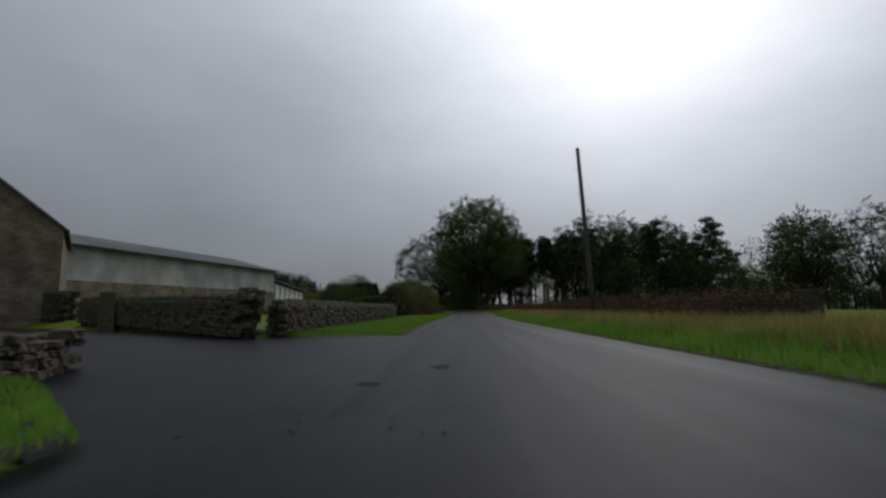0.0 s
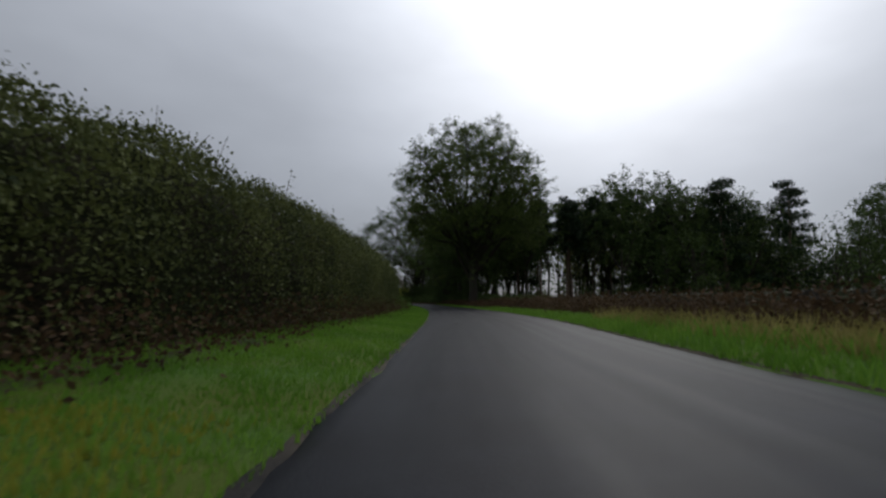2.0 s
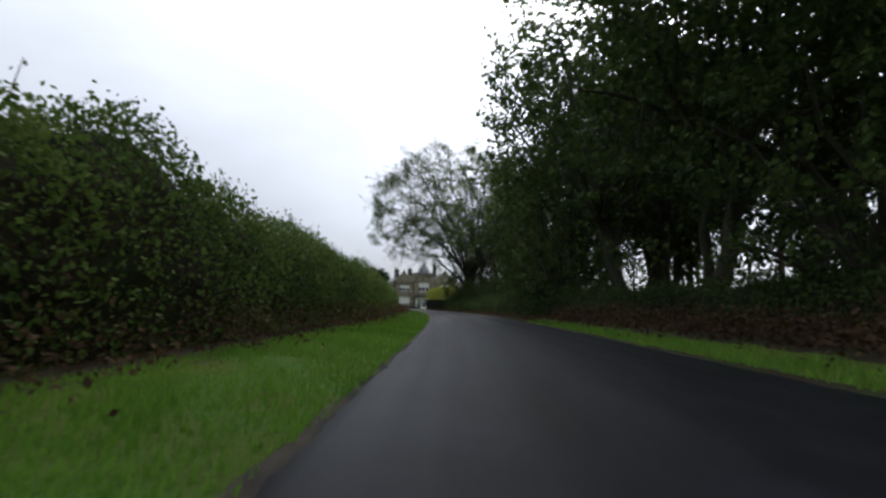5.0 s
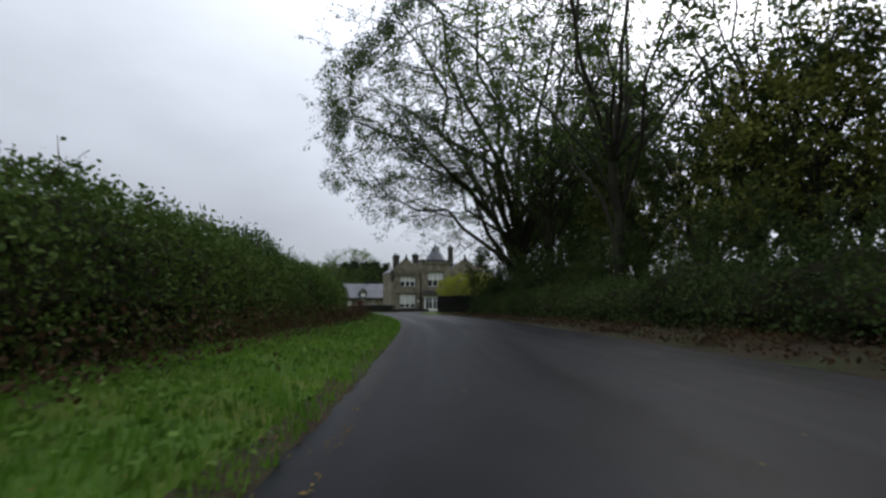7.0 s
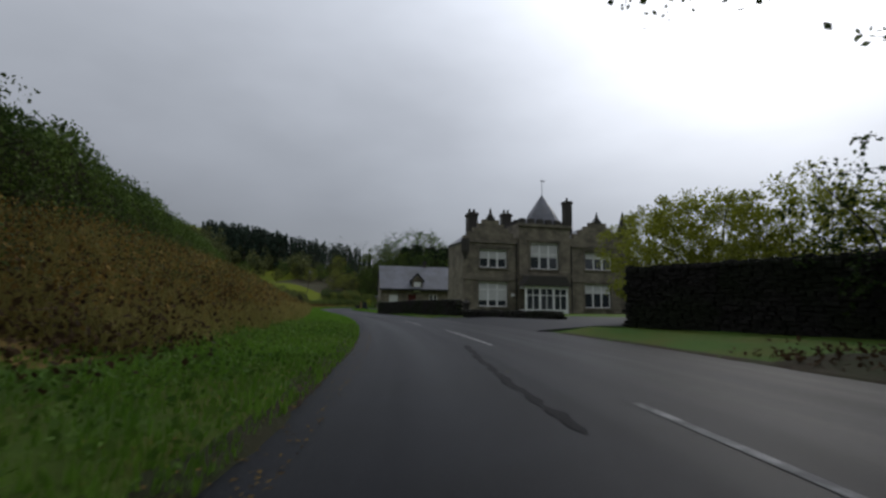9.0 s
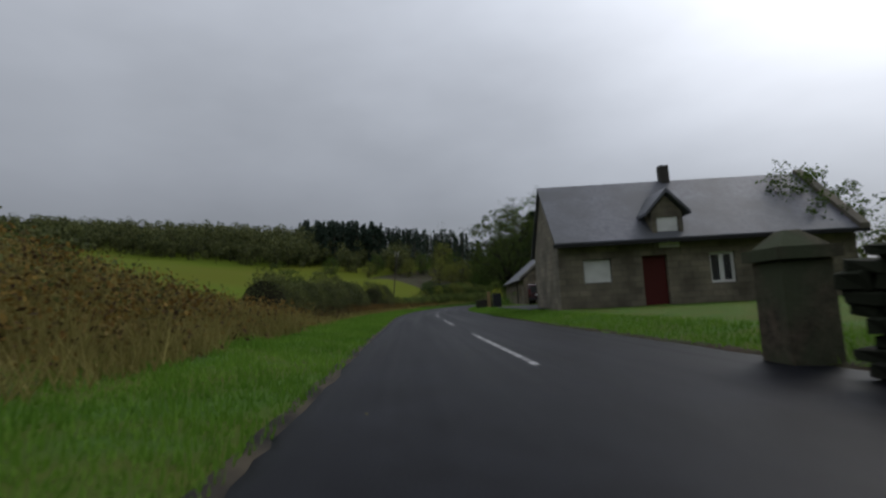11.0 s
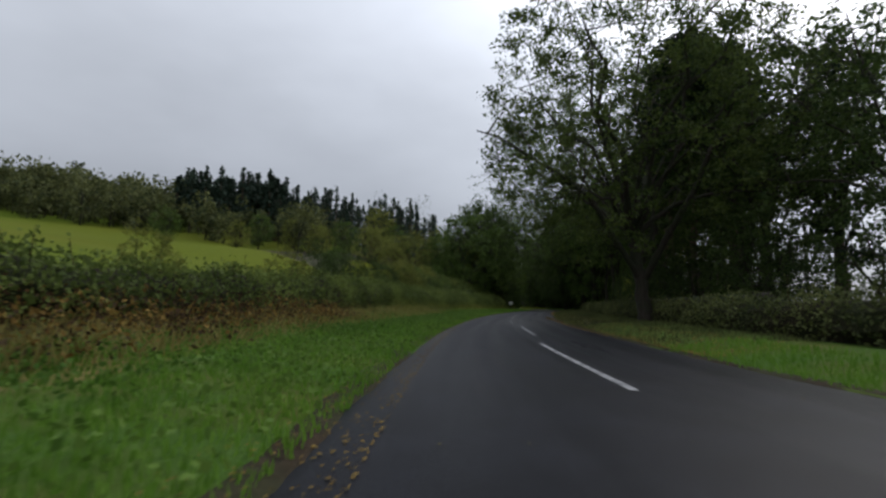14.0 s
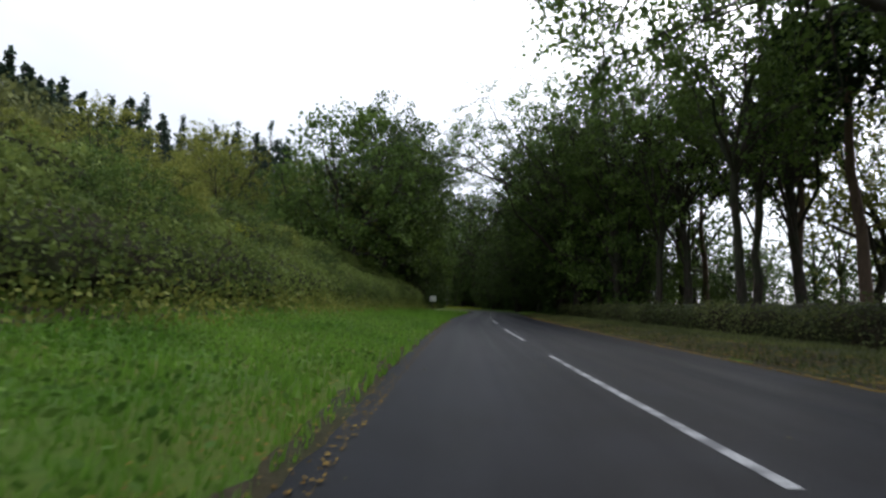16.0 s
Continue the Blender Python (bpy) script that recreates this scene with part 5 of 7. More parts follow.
    for a, b in ((5.45, 6.6), (6.8, 7.95), (8.15, 9.3)):
        Build().box(a, b, y0 + 0.07, y0 + 0.08, 0.56, 2.49).put("pane", M["glass"], pw)
        Build().box((a + b) / 2 - 0.04, (a + b) / 2 + 0.04, y0 + 0.04, y0 + 0.12, 0.56, 2.5).put("glazing_bar", M["white"], pw)
        Build().box(a, b, y0 + 0.04, y0 + 0.12, 1.85, 1.93).put("glazing_bar", M["white"], pw)
    Build().prism([(x0 - 0.35, 2.76), (x1 + 0.35, 2.76), (x1 - 0.25, 3.73), (x0 + 0.25, 3.73)], y0 - 0.25, -0.48).put("porch_roof", M["sooty"], ob, "dark slate porch roof")
    Build().box(6.9, 7.9, 0.2, 0.26, -0.3, 2.1).put("door", M["red_door"], ob, "dark panelled front door")
    Build().tube([(5.05, -0.14, -0.2), (5.05, -0.14, 7.0)], [0.05, 0.05], 6).put("downpipe", M["iron"], ob)
    Build().tube([(10.7, -0.14, -0.2), (10.7, -0.14, 7.0)], [0.05, 0.05], 6).put("downpipe", M["iron"], ob)
    Build().box(4.55, 4.82, -0.16, 0.02, 1.75, 2.05).put("wall_lantern", M["white"], ob, "small white lamp box")
    for part_ in ob.children_recursive:                 # the front is broader than drawn, and begins left of the base point
        if part_.type == "MESH":
            for v in part_.data.vertices:
                v.co.x = 1.08 * v.co.x - 0.75
    return ob


# ---- low cottage with a loft door ----
def cottage():
    L, D, eave, ridge = 10.6, 5.2, 2.4, 4.95
    ob = thing("low_cottage", pose(-36.33, 257.08, 0.15, 0, 0, 30.2), "low stone cottage with grey slate roof and white loft door", "cottage")
    ob.scale = (1.2, 1.2, 1.2)
    holes = [(0.9, 1.9, 0.9, 1.75), (3.0, 3.9, -0.3, 1.8), (5.4, 6.3, 0.7, 1.8)]
    bd = wall_panel(Build(), 0, L, -0.4, eave, 0, 0.4, holes)
    bd.box(0, 0.4, 0.4, D, -0.4, eave).box(L - 0.4, L, 0.4, D, -0.4, eave).box(0.4, L - 0.4, D - 0.4, D, -0.4, eave)
    for x0, x1 in ((0.002, 0.398), (L - 0.398, L - 0.002)):
        bd.prism([(0, eave), (D, eave), (D / 2, ridge - 0.05)], x0, x1, axis="x")
    bd.put("wall", M["masonry"], ob, uv=True)
    rf = Build()
    rf.prism([(-0.3, eave - 0.12), (D / 2, ridge), (D + 0.3, eave - 0.12), (D + 0.3, eave - 0.02), (D / 2, ridge + 0.12), (-0.3, eave - 0.02)], -0.12, L + 0.12, axis="x")
    rf.put("roof", M["slate"], ob, "grey slate roof")
    cp = Build().prism([(-0.36, eave - 0.1), (D / 2, ridge + 0.02), (D + 0.36, eave - 0.1), (D + 0.36, eave + 0.12), (D / 2, ridge + 0.28), (-0.36, eave + 0.12)], L - 0.06, L + 0.28, axis="x")
    cp.put("gable_coping", M["dressed"], ob, "pale stone gable coping")
    # loft dormer with a white door
    dm = Build()
    dm.box(3.45, 3.62, -0.08, 1.6, eave - 0.6, 3.35).box(4.38, 4.55, -0.08, 1.6, eave - 0.6, 3.35).box(3.62, 4.38, -0.06, 0.1, 3.15, 3.35)
    dm.prism([(3.45, 3.35), (4.55, 3.35), (4.0, 3.95)], -0.06, 0.2)
    d = dm.put("dormer", M["masonry"], ob, uv=True)
    Build().prism([(3.2, 3.2), (4.0, 4.05), (4.8, 3.2), (4.8, 3.32), (4.0, 4.2), (3.2, 3.32)], -0.25, 2.4).put("dormer_roof", M["slate"], d)
    Build().box(3.622, 4.378, -0.02, 0.05, eave - 0.35, 3.148).put("loft_door", M["white"], d, "plain white loft door")
    Build().box(0.92, 1.88, 0.1, 0.15, 0.92, 1.73).put("shutter", M["white"], ob, "white window board")
    Build().box(3.02, 3.88, 0.15, 0.2, -0.3, 1.78).put("door", M["red_door"], ob)
    window_unit(ob, "window", 5.4, 6.3, 0.7, 1.8, 0.12, 2, sill=False)
    Build().box(-0.2, L + 0.2, -0.42, -0.30, eave - 0.2, eave - 0.08).put("gutter", M["iron"], ob)
    Build().box(5.0, 5.35, D / 2 - 0.18, D / 2 + 0.18, ridge, ridge + 0.75).put("chimney", M["sooty"], ob)
    return ob


# ---- stone outbuilding with hipped slate roof ----
def outbuilding():
    L, D, eave, ridge = 16.6, 5.8, 2.4, 4.95
    ob = thing("stone_outbuilding", pose(-47.4, 279.7, 0.15, 0, 0, 30.2), "long coursed stone outbuilding with grey slate roof", "outbuilding")
    # local x across the gable, y away along the building
    bd = Build().box(0, D, 0, 0.45, -0.4, eave)
    bd.prism([(0, eave), (D, eave), (D / 2, ridge - 0.06)], 0.002, 0.448)
    bd.box(D - 0.45, D, 0.45, L, -0.4, eave).box(0.45, D - 0.45, L - 0.45, L, -0.4, eave)
    m = Matrix.Rotation(radians(90), 4, "Z")
    side = Build()
    holes = [(2.0, 2.9, 0.7, 1.5), (5.0, 5.9, -0.4, 1.7), (7.2, 8.1, 0.7, 1.5), (10.4, 11.3, 0.7, 1.5), (13.6, 14.5, 0.7, 1.5)]
    wall_panel(side, 0.45, L, -0.4, eave, -0.45, 0, holes)
    for v in side.v:
        bd.v.append((-v[1], v[0], v[2]))
    off = len(bd.v) - len(side.v)
    bd.f += [tuple(off + i for i in f) for f in side.f]
    bd.put("wall", M["rough_masonry"], ob, uv=True)
    o, hip = 0.32, 2.6
    rv = [(-o, -0.05, eave - 0.15), (D / 2, -0.05, ridge), (D + o, -0.05, eave - 0.15), (-o, L + o, eave - 0.15), (D / 2, L + o - hip, ridge), (D + o, L + o, eave - 0.15)]
    rv += [(x, y, z + 0.12) for x, y, z in rv]
    rf = [(6, 9, 10, 7), (7, 10, 11, 8), (9, 11, 10), (0, 1, 4, 3), (1, 2, 5, 4), (3, 4, 5), (0, 6, 7, 1), (1, 7, 8, 2), (0, 3, 9, 6), (2, 8, 11, 5), (3, 5, 11, 9)]
    link("roof", rv, rf, M["slate"], ob, "grey slate roof, hipped at its far end")
    Build().prism([(-0.36, eave - 0.1), (D / 2, ridge + 0.06), (D + 0.36, eave - 0.1), (D + 0.36, eave + 0.10), (D / 2, ridge + 0.26), (-0.36, eave + 0.10)], -0.12, 0.2).put("gable_coping", M["dressed"], ob)
    Build().box(-0.44, -0.325, 0, L, eave - 0.22, eave - 0.1).put("gutter", M["iron"], ob)
    Build().tube([(-0.1, 4.2, 0), (-0.1, 4.2, eave - 0.15)], [0.05, 0.05], 6).put("downpipe", M["iron"], ob)
    for y0 in (2.0, 7.2, 10.4, 13.6):
        bdw = Build().box(0.16, 0.24, y0, y0 + 0.9, 0.7, 0.78).box(0.16, 0.24, y0, y0 + 0.9, 1.42, 1.5).box(0.16, 0.24, y0, y0 + 0.08, 0.78, 1.42).box(0.16, 0.24, y0 + 0.82, y0 + 0.9, 0.78, 1.42)
        w = bdw.box(0.16, 0.24, y0 + 0.42, y0 + 0.48, 0.78, 1.42).put("window", M["white"], ob)
        Build().box(0.195, 0.205, y0 + 0.08, y0 + 0.82, 0.78, 1.42).put("pane", M["glass"], w)
    Build().box(0.15, 0.22, 5.02, 5.88, -0.3, 1.68).put("door", M["red_door"], ob)
    ch = Build().box(D / 2 - 0.45, D / 2 + 0.45, 6.6, 7.3, ridge - 0.5, ridge + 0.75).box(D / 2 - 0.5, D / 2 + 0.5, 6.55, 7.35, ridge + 0.75, ridge + 0.85).put("chimney", M["sooty"], ob, "squat dark stone chimney")
    for x_ in (-0.2, 0.2):
        Build().tube([(D / 2 + x_, 6.95, ridge + 0.83), (D / 2 + x_, 6.95, ridge + 1.15)], [0.12, 0.10], 8).put("chimney_pot", M["red_door"], ch)
    Build().tube([(D / 2, -0.14, 4.5), (D / 2, 0.0, 4.5)], [0.16, 0.16], 10).put("flood_lamp", M["white"], ob, "small white lamp near the gable's top")
    return ob


# ---- farm buildings ----
def barn():
    """Long barn: stone plinth wall, pale corrugated cladding, corrugated roof."""
    L, D, eave, ridge = 34.0, 12.0, 5.35, 6.9
    # local x back towards the camera from the far corner, y away from the road
    ob = thing("farm_barn", pose(-12.1, 77.3, 0.1, 0, 0, 263.2), "long farm barn with pale corrugated cladding over stone", "barn")
    ob.scale = (1.27, 1.27, 1.27)
    m = 2.7
    bd = Build().box(0, L, -0.1, 0.35, -0.4, m).box(0, 0.35, 0.35, D, -0.4, m).box(L - 0.35, L, 0.35, D, -0.4, m).box(0.35, L - 0.35, D - 0.35, D, -0.4, m)
    for v in range(len(bd.v)):
        x, y, z = bd.v[v]
        bd.v[v] = (x, -y, z)
    bd.f = [tuple(reversed(f)) for f in bd.f]
    bd.put("stone_base", M["rough_masonry"], ob, "stone base wall", uv=True)

    def sheet(name, x0, x1, z0, z1, mat):
        n = int((x1 - x0) / 0.11)
        v, f = [], []
        for i in range(n + 1):
            x = x0 + (x1 - x0) * i / n
            y = 0.02 * math.cos(i * math.pi)
            v += [(x, y, z0), (x, y, z1)]
            if i:
                f.append((2 * i - 2, 2 * i, 2 * i + 1, 2 * i - 1))
        return link(name, v, f, mat, ob)
    x = 0.0
    while x < L - 0.1:
        sheet("cladding_sheet", x, min(L, x + 2.02), m - 0.1, eave, M["cladding"])
        x += 2.0
    bk = Build()
    bk.box(0, L, -D, -D + 0.1, m, eave).prism([(-D, m), (0, m), (0, eave), (-D / 2, ridge - 0.05), (-D, eave)], 0.0, 0.08, axis="x")
    bk.prism([(-D, m), (0, m), (0, eave), (-D / 2, ridge - 0.05), (-D, eave)], L - 0.08, L, axis="x")
    bk.put("end_cladding", M["cladding"], ob)
    rv, rf = [], []
    n = int(L / 0.16)
    for i in range(n + 1):
        x = -0.25 + (L + 0.5) * i / n
        dz = 0.03 * math.cos(i * math.pi)
        rv += [(x, 0.35, eave - 0.12 + dz), (x, -D / 2, ridge + dz), (x, -D - 0.35, eave - 0.12 + dz)]
        if i:
            k = 3 * i
            rf += [(k - 3, k, k + 1, k - 2), (k - 2, k + 1, k + 2, k - 1)]
    link("roof", rv, rf, M["barn_roof"], ob, "weathered grey-green corrugated roof")
    Build().box(-0.25, L + 0.25, 0.30, 0.42, eave - 0.34, eave - 0.19).put("gutter", M["iron"], ob)
    # lean-to at the far end with white panels
    Build().box(-8.7, -0.02, -6.0, -0.6, -0.4, 1.7).put("lean_to_base", M["rough_masonry"], ob, uv=True)
    Build().prism([(-8.7, 1.7), (-0.02, 1.7), (-0.02, 4.1), (-8.7, 2.9)], -6.0, -0.72).put("lean_to_wall", M["sooty"], ob)
    for i in range(7):
        a = -8.6 + i * 1.24
        h0, h1 = 2.75 + 1.2 * (a + 8.7) / 8.7, 2.75 + 1.2 * (a + 9.65) / 8.7
        Build().prism([(a, 1.75), (a + 0.95, 1.75), (a + 0.95, h1), (a, h0)], -0.66, -0.58).put("lean_to_panel", M["white"], ob, "white boarded panel")
    Build().prism([(-9.0, 2.92), (-0.3, 4.12), (-0.3, 4.25), (-9.0, 3.05)], -6.2, -0.2).put("lean_to_roof", M["barn_roof"], ob)
    return ob


def old_barn():
    """Stone gabled building beside the yard."""
    ob = thing("stone_barn", pose(-7.9, 21.8, 0.1, 0, 0, 40.5), "weathered stone barn with a steep gable", "barn")
    w, L, eave, ridge = 8.0, 11.0, 4.9, 8.3
    bd = Build().box(0, w, 0, 0.5, -0.4, eave).prism([(0, eave), (w, eave), (w / 2, ridge - 0.05)], 0.002, 0.498)
    bd.box(0, 0.5, 0.5, L, -0.4, eave).box(w - 0.5, w, 0.5, L, -0.4, eave).box(0.5, w - 0.5, L - 0.5, L, -0.4, eave)
    bd.put("wall", M["rough_masonry"], ob, uv=True)
    Build().prism([(-0.25, eave - 0.15), (w / 2, ridge), (w + 0.25, eave - 0.15), (w + 0.25, eave - 0.02), (w / 2, ridge + 0.14), (-0.25, eave - 0.02)], -0.15, L + 0.2).put("roof", M["slate"], ob)
    return ob


# ---- posts, poles, gates ----
def pole(name, base, top, r, label, arms=0):
    b, t = Vector(base), Vector(top)
    ob = thing(name, Matrix.Translation(b), label, "utility pole", "telegraph poles")
    d = t - b
    Build().tube([d * -0.03, d * 0.3, d * 0.7, d], [r, r * 0.93, r * 0.82, r * 0.72], 10).put("shaft", M["pole"], ob, smooth=True)
    for i in range(arms):
        k = d * (0.965 - 0.05 * i)
        a = Build().box(-0.3, 0.3, -0.04, 0.04, -0.04, 0.04, m=Matrix.Translation(k) @ Matrix.Rotation(radians(20), 4, "Z")).put("crossarm", M["pole"], ob)
        for x in (-0.27, 0.27):
            q = Matrix.Translation(k) @ Matrix.Rotation(radians(20), 4, "Z") @ Vector((x, 0, 0))
            Build().tube([q + Vector((0, 0, 0.04)), q + Vector((0, 0, 0.12)), q + Vector((0, 0, 0.2))], [0.02, 0.04, 0.03], 6).put("insulator", M["white"], a)
    for i in range(7):
        k = d * (0.42 + 0.075 * i)
        s = 1 if i % 2 else -1
        Build().tube([k, k + Vector((0.24 * s, 0.03, 0.02))], [0.012, 0.012], 4).put("climbing_step", M["iron"], ob)
    return ob


def field_gate(name, m, width, label, mat="wood"):
    ob = thing(name, m, label, "gate", "field gates")
    for z in (0.22, 0.42, 0.62, 0.85, 1.1):
        Build().box(0.06, width - 0.06, -0.02, 0.02, z - 0.04, z + 0.04).put("rail", M[mat], ob)
    for x in (0.0, width - 0.08):
        Build().box(x, x + 0.08, -0.03, 0.03, 0.15, 1.2).put("stile", M[mat], ob)
    Build().box(-0.045, 0.045, 0.022, 0.045, 0, 1, m=Matrix.Translation((width * 0.5, 0, 0.2)) @ Matrix.Rotation(radians(-66), 4, "Y")).put("brace", M[mat], ob)
    for x in (-0.12, width + 0.12):
        Build().box(x - 0.09, x + 0.09, -0.09, 0.09, -0.3, 1.35, taper=0.01).put("gate_post", M[mat], ob)
    return ob


def fence(name, pts, label, rails=2, every=2.4, h=1.15):
    ob = thing(name, Matrix(), label, "fence", "field fences")
    P = [Vector((x, y, height(x, y))) for x, y in pts]
    for a, b in zip(P, P[1:]):
        n = max(1, round((b - a).length / every))
        for i in range(n + (b == P[-1])):
            p = a.lerp(b, i / n)
            Build().box(p.x - 0.05, p.x + 0.05, p.y - 0.05, p.y + 0.05, p.z - 0.3, p.z + h, taper=0.006).put("post", M["wood"], ob)
        for r in range(rails):
            z = h * (0.88 - 0.38 * r)
            Build().tube([a + Vector((0, 0, z)), b + Vector((0, 0, z))], [0.035, 0.035], 4).put("rail", M["wood"], ob)
    return ob


def pier(name, x, y, z, w, h, label, turn=0.0, mat="dressed", cap=True):
    ob = thing(name, pose(x, y, z, 0, 0, turn), label, "gate pier", "stone gate piers")
    Build().box(-w / 2, w / 2, -w / 2, w / 2, -0.3, h).put("shaft", M[mat], ob, uv=True, bevel=0.02)
    if cap:
        Build().box(-w / 2 - 0.06, w / 2 + 0.06, -w / 2 - 0.06, w / 2 + 0.06, h, h + 0.12).box(-w / 2, w / 2, -w / 2, w / 2, h + 0.12, h + 0.3, taper=w * 0.35).put("cap", M[mat], ob)
    return ob


# ---- vehicles and bin ----
def wheel(parent, x, y, r=0.36, w=0.22):
    side = 1 if x > 0 else -1
    t = Build().tube([(x - w / 2, y, r), (x - w / 2 + 0.04, y, r), (x + w / 2 - 0.04, y, r), (x + w / 2, y, r)], [r * 0.86, r, r, r * 0.86], 18).put("tyre", M["rubber"], parent)
    Build().tube([(x + side * (w / 2 - 0.06), y, r), (x + side * (w / 2 + 0.012), y, r)], [r * 0.62, r * 0.6], 14).put("rim", M["chrome"], t)


def vehicle(name, m, paint, L, W, H, nose, label, category):
    """A parked car or van, nose to +y; side outline extruded, glass set in, wheels, lamps, bumper."""
    ob = thing(name, m, label, category, "parked vehicles")
    b = H * 0.55
    out = [(-L / 2, 0.32), (-L / 2, b), (-L / 2 + 0.12, H * 0.97), (-L / 2 + 0.4, H), (L / 2 - nose - 0.75, H), (L / 2 - nose, b + 0.06), (L / 2 - 0.12, b - 0.10), (L / 2, b - 0.3), (L / 2, 0.32)]
    Build().prism(list(reversed(out)), -W / 2, W / 2, axis="x").put("body", M[paint], ob, bevel=0.05)
    for s in (-1, 1):
        x = s * (W / 2 + 0.004)
        glass = [(-L / 2 + 0.3, b + 0.08), (-L / 2 + 0.42, H * 0.93), (L / 2 - nose - 0.8, H * 0.93), (L / 2 - nose - 0.18, b + 0.08)]
        Build().prism(glass, x - 0.006, x + 0.006, axis="x").put("side_window", M["glass"], ob)
        for y in (-L / 2 + 0.82, L / 2 - 0.85):
            wheel(ob, s * (W / 2 - 0.09), y, 0.35)
            Build().tube([(s * (W / 2 - 0.02), y, 0.36), (s * (W / 2 + 0.008), y, 0.36)], [0.43, 0.43], 16).put("wheel_arch", M["rubber"], ob)
        Build().box(s * (W / 2 - 0.16) - 0.09, s * (W / 2 - 0.16) + 0.09, -L / 2 - 0.03, -L / 2 + 0.03, b - 0.1, b + 0.32).put("tail_lamp", M["red_door"], ob)
        Build().box(s * (W / 2 + 0.09) - 0.09, s * (W / 2 + 0.09) + 0.09, L / 2 - nose - 0.35, L / 2 - nose - 0.22, b + 0.02, b + 0.2).put("wing_mirror", M[paint], ob)
        Build().box(s * (W / 2 - 0.3) - 0.18, s * (W / 2 - 0.3) + 0.18, L / 2 - 0.06, L / 2 + 0.02, b - 0.32, b - 0.16).put("headlamp", M["glass"], ob)
    Build().box(-W / 2 + 0.2, W / 2 - 0.2, -L / 2 + 0.0, -L / 2 + 0.02, b + 0.08, H * 0.9, m=Matrix.Translation((0, -0.03, 0))).put("rear_window", M["glass"], ob)
    Build().box(-W / 2 + 0.05, W / 2 - 0.05, -L / 2 - 0.08, -L / 2 + 0.04, 0.34, 0.56).put("rear_bumper", M["rubber"], ob)
    Build().box(-W / 2 + 0.05, W / 2 - 0.05, L / 2 - 0.04, L / 2 + 0.07, 0.34, 0.54).put("front_bumper", M["rubber"], ob)
    Build().box(-0.26, 0.26, -L / 2 - 0.06, -L / 2 - 0.045, b - 0.18, b - 0.07).put("number_plate", M["white"], ob)
    return ob


def wheelie_bin(m):
    ob = thing("wheelie_bin", m, "dark grey plastic wheelie bin beside the post", "bin")
    Build().box(-0.29, 0.29, -0.36, 0.36, 0.06, 0.96).put("body", M["bin"], ob, bevel=0.03)
    Build().box(-0.31, 0.31, -0.38, 0.40, 0.962, 1.05).put("lid", M["bin"], ob, bevel=0.02)
    for x in (-0.26, 0.26):
        Build().tube([(x - 0.03, 0.34, 0.1), (x + 0.03, 0.34, 0.1)], [0.1, 0.1], 10).put("wheel", M["rubber"], ob)
    return ob


# ================= the place, from the farm to the wood =================
manor()
cottage()
outbuilding()
barn()
old_barn()

# ---- walls ----
lane_wall = [at(13.0, -5.1), at(22.0, -16.5), at(29.5, -30)]
stone_wall("field_wall", at(13.6, -4.6), at(37.6, -4.7), 0.82, 0.5, "rough brown dry stone wall beside the verge", seed=1, singles=300, size=0.24, course=0.095)
stone_wall("lane_wall", lane_wall[0], lane_wall[1], 0.95, 0.5, "brown dry stone wall along the farm lane", seed=2, singles=120, size=0.26, course=0.11)
stone_wall("yard_wall", at(23.5, -18.5), lane_wall[2], 1.3, 0.5, "dark stone yard wall", "dark_stone", seed=3)
stone_wall("corner_wall", at(6.4, -5.0), at(4.2, -4.5), 0.4, 0.5, "low tumbled stone wall by the lane mouth", seed=4, singles=60, cap=False, size=0.2, course=0.11)
stone_wall("roadside_wall", at(16.5, 11.6), at(44, 11.2), 0.85, 0.5, "dark mossy dry stone wall behind long grass", "dark_stone", seed=5)
stone_wall("roadside_wall", at(44.2, 11.2), at(84, 10.4), 0.8, 0.5, "dark mossy dry stone wall behind long grass", "dark_stone", seed=6)
stone_wall("roadside_wall", at(84.2, 10.4), at(118, 9.3), 0.75, 0.5, "dark wall under the trees", "dark_stone", seed=7)
stone_wall("garden_wall", (-0.3, 211.6), (-6.6, 216.3), 1.85, 0.5, "tall dark stone garden wall", "black_stone", seed=8, size=0.26, course=0.13)
stone_wall("garden_wall", (-6.5, 216.8), (-4.5, 223.5), 1.9, 0.5, "tall dark stone garden wall", "black_stone", seed=9, size=0.26, course=0.13)
stone_wall("forecourt_wall", (-16.9, 229.8), (-28.4, 241.5), 1.05, 0.45, "dark stone wall in front of the house", "black_stone", seed=10, size=0.26, course=0.12, cap=False)
stone_wall("low_forecourt_wall", (-15.7, 227.7), (-9.8, 223.9), 0.3, 0.45, "low mossy wall by the house drive", "black_stone", seed=11)
stone_wall("outbuilding_wall", (-46.3, 269.6), (-48.4, 272.4), 0.62, 0.4, "low dark stone garden wall", "dark_stone", seed=12, size=0.24, course=0.12, cap=False)
stone_wall("courtyard_wall", (-6.3, 258.8), (15.0, 240.0), 2.3, 0.45, "dark stone wall closing the court beside the house", "black_stone", seed=13, size=0.6, course=0.3)
wood_wall = [at(s, l) for s, l in ((322, 8.0), (338, 8.6), (356, 9.2), (378, 9.4), (402, 9.0), (424, 8.8))]
for i, (p, q) in enumerate(zip(wood_wall, wood_wall[1:])):
    stone_wall("wood_wall", p, q, 0.8, 0.45, "dark mossy wall at the edge of the wood", "dark_stone", seed=20 + i, size=0.5, course=0.22)

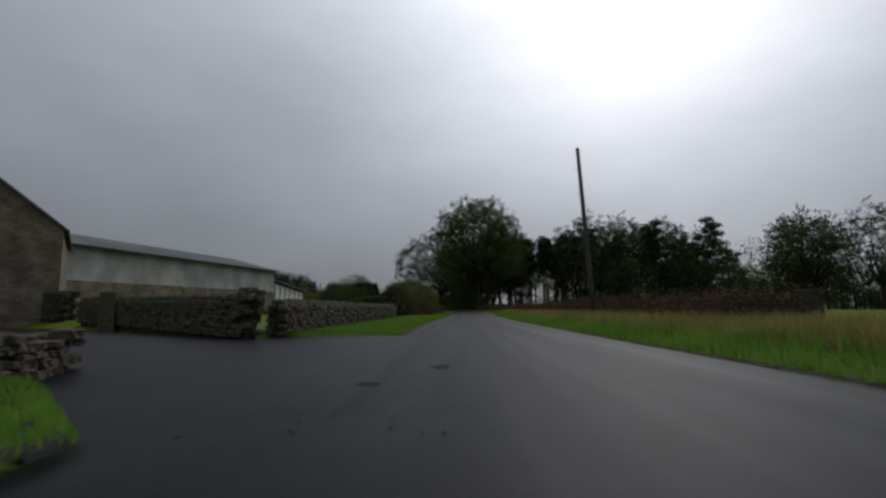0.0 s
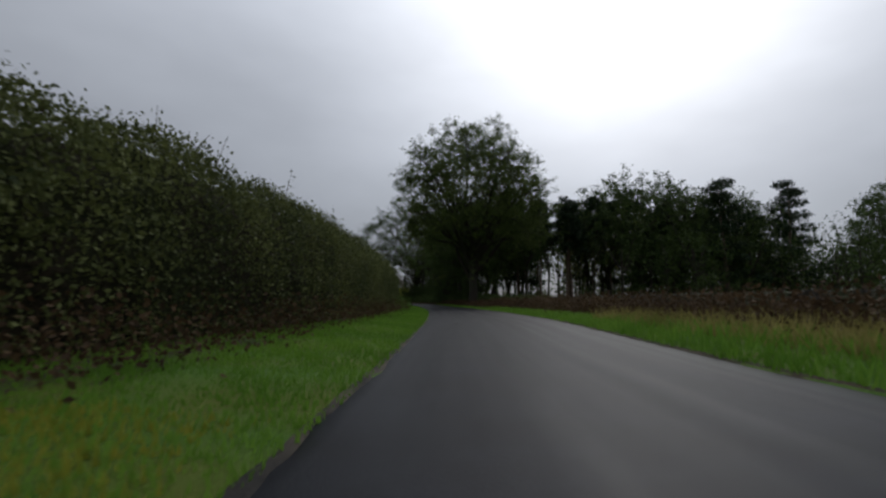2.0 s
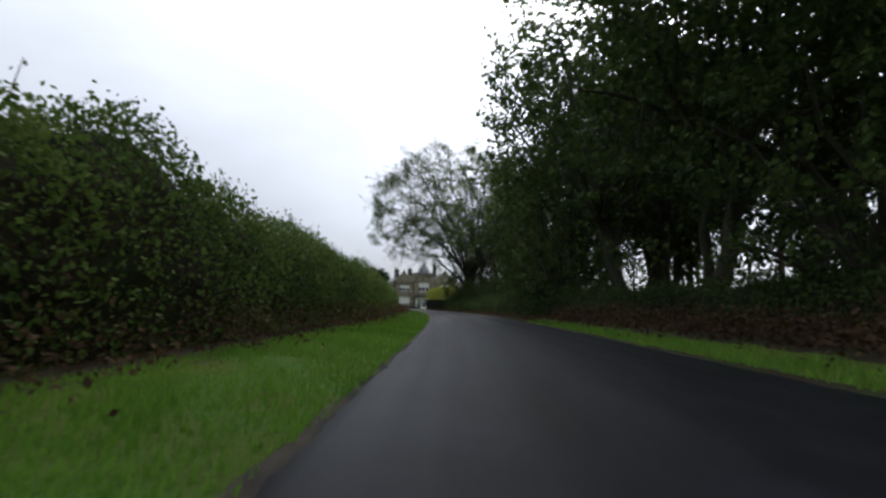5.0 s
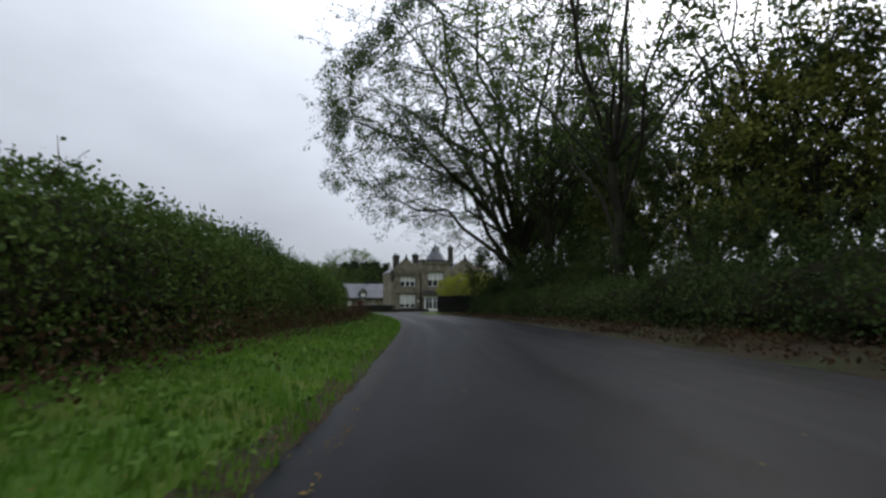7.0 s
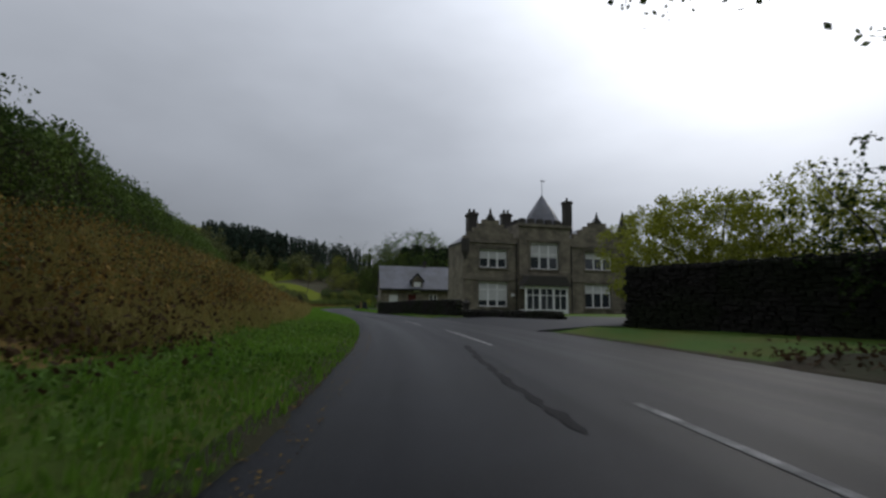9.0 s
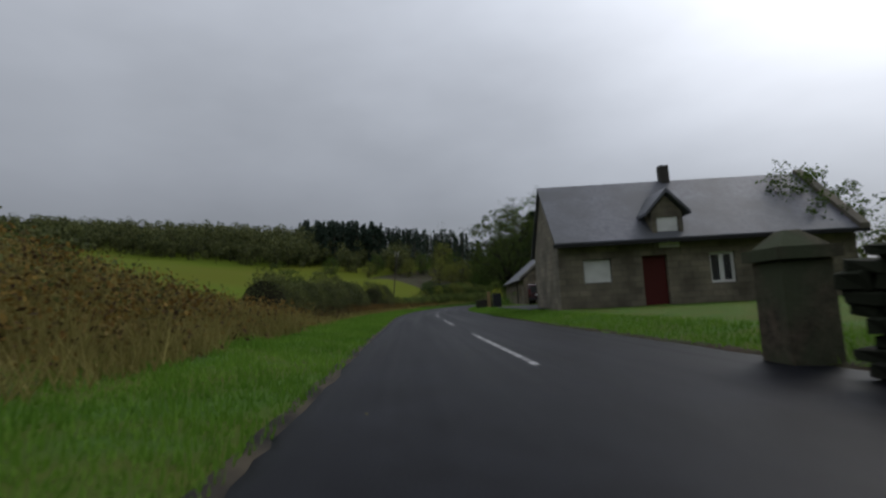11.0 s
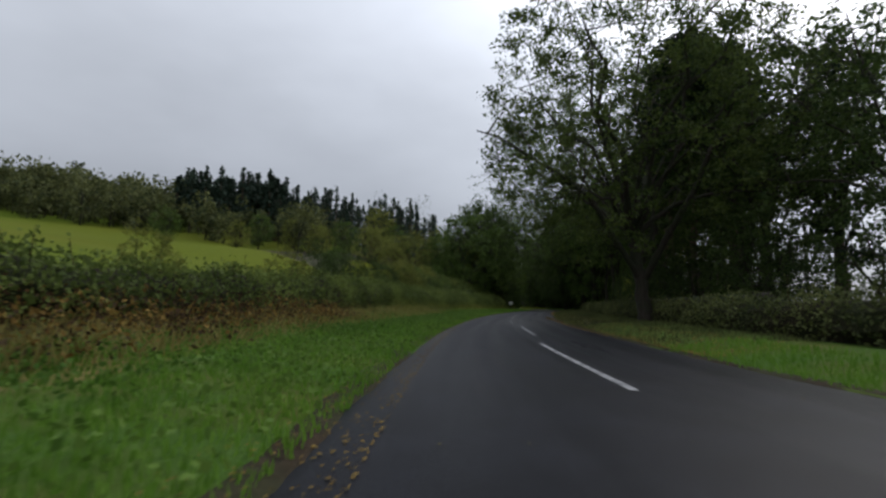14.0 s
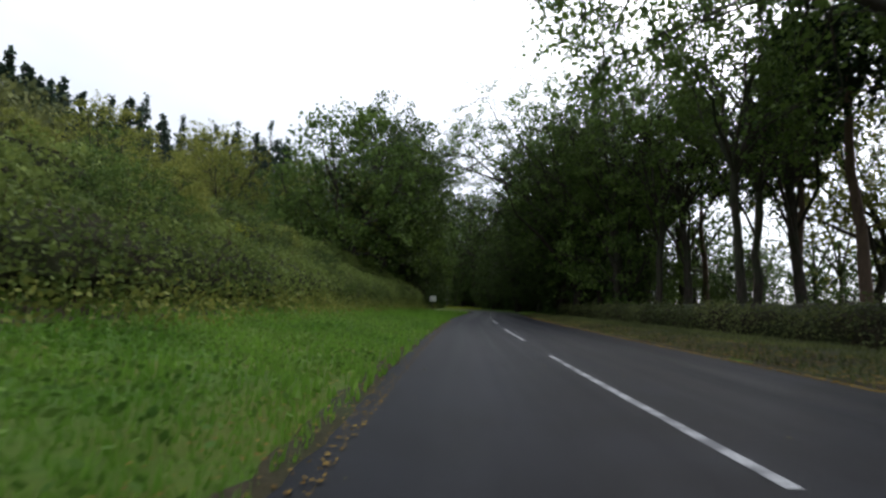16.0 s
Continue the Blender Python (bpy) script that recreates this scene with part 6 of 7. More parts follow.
# ---- piers, posts, poles ----
px, py = at(16.0, 11.6)
pier("wall_end_pier", px, py, 0.1, 0.55, 1.15, "rough stone pier at the wall's end", mat="dark_stone", cap=False)
pier("gate_pier", -16.2, 229.0, 0.1, 0.38, 0.8, "squared stone gate pier before the house", 30, "sooty")
pier("gate_pier", -6.3, 231.0, 0.15, 0.52, 2.4, "tall dark stone gate pier by the drive", 30, "sooty")
pier("gate_pier", 0.2, 211.2, 0.1, 0.6, 1.9, "dark stone pier at the garden wall's end", 20, "sooty")
pier("gate_pier", -29.0, 242.4, 0.1, 0.5, 0.9, "reddish stone pier beside the cottage", 30, "stone")
lx, ly = at(18.8, -13.0)
pier("lane_gate_pier", lx, ly, 0.0, 0.6, 1.5, "rough pale stone pier at the farmyard gate", 10, "stone", cap=False)
pole("telegraph_pole", (26.2, 31.8, 0.0), (25.9, 32.9, 10.4), 0.15, "dark creosoted telegraph pole leaning over the verge")
pole("telegraph_pole", (-70.9, 290.0, 0.8), (-70.15, 290.4, 8.05), 0.085, "dark telegraph pole with small crossarms", arms=2)
gx, gy = at(44.6, -8.6)
field_gate("field_gate", pose(gx, gy, 0.12, 0, 0, 4), 3.2, "grey wooden field gate beside the hedge")
gx, gy = at(13.0, 12.2)
field_gate("field_gate", pose(gx, gy, 0.1, 0, 0, -48), 3.4, "pale metal-barred field gate by the wall pier")
gx, gy = at(290.3, -6.8)
field_gate("field_gate", pose(gx, gy, height(gx, gy), 0, 0, heading(293) + 90), 2.9, "weathered five-barred field gate in the hedge gap")
fence("wire_fence", [at(38.2, -5.0), at(42.0, -7.6), at(44.4, -8.6)], "weathered post and rail fence")
fence("field_fence", [at(46, -14), at(70, -16), at(96, -18)], "grey post and wire field fence")
tp = at(279.1, 5.15)
pb = thing("timber_post", pose(*tp, 0.1, 0, 0, heading(279)), "tall tan square timber gate post", "post")
Build().box(-0.11, 0.11, -0.11, 0.11, -0.3, 1.25).put("shaft", M["post"], pb, bevel=0.012)
bx, by = at(279.0, 5.75)
wheelie_bin(pose(bx, by, 0.16, 0, 0, heading(279)))
vehicle("parked_car", pose(-44.0, 275.2, 0.2, 0, 0, 15), "car_red", 4.2, 1.75, 1.62, 0.9, "dark maroon estate car parked beside the outbuilding", "car")
vehicle("parked_van", pose(-38.8, 281.5, 0.2, 0, 0, 75), "car_white", 4.8, 1.9, 1.95, 0.8, "white van parked in the yard", "van")

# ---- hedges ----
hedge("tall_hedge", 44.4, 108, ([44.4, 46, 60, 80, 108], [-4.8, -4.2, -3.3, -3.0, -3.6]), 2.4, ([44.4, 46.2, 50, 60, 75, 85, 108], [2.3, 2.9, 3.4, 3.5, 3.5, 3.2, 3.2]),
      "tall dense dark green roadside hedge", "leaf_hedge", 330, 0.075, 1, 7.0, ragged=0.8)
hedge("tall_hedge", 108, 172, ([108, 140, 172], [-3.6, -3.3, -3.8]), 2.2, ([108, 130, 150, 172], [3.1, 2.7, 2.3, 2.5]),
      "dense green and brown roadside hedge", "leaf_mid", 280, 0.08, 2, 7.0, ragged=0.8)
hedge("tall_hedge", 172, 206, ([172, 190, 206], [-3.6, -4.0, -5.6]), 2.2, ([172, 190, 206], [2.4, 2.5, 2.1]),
      "dense green roadside hedge", "leaf_mid", 280, 0.08, 3, 6.0, core="inner_shade")
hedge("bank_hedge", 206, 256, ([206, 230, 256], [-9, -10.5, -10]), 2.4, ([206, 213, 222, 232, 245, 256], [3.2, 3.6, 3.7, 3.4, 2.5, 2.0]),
      "dark green hedge on top of the bank", "leaf_mid", 130, 0.12, 4, core="inner_shade", ragged=1.2)
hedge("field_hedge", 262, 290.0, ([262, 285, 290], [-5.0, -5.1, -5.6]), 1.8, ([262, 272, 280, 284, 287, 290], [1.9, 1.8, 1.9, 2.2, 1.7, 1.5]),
      "overgrown olive-green field hedge", "leaf_hedge", 210, 0.085, 5, core="inner_shade", ragged=1.1)
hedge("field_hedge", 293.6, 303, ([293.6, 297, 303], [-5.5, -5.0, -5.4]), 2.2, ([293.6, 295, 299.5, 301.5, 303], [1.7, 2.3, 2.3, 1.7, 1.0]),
      "tall bushy end of the olive-green hedge beside the gate", "leaf_hedge", 230, 0.085, 15, core="inner_shade", ragged=1.1)
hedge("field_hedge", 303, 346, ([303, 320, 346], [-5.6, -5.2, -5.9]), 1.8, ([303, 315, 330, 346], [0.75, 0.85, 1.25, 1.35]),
      "low brown and green field hedge", "leaf_bush", 170, 0.095, 6, core="inner_shade", ragged=1.2)
hedge("garden_hedge", 283, 326, ([283, 294, 303, 326], [5.3, 5.4, 5.9, 7.0]), 1.1, ([283, 290, 303, 312, 326], [0.65, 0.8, 0.8, 0.9, 0.8]), "clipped dark garden hedge behind the verge", "leaf_hedge", 170, 0.08, 7, 0.5, core="inner_shade", ragged=0.4)
hedge("wood_edge_bushes", 338, 402, ([338, 350, 370, 402], [-5.6, -5.2, -5.2, -5.0]), 3.0, ([338, 350, 370, 402], [0.9, 1.3, 1.5, 1.6]), "low leafy bushes and brambles at the wood's foot", "leaf_bush", 130, 0.11, 8, core="inner_shade", ragged=1.2)
hedge("thicket", 350, 402, ([350, 370, 402], [-9.4, -9.0, -7.6]), 5.0, ([350, 356, 375, 402], [1.5, 2.2, 2.6, 2.8]), "tall green thicket on the wooded bank", "leaf_bush", 95, 0.15, 18, core="inner_shade", ragged=1.3)
hedge("thicket", 402, 446, ([402, 420, 446], [-4.6, -4.4, -4.4]), 4.0, ([402, 406, 446], [2.6, 4.6, 5.2]), "dark thicket beside the bend", "leaf_dark", 60, 0.2, 21, core="inner_shade", ragged=1.3)
hedge("thicket", 404, 446, ([404, 446], [7.6, 7.2]), 4.0, ([404, 410, 446], [2.6, 4.6, 5.4]), "dark thicket beside the bend", "leaf_dark", 60, 0.2, 22, core="inner_shade", ragged=1.3)
hedge("wall_brambles", 326, 404, ([326, 340, 356, 378, 404], [7.3, 8.0, 8.5, 8.7, 8.3]), 0.7, ([326, 340, 370, 404], [0.75, 0.85, 0.8, 0.9]), "dark brambles trailing over the wall's foot", "leaf_hedge", 150, 0.09, 23, 1.0, core="inner_shade", ragged=1.2)
# dark leaf colour on this bank carries the shade of the canopy above
hedge("bramble_bank", 90, 200, ([90, 120, 140, 160, 186, 200], [8.6, 7.6, 6.3, 6.2, 6.6, 7.2]), 2.6, ([90, 110, 140, 180, 200], [0.9, 1.3, 1.6, 1.6, 1.2]), "brambles and undergrowth, leaves darkened for the canopy's shade", "leaf_dark", 150, 0.10, 9, core="inner_shade", ragged=1.4)

# ---- trees ----
BEECH = broadleaf(11, 26.5, 11.0, 0.24, 26, 32000, 0.215, 0.62, 0.56, 0.43, low=-0.5, second=9, fill=1400, per=60, pad=0.032, inner=0.4, reach=0.6, lumpy=0.13)
OPEN_TREE = broadleaf(12, 27, 14.0, 0.17, 22, 46000, 0.165, 0.56, 0.60, 0.40, bare=0.12, low=-0.6, twigs=7, second=11, fill=560, per=130, pad=0.035, inner=0.84, off=(-3.5, -1.0))
SYCAMORE = broadleaf(13, 20, 6.6, 0.25, 12, 3600, 0.30, 0.36, 0.58, 0.42, bare=0.1, low=-0.6, twigs=4, fill=260, per=34, pad=0.045, inner=0.4)
SLIM = broadleaf(14, 18, 3.8, 0.38, 9, 2600, 0.22, 0.20, 0.68, 0.32, bare=0.2, low=-0.6, twigs=3, second=5, fill=34, per=50, pad=0.045)
TALL_OPEN = broadleaf(19, 21, 7.5, 0.34, 13, 8000, 0.18, 0.26, 0.68, 0.34, bare=0.2, low=-0.5, twigs=5, second=8, fill=40, per=70, pad=0.036, inner=0.7)
ROUND = broadleaf(15, 12, 5.2, 0.16, 10, 2000, 0.24, 0.26, 0.52, 0.48, low=-0.9, twigs=3, second=5, fill=150, per=40, pad=0.065, inner=0.55)
SMALL = broadleaf(16, 5.0, 2.6, 0.14, 8, 1200, 0.12, 0.10, 0.52, 0.48, low=-0.9, twigs=3, second=5, fill=80, per=36, pad=0.08, inner=0.5)
PINE = pine(17, 20, 3.4, 0.52, 5200, 0.36, 0.24)
SPRUCE = pine(18, 19, 4.2, 0.15, 8500, 0.34, 0.26)

big = plant("beech_tree", BEECH, M["bark"], M["leaf_beech"], on_ground(112.5, 7.3), "huge domed beech tree at the wood's corner", "tree", "trees beside the road")
open1 = plant("ash_tree", OPEN_TREE, M["bark"], M["leaf_dark"], on_ground(198.5, 12.3), "spreading half-bare tree reaching over the road", "tree", "trees beside the road")
tall = plant("ash_tree", TALL_OPEN, M["bark"], M["leaf_mid"], on_ground(379, 17.5, 0, 60), "tall open-crowned tree behind the wall", "tree", "trees beside the road")
open1.scale = (1.1, 1.1, 1.1)
syc = plant("sycamore_tree", SYCAMORE, M["bark"], M["leaf_dark"], on_ground(128, 13), "dark broadleaved woodland tree", "tree", "woodland trees")
syc2 = plant("sycamore_tree", SYCAMORE, M["bark"], M["leaf_autumn"], on_ground(140, 36, 0, 80), "broadleaved tree with thinning yellow-green leaves", "tree", "woodland trees")
slim = plant("slender_tree", SLIM, M["bark"], M["leaf_dark"], on_ground(150, 12), "slender thin-leaved woodland tree", "tree", "woodland trees")
slim2 = plant("slender_tree", SLIM, M["bark"], M["leaf_mid"], on_ground(352, 18), "slender green-leaved woodland tree", "tree", "woodland trees")
rnd = plant("round_tree", ROUND, M["bark"], M["leaf_mid"], on_ground(398, -16), "round leafy green tree", "tree", "woodland trees")
rnd2 = plant("round_tree", ROUND, M["bark"], M["leaf_autumn"], on_ground(382, -24, 0, 50), "round tree turning olive and yellow", "tree", "woodland trees")
rnd2.scale = (0.65, 0.65, 0.65)
pin = plant("pine_tree", PINE, M["pine_bark"], M["needle"], on_ground(136, 24), "tall dark pine with a bare trunk", "tree", "woodland trees")
spr = plant("fir_tree", SPRUCE, M["pine_bark"], M["needle"], on_ground(132, 19), "dark bushy fir tree", "tree", "woodland trees")
GOLDEN = broadleaf(26, 5.0, 2.6, 0.14, 9, 2500, 0.10, 0.10, 0.54, 0.46, low=-0.85, twigs=3, second=5, fill=150, per=55, pad=0.075, inner=0.55)
gold = plant("golden_shrub", GOLDEN, M["bark"], M["leaf_yellow"], on_ground(214, 11.2), "bright yellow-green garden tree behind the wall", "tree", "garden trees")
gsm = plant("small_tree", SMALL, M["bark"], M["leaf_dark"], on_ground(208, 12.2, 0, 30), "small dark leafy tree by the garden wall", "tree", "garden trees")

OAK = broadleaf(27, 26, 13.0, 0.2, 20, 34000, 0.21, 0.5, 0.62, 0.38, bare=0.04, low=-0.5, twigs=7, second=10, fill=240, per=80, pad=0.035, inner=0.75, off=(-3.5, -1.0))
oak = plant("ash_tree", OAK, M["bark"], M["leaf_mid"], on_ground(362.5, 14.2), "wide-spreading green tree reaching over the road", "tree", "trees beside the road")
oak.scale = (0.95, 0.95, 0.95)
copies(oak, [(396, 8.8, 0.78, 15)], "")

DOME_TREE = broadleaf(21, 28, 11.8, 0.22, 18, 15000, 0.25, 0.5, 0.57, 0.43, bare=0.25, low=-0.8, second=8, fill=470, per=62, pad=0.034, inner=0.6, reach=0.5, lumpy=0.14)
dome = plant("beech_tree", DOME_TREE, M["bark"], M["leaf_beech"], on_ground(331, 7.4, 0, 70), "broad domed tree at the garden's end", "tree", "trees beside the road")
dome.scale = (0.6, 0.6, 0.6)

bush = plant("hedge_bush", ROUND, M["bark"], M["leaf_hedge"], on_ground(45.2, -5.6, -0.3), "rounded dark bush at the hedge's end", "bush", "hedge bushes")
bush.scale = (0.27, 0.27, 0.285)
copies(bush, [(48.2, -5.2, 0.28, 240)], "")

# the wood that begins at the beech and runs along the right
# big ones from (150, 17) to (171, 34): unseen when passed, added to block sky light
copies(syc, [(126, 8.6, 0.85, 75), (135, 9.5, 1.0, 200), (147, 10.6, 1.05, 300), (138, 45, 1.4, 60), (146, 60, 1.45, 150), (154, 78, 1.5, 240), (160, 96, 1.45, 30), (150, 17, 1.25, 30), (154, 21, 1.3, 150), (158, 23, 1.3, 270), (162, 26, 1.3, 90), (166, 29, 1.3, 200), (171, 34, 1.3, 330), (172, 15, 0.6, 140), (178, 24, 0.85, 310), (182, 17.5, 0.55, 60), (190, 20, 0.8, 240), (204, 22.5, 1.25, 170), (209, 27, 1.25, 290)], "")
copies(syc2, [(177, 16.5, 0.55, 70), (170, 14.5, 0.55, 170), (150, 52, 1.15, 0), (188, 18, 0.6, 200), (156, 88, 1.1, 260)], "")
copies(slim, [(129, 10, 1.0, 30), (133, 12.5, 0.95, 130), (141, 11.5, 1.1, 210), (144, 16, 1.0, 330), (153, 14.5, 1.0, 80), (161, 12, 1.05, 170), (165, 15.5, 1.1, 270), (173, 13.5, 1.0, 40),
              (180, 16, 0.9, 190), (186, 15, 0.95, 100), (124, 18, 0.95, 20), (127, 23, 1.0, 110), (130, 33, 1.05, 250)], "")
copies(pin, [(133, 34, 1.05, 50), (139, 41, 1.1, 150), (142, 55, 1.1, 250), (148, 68, 1.1, 350), (152, 42, 1.0, 100), (158, 30, 1.05, 200), (164, 44, 1.1, 300), (145, 25, 1.0, 20), (128, 22, 0.95, 70), (131, 29, 1.0, 190), (126, 26, 0.9, 310), (135, 30, 1.0, 130), (170, 33, 1.0, 170)], "")
copies(spr, [(141, 74, 1.1, 40), (150, 86, 1.15, 160), (136, 50, 1.0, 280), (158, 106, 1.1, 80), (166, 64, 1.0, 210)], "")
copies(tall, [(177, 9.8, 1.1, 330), (191, 12.0, 1.05, 120), (347, 11.5, 0.95, 250), (335, 14.5, 0.72, 20), (338, 19, 0.76, 220), (388, 10.4, 1.0, 15), (384, 13.8, 0.95, 20), (394, 10.6, 0.9, 90)], "")
copies(syc, [(131, 104, 1.45, 20), (122, 116, 1.45, 120), (114, 126, 1.4, 220), (140, 112, 1.5, 300), (148, 120, 1.5, 60), (108, 140, 1.4, 160)], "")
# understorey that closes the wood's foot
copies(gsm, [(123, 20, 0.7, 200), (127, 30, 0.7, 280), (131, 40, 1.2, 20), (135, 52, 1.2, 100), (140, 64, 1.2, 180), (146, 76, 1.2, 260),
             (152, 90, 1.2, 340), (188, 9.5, 0.95, 70), (191, 11.5, 1.1, 150), (195, 12.5, 1.2, 230), (198, 11, 0.9, 310), (182, 10.5, 0.8, 30), (176, 11.6, 0.8, 110), (166, 10.6, 0.7, 190), (157, 11.5, 0.7, 270)], "")

copies(spr, [(138, 81, 1.45, 130), (140, 46, 1.25, 220), (131, 60, 1.3, 300)], "")
copies(syc, [(142, 68, 1.35, 15), (139, 56, 1.3, 95), (137, 40, 1.25, 275)], "")
yew = plant("yew_tree", ROUND, M["bark"], M["leaf_dark"], on_ground(199, 18.5), "dark dense evergreen tree", "tree", "woodland trees")
# yews at s 141 and 148 are added to keep sky light off the road
copies(yew, [(160, 14.5, 0.6, 300), (163, 17, 0.7, 60), (168, 9.8, 0.36, 200), (162.5, 9.4, 0.3, 20), (178, 10.2, 0.4, 80), (141, 7.4, 0.85, 40), (148, 7.8, 0.75, 160), (334, 12.5, 0.5, 60), (337, 9.6, 0.28, 30), (343, 9.9, 0.28, 130), (349, 10.4, 0.3, 230), (342, 13, 0.4, 150), (323, 11.8, 0.36, 10), (318, 13.5, 0.34, 110), (313.5, 12.5, 0.28, 210), (328, 11.0, 0.4, 310), (121, 9.5, 0.75, 20), (202, 11.0, 0.64, 250), (197.5, 10.6, 0.5, 140), (195, 14.5, 0.55, 70), (191, 11.5, 0.5, 150), (186, 12.0, 0.5, 230), (181, 11.5, 0.42, 310), (204, 15.5, 0.55, 20), (174, 12.5, 0.42, 100), (200, 11.5, 0.45, 60), (400, 11, 0.7, 30), (408, 9.5, 0.75, 120), (415, 8.5, 0.75, 210),
             (421, 8.0, 0.8, 300), (428, 7.5, 0.9, 40), (435, 8, 0.95, 130), (441, 7, 1.0, 80), (390, 12.5, 0.6, 220), (405, -8, 0.6, 310), (415, -7.5, 0.65, 30), (423, -7.5, 0.7, 200)], "")
# past the outbuilding: big trees, then the bright wood of tall trunks
copies(syc, [(337, 13.5, 0.8, 100), (325, 13.8, 0.56, 60), (320, 16.5, 0.5, 160)], "")
copies(spr, [(340, 20.5, 0.85, 100)], "")
copies(gold, [(360, 13, 0.8, 140)], "")
gold2 = plant("golden_shrub", GOLDEN, M["bark"], M["leaf_bush"], on_ground(312.6, 6.5, 0, 40), "upright olive-yellow shrub behind the verge hedge", "bush", "garden trees")
gold2.scale = (0.42, 0.42, 0.66)
copies(slim2, [(366, 16, 1.0, 50), (375, 12.4, 1.0, 290), (379, 15, 1.0, 10),
               (384, 11.8, 1.0, 90), (389, 11, 1.05, 210), (394, 13.5, 1.0, 310), (399, 10.6, 1.05, 130), (405, 10.4, 1.0, 60), (411, 10.8, 1.0, 240), (418, 10, 1.0, 20)], "")
copies(pin, [(337, 11.5, 0.85, 80), (341, 15.5, 0.9, 170), (344, 12.4, 0.85, 260), (347, 17, 0.9, 350), (350, 13.2, 0.85, 60), (352, 19, 0.9, 30), (357, 22, 0.95, 130), (361, 18, 0.9, 230), (365, 24, 0.95, 330), (369, 20, 0.9, 70), (374, 17, 0.95, 190), (378, 25, 0.9, 290), (382, 19, 0.9, 10),
             (387, 22, 0.95, 110), (392, 18, 0.9, 210), (397, 24, 0.95, 310), (403, 17, 0.9, 50), (409, 20, 0.9, 150)], "")
copies(syc2, [(384, 24, 0.8, 30)], "")
copies(gsm, [(338, 10.4, 0.8, 10), (342, 11.8, 0.8, 90), (410, 9, 0.8, 170), (416, 9.6, 0.9, 250), (422, 9, 0.9, 330), (333, 10.0, 0.9, 210)], "")
copies(syc, [(398, -9.5, 0.95, 30), (405, -11, 1.0, 160), (413, -9, 1.05, 280), (421, -10, 1.1, 80), (397, 9.8, 1.05, 200), (409, 9.4, 1.1, 320), (404, 8.5, 0.9, 10), (414, 7.5, 0.9, 100), (422, 6, 0.9, 200), (428, 12, 1.0, 300)], "")
# left of the road: shrubs in the hedge, then the wood
copies(gsm, [(340, -9.0, 0.7, 20), (335, -9.6, 0.6, 110), (270, -7.6, 0.62, 10), (275, -8.4, 0.55, 130), (288, -8.0, 0.5, 250), (344, -12, 0.5, 50), (356, -14, 0.5, 170), (368, -12, 0.5, 290), (207, -9.6, 0.75, 200), (211, -10.6, 0.85, 310), (216, -12.0, 0.8, 30), (224, -13.0, 0.8, 140), (233, -13.5, 0.6, 260)], "")
copies(bush, [(279.0, -7.0, 0.27, 30), (281.8, -7.2, 0.23, 150), (296.8, -7.4, 0.25, 80)], "")
copies(rnd2, [(299.6, -6.8, 0.2, 200), (298.0, -7.0, 0.24, 310), (306.5, -6.0, 0.12, 20), (318, -6.6, 0.15, 120), (326, -7.0, 0.19, 220)], "")
copies(gold, [(296.2, -6.5, 0.5, 70), (352, -11.2, 0.42, 200), (373, -10.2, 0.45, 320)], "")
copies(rnd, [(392, -10, 1.3, 15), (401, -9.8, 1.3, 140), (411, -9.4, 1.35, 260), (389, 11.2, 0.95, 100), (396, 11, 1.00, 200), (392, -14, 0.64, 40), (402, -22, 0.76, 160), (410, -12, 0.90, 280), (418, -8, 0.90, 90), (426, -7, 0.90, 200), (424, -14, 0.80, 310), (396, -36, 0.6, 30), (386, -48, 0.55, 100), (374, -56, 0.5, 220), (408, -30, 0.7, 340)], "")
copies(rnd2, [(390, -24, 0.56, 240), (400, -30, 0.6, 300), (386, -36, 0.5, 120), (394, -46, 0.55, 20), (376, -44, 0.42, 60), (432, -8, 0.90, 30)], "")
copies(syc2, [(408, -34, 0.55, 10), (392, -40, 0.3, 130), (398, -12.5, 0.55, 50), (404, -19, 0.62, 150), (388, -19, 0.5, 220)], "")
copies(syc, [(430, 10, 0.8, 40), (436, -9, 0.9, 150), (440, 12, 0.9, 260)], "")

# separate bushes that break up the wooded bank
rb = random.Random(5)
for i_ in range(40):
    s_, l_ = 346 + i_ * 1.45 + rb.uniform(-1, 1), rb.choice((-7.6, -9.5, -11.5, -14, -17)) + rb.uniform(-0.8, 0.8)
    k_ = rb.uniform(0.8, 1.25)
    pr_, b_ = rb.choice(((rnd, 0.30), (rnd2, 0.32), (gsm, 0.75), (yew, 0.30), (rnd, 0.36), (gold, 0.5) if i_ % 3 == 0 else (rnd2, 0.36)))
    k_ *= b_ * (0.6 if l_ > -9 else 0.8 if l_ > -13 else 0.95)
    c_ = copy_thing(pr_, on_ground(s_, l_, -0.1, rb.uniform(0, 360)))
    c_.scale = (k_ * 1.15, k_ * 1.15, k_)

# bright trees beyond the garden wall, and trees behind the cottages
copies(gold, [(215, 12.0, 1.05, 120), (210.5, 12.6, 0.9, 220), (217.2, 12.2, 1.0, 20), (212.5, 13.6, 1.1, 300)], "")
copies(gsm, [(221, 17, 0.7, 10), (226, 24, 0.9, 130)], "")
for x_, y_, k_, t_ in ((-27, 266, 0.55, 0), (-33, 268, 0.5, 120), (-22, 262, 0.5, 60), (-40, 300, 0.7, 200), (-46, 304, 0.6, 40)):
    c_ = copy_thing(rnd, pose(x_, y_, 0.1, 0, 0, t_))
    c_.scale = (k_, k_, k_)
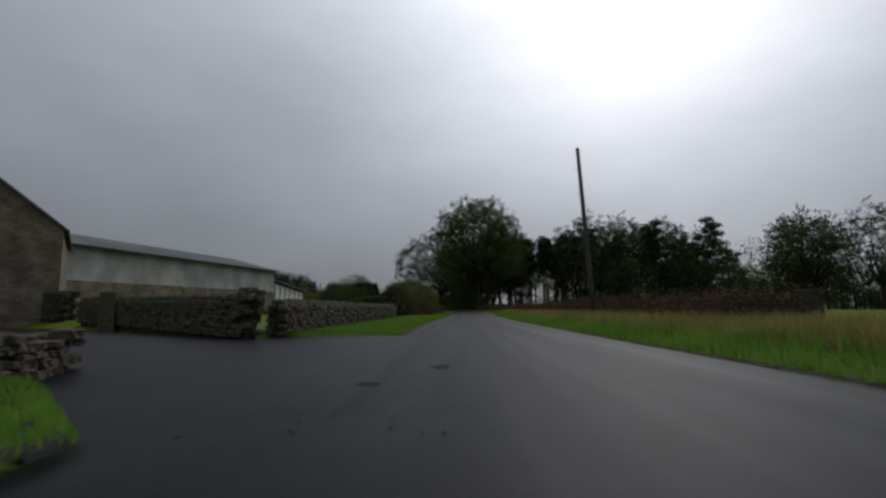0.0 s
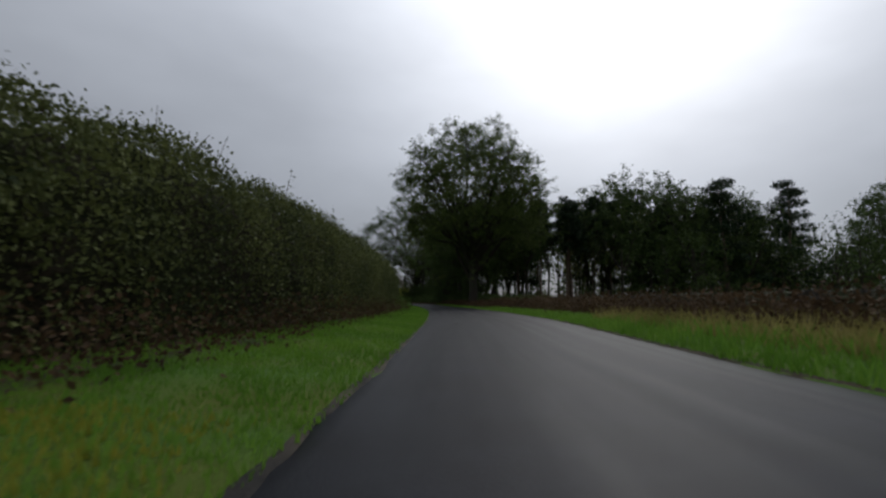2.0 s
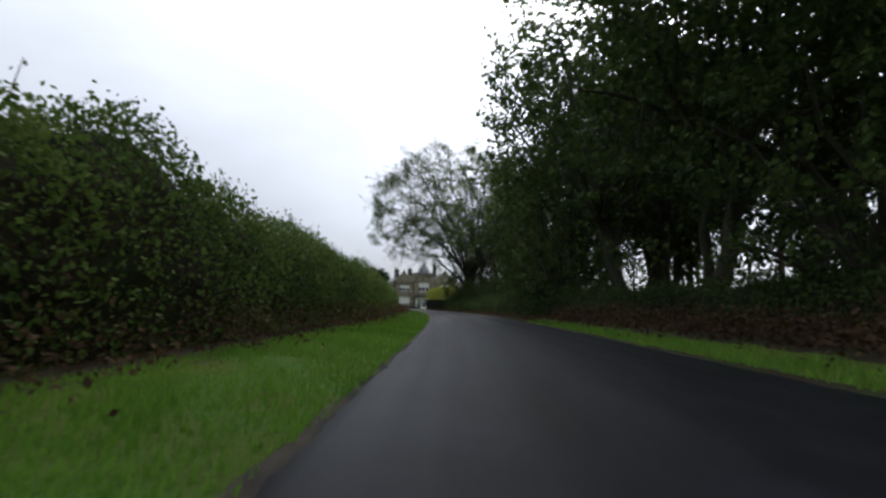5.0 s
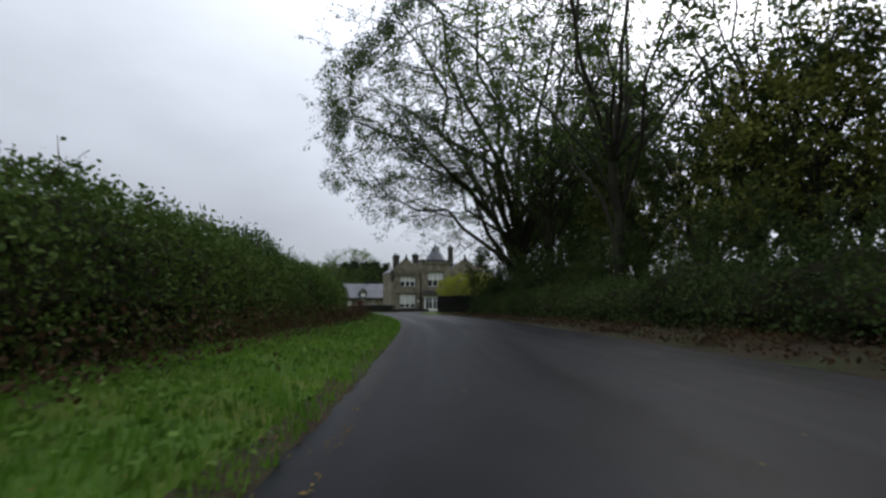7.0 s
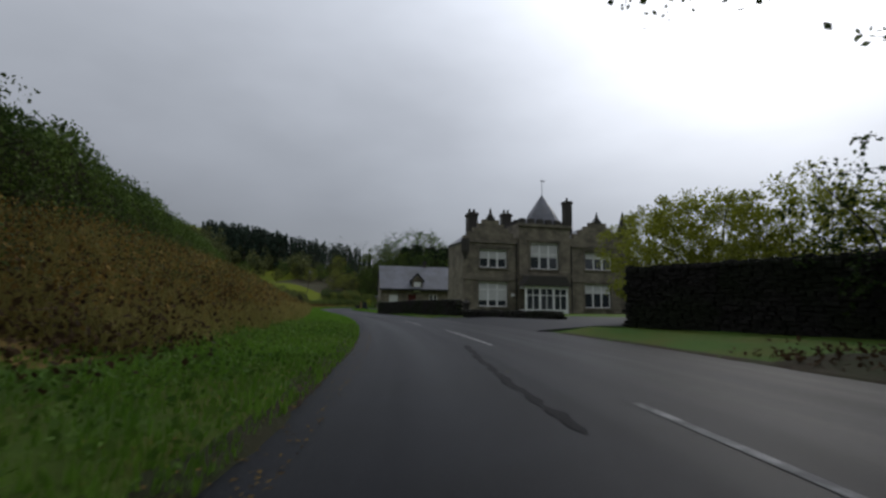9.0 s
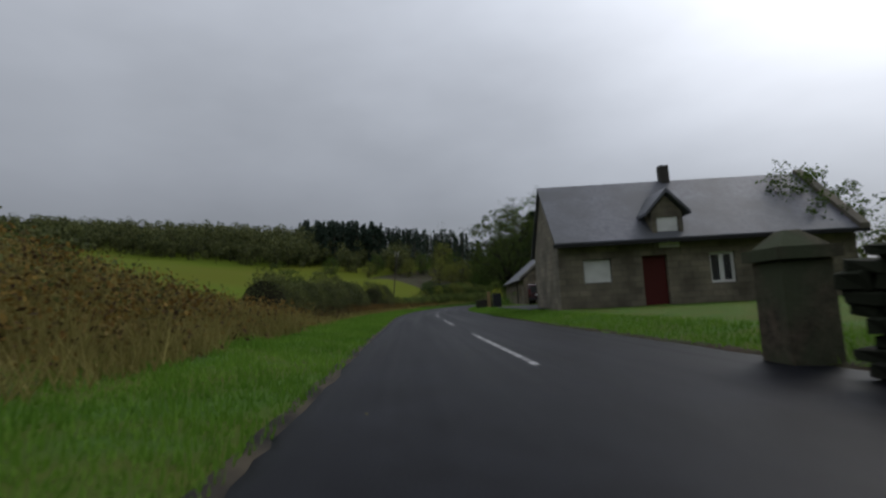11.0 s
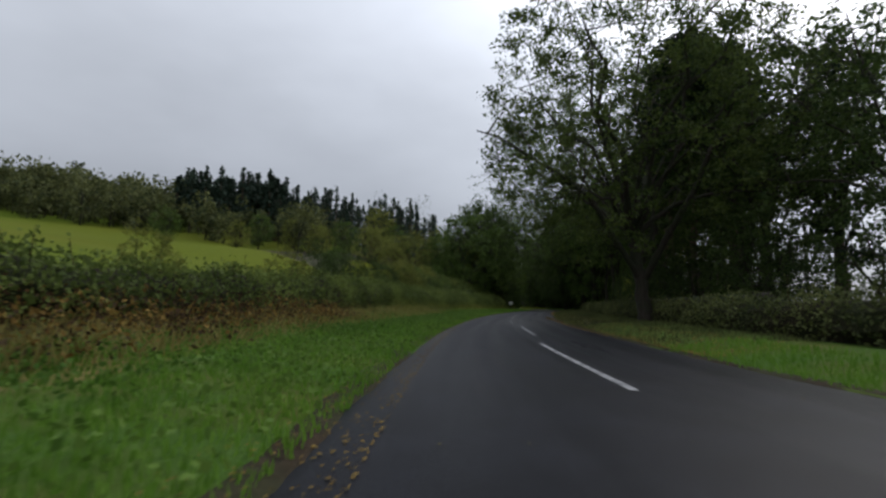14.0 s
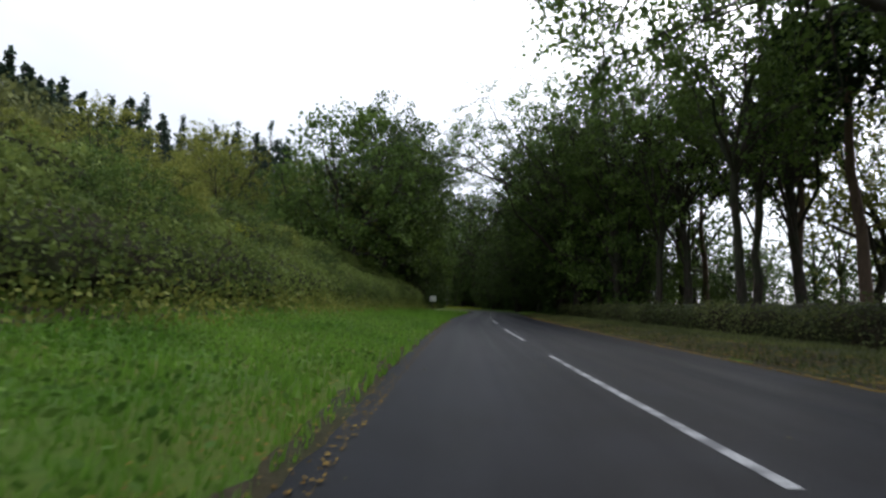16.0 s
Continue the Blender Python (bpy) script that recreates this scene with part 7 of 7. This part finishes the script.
for s_, k_, t_ in ((294.2, 0.38, 0), (291.6, 0.31, 90)):    # narrow golden cypresses behind the clipped hedge
    c_ = copy_thing(gold, on_ground(s_, 6.9, 0, t_))
    c_.scale = (k_ * 0.6, k_ * 0.6, k_)


# ---- far woods on the hill ----
def scatter(n, box, keep, seed):
    rng = np.random.default_rng(seed)
    x = rng.uniform(box[0], box[1], n * 6)
    y = rng.uniform(box[2], box[3], n * 6)
    s, l = along(x, y)
    k = np.nonzero(keep(x, y, s, l))[0][:n]
    return np.stack([x[k], y[k], land(s, l, x, y)[k] - 0.4], -1), rng


edge = lambda x, y: (x + 110) * -0.88 * 0.35 + (y - 374) * 0.92   # positive beyond the foot of the hill wood
pl, rg = scatter(1250, (-430, -95, 350, 640), lambda x, y, s, l: (edge(x, y) > 16) & (edge(x, y) < 120) & (l < -60) & (np.arctan2(-(x + 58), y - 280) < 0.89), 1)
conifer_stand("conifer_plantation", pl, 12 + 6 * rg.random(len(pl)), "dark conifer plantation on the hill, needles coloured for mist", 1, 276, 0.85, "needle_misty", 1.0)
pl, rg = scatter(250, (-190, -88, 380, 470), lambda x, y, s, l: (edge(x, y) > 20) & (edge(x, y) < 75) & (l < -18) & (l > -80) & (s > 404), 11)
conifer_stand("conifer_plantation", pl, 11 + 5 * rg.random(len(pl)), "tall dark conifers above the wooded bank, needles coloured for mist", 11, 552, 0.45, "needle_misty", 1.2)
pl, rg = scatter(150, (-330, -92, 340, 470), lambda x, y, s, l: (edge(x, y) > -6) & (edge(x, y) < 22) & (l < -40), 2)
leafy_wood("hill_wood", pl, 7 + 4 * rg.random(len(pl)), "mixed autumn wood at the foot of the hill", 2, 0.7, 330)
pl, rg = scatter(420, (-560, -140, 120, 420), lambda x, y, s, l: (edge(x, y) < -10) & (l < -150) & (l < -130 - 0.0 * s), 3)
leafy_wood("ridge_wood", pl, 11 + 5 * rg.random(len(pl)), "dark wooded ridge, mist put into its leaf colour", 3, 1.6, 120)
pl, rg = scatter(520, (-430, -95, 330, 560), lambda x, y, s, l: (edge(x, y) > 10) & (edge(x, y) < 100) & (l < -60) & (np.arctan2(-(x + 58), y - 280) > 0.86), 31)
leafy_wood("hill_wood", pl, 10 + 5 * rg.random(len(pl)), "dark olive broadleaved wood on the hillside", 31, 1.0, 200)
pl, rg = scatter(160, (20, 330, 190, 420), lambda x, y, s, l: (l > 26) & (l > 120) , 4)
leafy_wood("distant_trees", pl, 8 + 4 * rg.random(len(pl)), "distant hedgerow trees beyond the fields", 4, 1.2, 110)
pl, rg = scatter(60, (-70, 20, 262, 320), lambda x, y, s, l: (l > 34), 5)
leafy_wood("garden_wood", pl, 7 + 4 * rg.random(len(pl)), "trees behind the house and outbuilding", 5, 0.6, 320)

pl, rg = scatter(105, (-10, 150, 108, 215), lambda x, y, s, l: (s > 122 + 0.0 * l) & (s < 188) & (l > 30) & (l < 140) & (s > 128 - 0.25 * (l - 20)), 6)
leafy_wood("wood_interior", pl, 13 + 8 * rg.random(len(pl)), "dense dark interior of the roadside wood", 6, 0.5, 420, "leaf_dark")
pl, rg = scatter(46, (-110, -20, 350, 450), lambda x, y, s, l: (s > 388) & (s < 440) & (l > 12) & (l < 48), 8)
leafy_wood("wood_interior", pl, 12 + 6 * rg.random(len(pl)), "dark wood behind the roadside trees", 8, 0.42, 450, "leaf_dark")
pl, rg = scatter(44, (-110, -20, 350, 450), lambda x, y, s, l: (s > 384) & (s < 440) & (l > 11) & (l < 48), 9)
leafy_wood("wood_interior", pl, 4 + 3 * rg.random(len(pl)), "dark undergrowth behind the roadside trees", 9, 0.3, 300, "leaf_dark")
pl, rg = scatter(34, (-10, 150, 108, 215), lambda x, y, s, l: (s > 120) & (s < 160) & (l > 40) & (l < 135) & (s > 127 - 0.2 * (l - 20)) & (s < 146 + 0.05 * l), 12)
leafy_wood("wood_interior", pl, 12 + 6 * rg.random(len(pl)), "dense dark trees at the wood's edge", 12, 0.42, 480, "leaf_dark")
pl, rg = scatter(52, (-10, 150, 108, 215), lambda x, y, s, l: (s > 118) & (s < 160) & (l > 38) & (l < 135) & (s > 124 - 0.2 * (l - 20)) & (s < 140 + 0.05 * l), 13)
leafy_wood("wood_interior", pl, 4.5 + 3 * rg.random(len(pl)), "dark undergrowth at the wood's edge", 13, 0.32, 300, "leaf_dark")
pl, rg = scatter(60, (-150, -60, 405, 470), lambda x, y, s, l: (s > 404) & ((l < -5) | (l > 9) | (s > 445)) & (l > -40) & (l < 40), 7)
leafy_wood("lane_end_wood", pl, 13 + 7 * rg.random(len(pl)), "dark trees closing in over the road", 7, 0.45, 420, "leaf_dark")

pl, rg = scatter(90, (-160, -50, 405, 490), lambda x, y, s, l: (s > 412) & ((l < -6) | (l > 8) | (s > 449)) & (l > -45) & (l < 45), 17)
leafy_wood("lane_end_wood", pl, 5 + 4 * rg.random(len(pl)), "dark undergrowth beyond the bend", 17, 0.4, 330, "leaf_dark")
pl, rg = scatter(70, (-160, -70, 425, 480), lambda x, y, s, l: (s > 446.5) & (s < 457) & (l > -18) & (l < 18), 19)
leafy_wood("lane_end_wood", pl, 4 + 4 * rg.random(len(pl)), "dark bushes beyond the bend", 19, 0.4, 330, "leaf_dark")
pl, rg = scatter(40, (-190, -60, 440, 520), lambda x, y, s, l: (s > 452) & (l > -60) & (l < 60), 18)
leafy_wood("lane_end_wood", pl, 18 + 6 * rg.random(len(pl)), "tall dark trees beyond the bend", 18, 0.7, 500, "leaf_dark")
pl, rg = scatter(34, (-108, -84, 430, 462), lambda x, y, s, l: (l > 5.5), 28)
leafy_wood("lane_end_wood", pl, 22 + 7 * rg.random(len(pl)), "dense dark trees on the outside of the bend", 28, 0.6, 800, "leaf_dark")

# ---- grass, weeds, bracken, litter ----
le0 = lambda s: left_edge(s) - 0.04
grass("verge_grass", 12, 60, le0, lambda s: np.full(np.shape(s), -4.4), 620, 0.055, "grass", "short bright green verge grass", 1)
grass("yellowed_verge_grass", 29, 47, lambda s: left_edge(s) - 0.3, lambda s: np.full(np.shape(s), -3.2), 420, 0.065, "grass_yellow", "yellowed short grass round the puddle", 61, 0.014, 0.6, patchy=0.42)
grass("verge_grass", 60, 140, le0, lambda s: np.full(np.shape(s), -3.2), 600, 0.06, "grass", "green verge grass under the hedge", 2)
grass("verge_grass", 140, 256, le0, lambda s: np.full(np.shape(s), -3.8), 380, 0.08, "grass", "rough green verge grass", 3)
grass("verge_grass", 256, 356, le0, lambda s: np.full(np.shape(s), -4.8), 420, 0.075, "grass", "green verge grass", 4)
grass("verge_grass", 356, 400, le0, lambda s: np.full(np.shape(s), -7.0), 150, 0.12, "grass", "green verge grass", 5, 0.02)
grass("verge_grass", -4, 11, lambda s: np.full(np.shape(s), -2.0), lambda s: np.full(np.shape(s), -4.6), 600, 0.06, "grass", "short green grass at the lane mouth", 6)
re0 = lambda s: right_edge(s) + 0.05
grass("roadside_grass", 2, 60, re0, lambda s: right_edge(s) + 2.0, 170, 0.20, "grass", "long green roadside grass", 7, 0.018, 0.8)
grass("roadside_grass", 60, 92, re0, lambda s: right_edge(s) + 1.6, 190, 0.14, "grass", "green roadside grass", 27, 0.016, 0.8)
grass("roadside_grass", 2, 62, lambda s: right_edge(s) + 1.0, lambda s: np.full(np.shape(s), 11.0), 110, 0.34, "grass_dry", "tall dry straw-coloured grass", 8, 0.02, 0.9)
grass("roadside_grass", 90, 136, re0, lambda s: right_edge(s) + 0.9, 190, 0.13, "grass", "roadside grass under the trees", 9, 0.016, 0.8)
weeds("leaf_litter_verge", 130, 206, 4.2, 6.8, 14000, 0.09, "leaf_brown", "dark leaf litter and dead stems under the trees", 19, 0.12)
weeds("hedge_bottom", 42, 206, -3.9, -2.5, 36000, 0.07, "leaf_brown", "dead brown stems and leaves at the hedge foot", 20, 0.65)
grass("roadside_grass", 236, 318, re0, lambda s: right_edge(s) + 1.6, 260, 0.10, "grass", "mown verge grass", 10)
grass("roadside_grass", 318, 400, re0, lambda s: np.full(np.shape(s), 8.4), 130, 0.09, "leaf_hedge", "verge grass strewn with leaves", 11, 0.016, 0.8)
grass("dry_bank_grass", 204, 262, lambda s: np.full(np.shape(s), -3.0), lambda s: np.full(np.shape(s), -9.5), 260, 0.5, "grass_dry", "tall tawny grass on the bank", 12, 0.012, 0.9, patchy=0.34)
grass("dry_field_grass", 262, 346, lambda s: np.full(np.shape(s), -3.5), lambda s: np.full(np.shape(s), -5.6), 55, 0.28, "grass_dry", "tawny grass before the field hedge", 13, 0.02, 0.9)
weeds("bracken", 204, 262, -9.8, -3.8, 46000, 0.085, "leaf_rust", "rust-brown bracken covering the bank", 1, 0.7)
weeds("dead_bracken", 204, 262, -9.8, -3.6, 40000, 0.085, "leaf_brown", "dark collapsed bracken on the bank", 41, 0.6)
weeds("bank_brambles", 204, 256, -9.6, -4.6, 18000, 0.08, "leaf_hedge", "green brambles among the bracken", 42, 0.9)
weeds("bracken", 276, 326, -5.6, -4.1, 12000, 0.07, "leaf_rust", "rust-brown bracken along the hedge", 2, 0.5)
weeds("dead_bracken", 262, 326, -5.6, -4.1, 16000, 0.075, "leaf_brown", "dark collapsed stems along the hedge", 43, 0.55)
weeds("dead_stems", 15, 46, 8.4, 11.2, 36000, 0.10, "leaf_brown", "dead brown bracken before the wall", 44, 1.0)
weeds("dead_stems", 88, 135, 5.3, 8.8, 24000, 0.11, "leaf_brown", "brown bracken by the wall", 3, 0.6)
weeds("dead_stems", 46, 96, 6.2, 10.6, 46000, 0.11, "leaf_brown", "dead brown stems by the wall", 4, 0.8)
weeds("dock_leaves", 136, 216, -3.4, -0.9, 24000, 0.06, "weeds", "broad green dock and nettle leaves", 5, 0.14)
weeds("dock_leaves", 306, 372, -4.6, -0.9, 30000, 0.06, "weeds", "broad green weeds on the verge", 6, 0.15)
weeds("nettles", 76, 110, -3.6, -2.6, 9000, 0.075, "weeds", "nettles and bramble leaves under the hedge", 7, 0.8)
weeds("wood_floor_plants", 336, 410, -8.5, -4.4, 26000, 0.10, "leaf_autumn", "low brambles and ferns", 8, 0.6)
weeds("garden_plants", 285, 300, 6.3, 7.6, 1200, 0.14, "weeds", "garden plants behind the hedge", 9, 0.9)


def litter(name, s0, s1, l0, l1, count, label, seed, mat="leaf_rust", size=0.038):
    rng = np.random.default_rng(seed)
    s, l = rng.uniform(s0, s1, count), l0 + (l1 - l0) * rng.random(count) ** 2
    x, y = at(s, l)
    onroad = (l > left_edge(s) - 0.05) & (l < right_edge(s) + 0.05)
    z = np.where(onroad, road_z(s, l) + 0.010, land(s, l) + 0.03)
    V, F = leaf_cloud(np.stack([x, y, z], -1), size, rng)
    V[:, 2] = np.repeat(z, 4) + (V[:, 2] - np.repeat(z, 4)) * 0.12
    return tagged(link(name, V, F, M[mat]), label, "fallen leaves", kind="stuff")


litter("fallen_leaves", 138, 214, -0.45, -1.5, 4600, "fallen brown leaves along the road's edge", 1)
litter("fallen_leaves", 310, 376, -0.5, -1.3, 8000, "fallen brown leaves along the road's edge", 2)
litter("fallen_leaves", 316, 344, 3.75, 5.6, 7000, "rusty fallen leaves along the verge", 3, size=0.075)
litter("fallen_leaves", 344, 402, 4.55, 6.2, 15000, "rusty fallen leaves drifted along the verge", 31, size=0.08)
litter("fallen_leaves", 138, 372, -0.5, 4.0, 260, "scattered pale fallen leaves on the wet road", 4, "grass_dry")

sgx, sgy = at(402, -4.3)
sg = thing("marker_post", pose(sgx, sgy, 0.1, 0, 0, heading(402)), "small white roadside marker post", "road marker")
Build().tube([(0, 0, -0.2), (0, 0, 1.2)], [0.04, 0.04], 6).put("post", M["wood"], sg)
Build().box(-0.32, 0.32, -0.07, -0.045, 0.95, 1.5).put("plate", M["white"], sg, "plain white plate")

# ---- patches and puddles ----
PATCHES = [(6.3, 0.0, 0.25, 0.5), (5.0, -0.75, 0.3, 0.25), (18.0, -0.1, 0.3, 0.4), (17.5, 1.9, 0.2, 0.6), (28.0, 1.1, 0.14, 0.5), (29.5, 0.8, 0.15, 0.3), (60, 0.4, 0.2, 0.6), (74, 0.9, 0.3, 0.7), (91.5, 0.5, 0.2, 0.5),
           (93, 0.9, 0.15, 0.4), (206.6, 1.3, 0.14, 0.8), (229, 0.9, 0.8, 0.6), (231.5, 0.4, 0.5, 0.25), (276, -0.25, 0.16, 0.7), (279.8, -0.48, 0.36, 1.0), (275.6, 1.05, 0.22, 0.35),
           (289.5, 0.75, 0.3, 0.8), (303.5, 0.75, 0.3, 1.2), (302, -0.5, 0.2, 0.4), (305, 2.4, 0.4, 1.6), (307, 3.1, 0.35, 1.2), (293, 3.2, 0.4, 2.4), (318, 2.4, 0.3, 2.2), (350, -0.35, 0.25, 0.4), (350.6, 0.1, 0.12, 0.2)]
for i_, (s_, l_, rx_, ry_) in enumerate(PATCHES):
    blotch("tar_patch", s_, l_, rx_ * 0.5, ry_ * 0.48, M["patch"], "dark wet patch on the worn road", "road patch", i_)
blotch("puddle", 36.95, -1.3, 0.3, 0.6, M["puddle"], "muddy puddle at the verge's edge", "puddle", 3, flat=0.042)
crumbs("crumbled_asphalt", 178.5, 192, 0.72, 1.12, 3200, 0.014, "crumb", "pale crumbled strip of an old worn line", 1)
crumbs("crumbled_asphalt", 189, 195, 0.3, 1.5, 240, 0.025, "patch", "dark crumbled hollows in the asphalt", 2)
crumbs("crumbled_asphalt", 298, 306, 0.7, 1.9, 260, 0.028, "patch", "dark crumbled hollows in the asphalt", 3)
crumbs("lane_gravel", 12.0, 17.0, -1.5, -0.1, 5200, 0.015, "crumb", "pale loose gravel at the lane mouth", 4)
crumbs("lane_gravel", 3.0, 13.0, -1.8, 0.4, 500, 0.018, "patch", "dark broken tarmac at the lane mouth", 5)
crack([(207.8, 1.38), (205.5, 1.2), (203.2, 1.12), (201.2, 1.16)], 0.08, "long dark crack in the worn asphalt", 1)
crumbs("crumbled_asphalt", 90.3, 93.5, 0.2, 1.2, 260, 0.022, "patch", "dark crumbled hollows in the asphalt", 6)
crack([(229.6, 0.25), (228.8, 0.6), (228.2, 0.95)], 0.08, "dark crack across the lane", 3)
crack([(306, 1.5), (303.5, 1.35), (300.5, 1.25), (298.5, 1.15)], 0.035, "dark crumbled crack along the worn line", 4)
crack([(31, 1.0), (28.8, 1.12), (26.5, 1.0)], 0.05, "dark crack in the worn asphalt", 5)
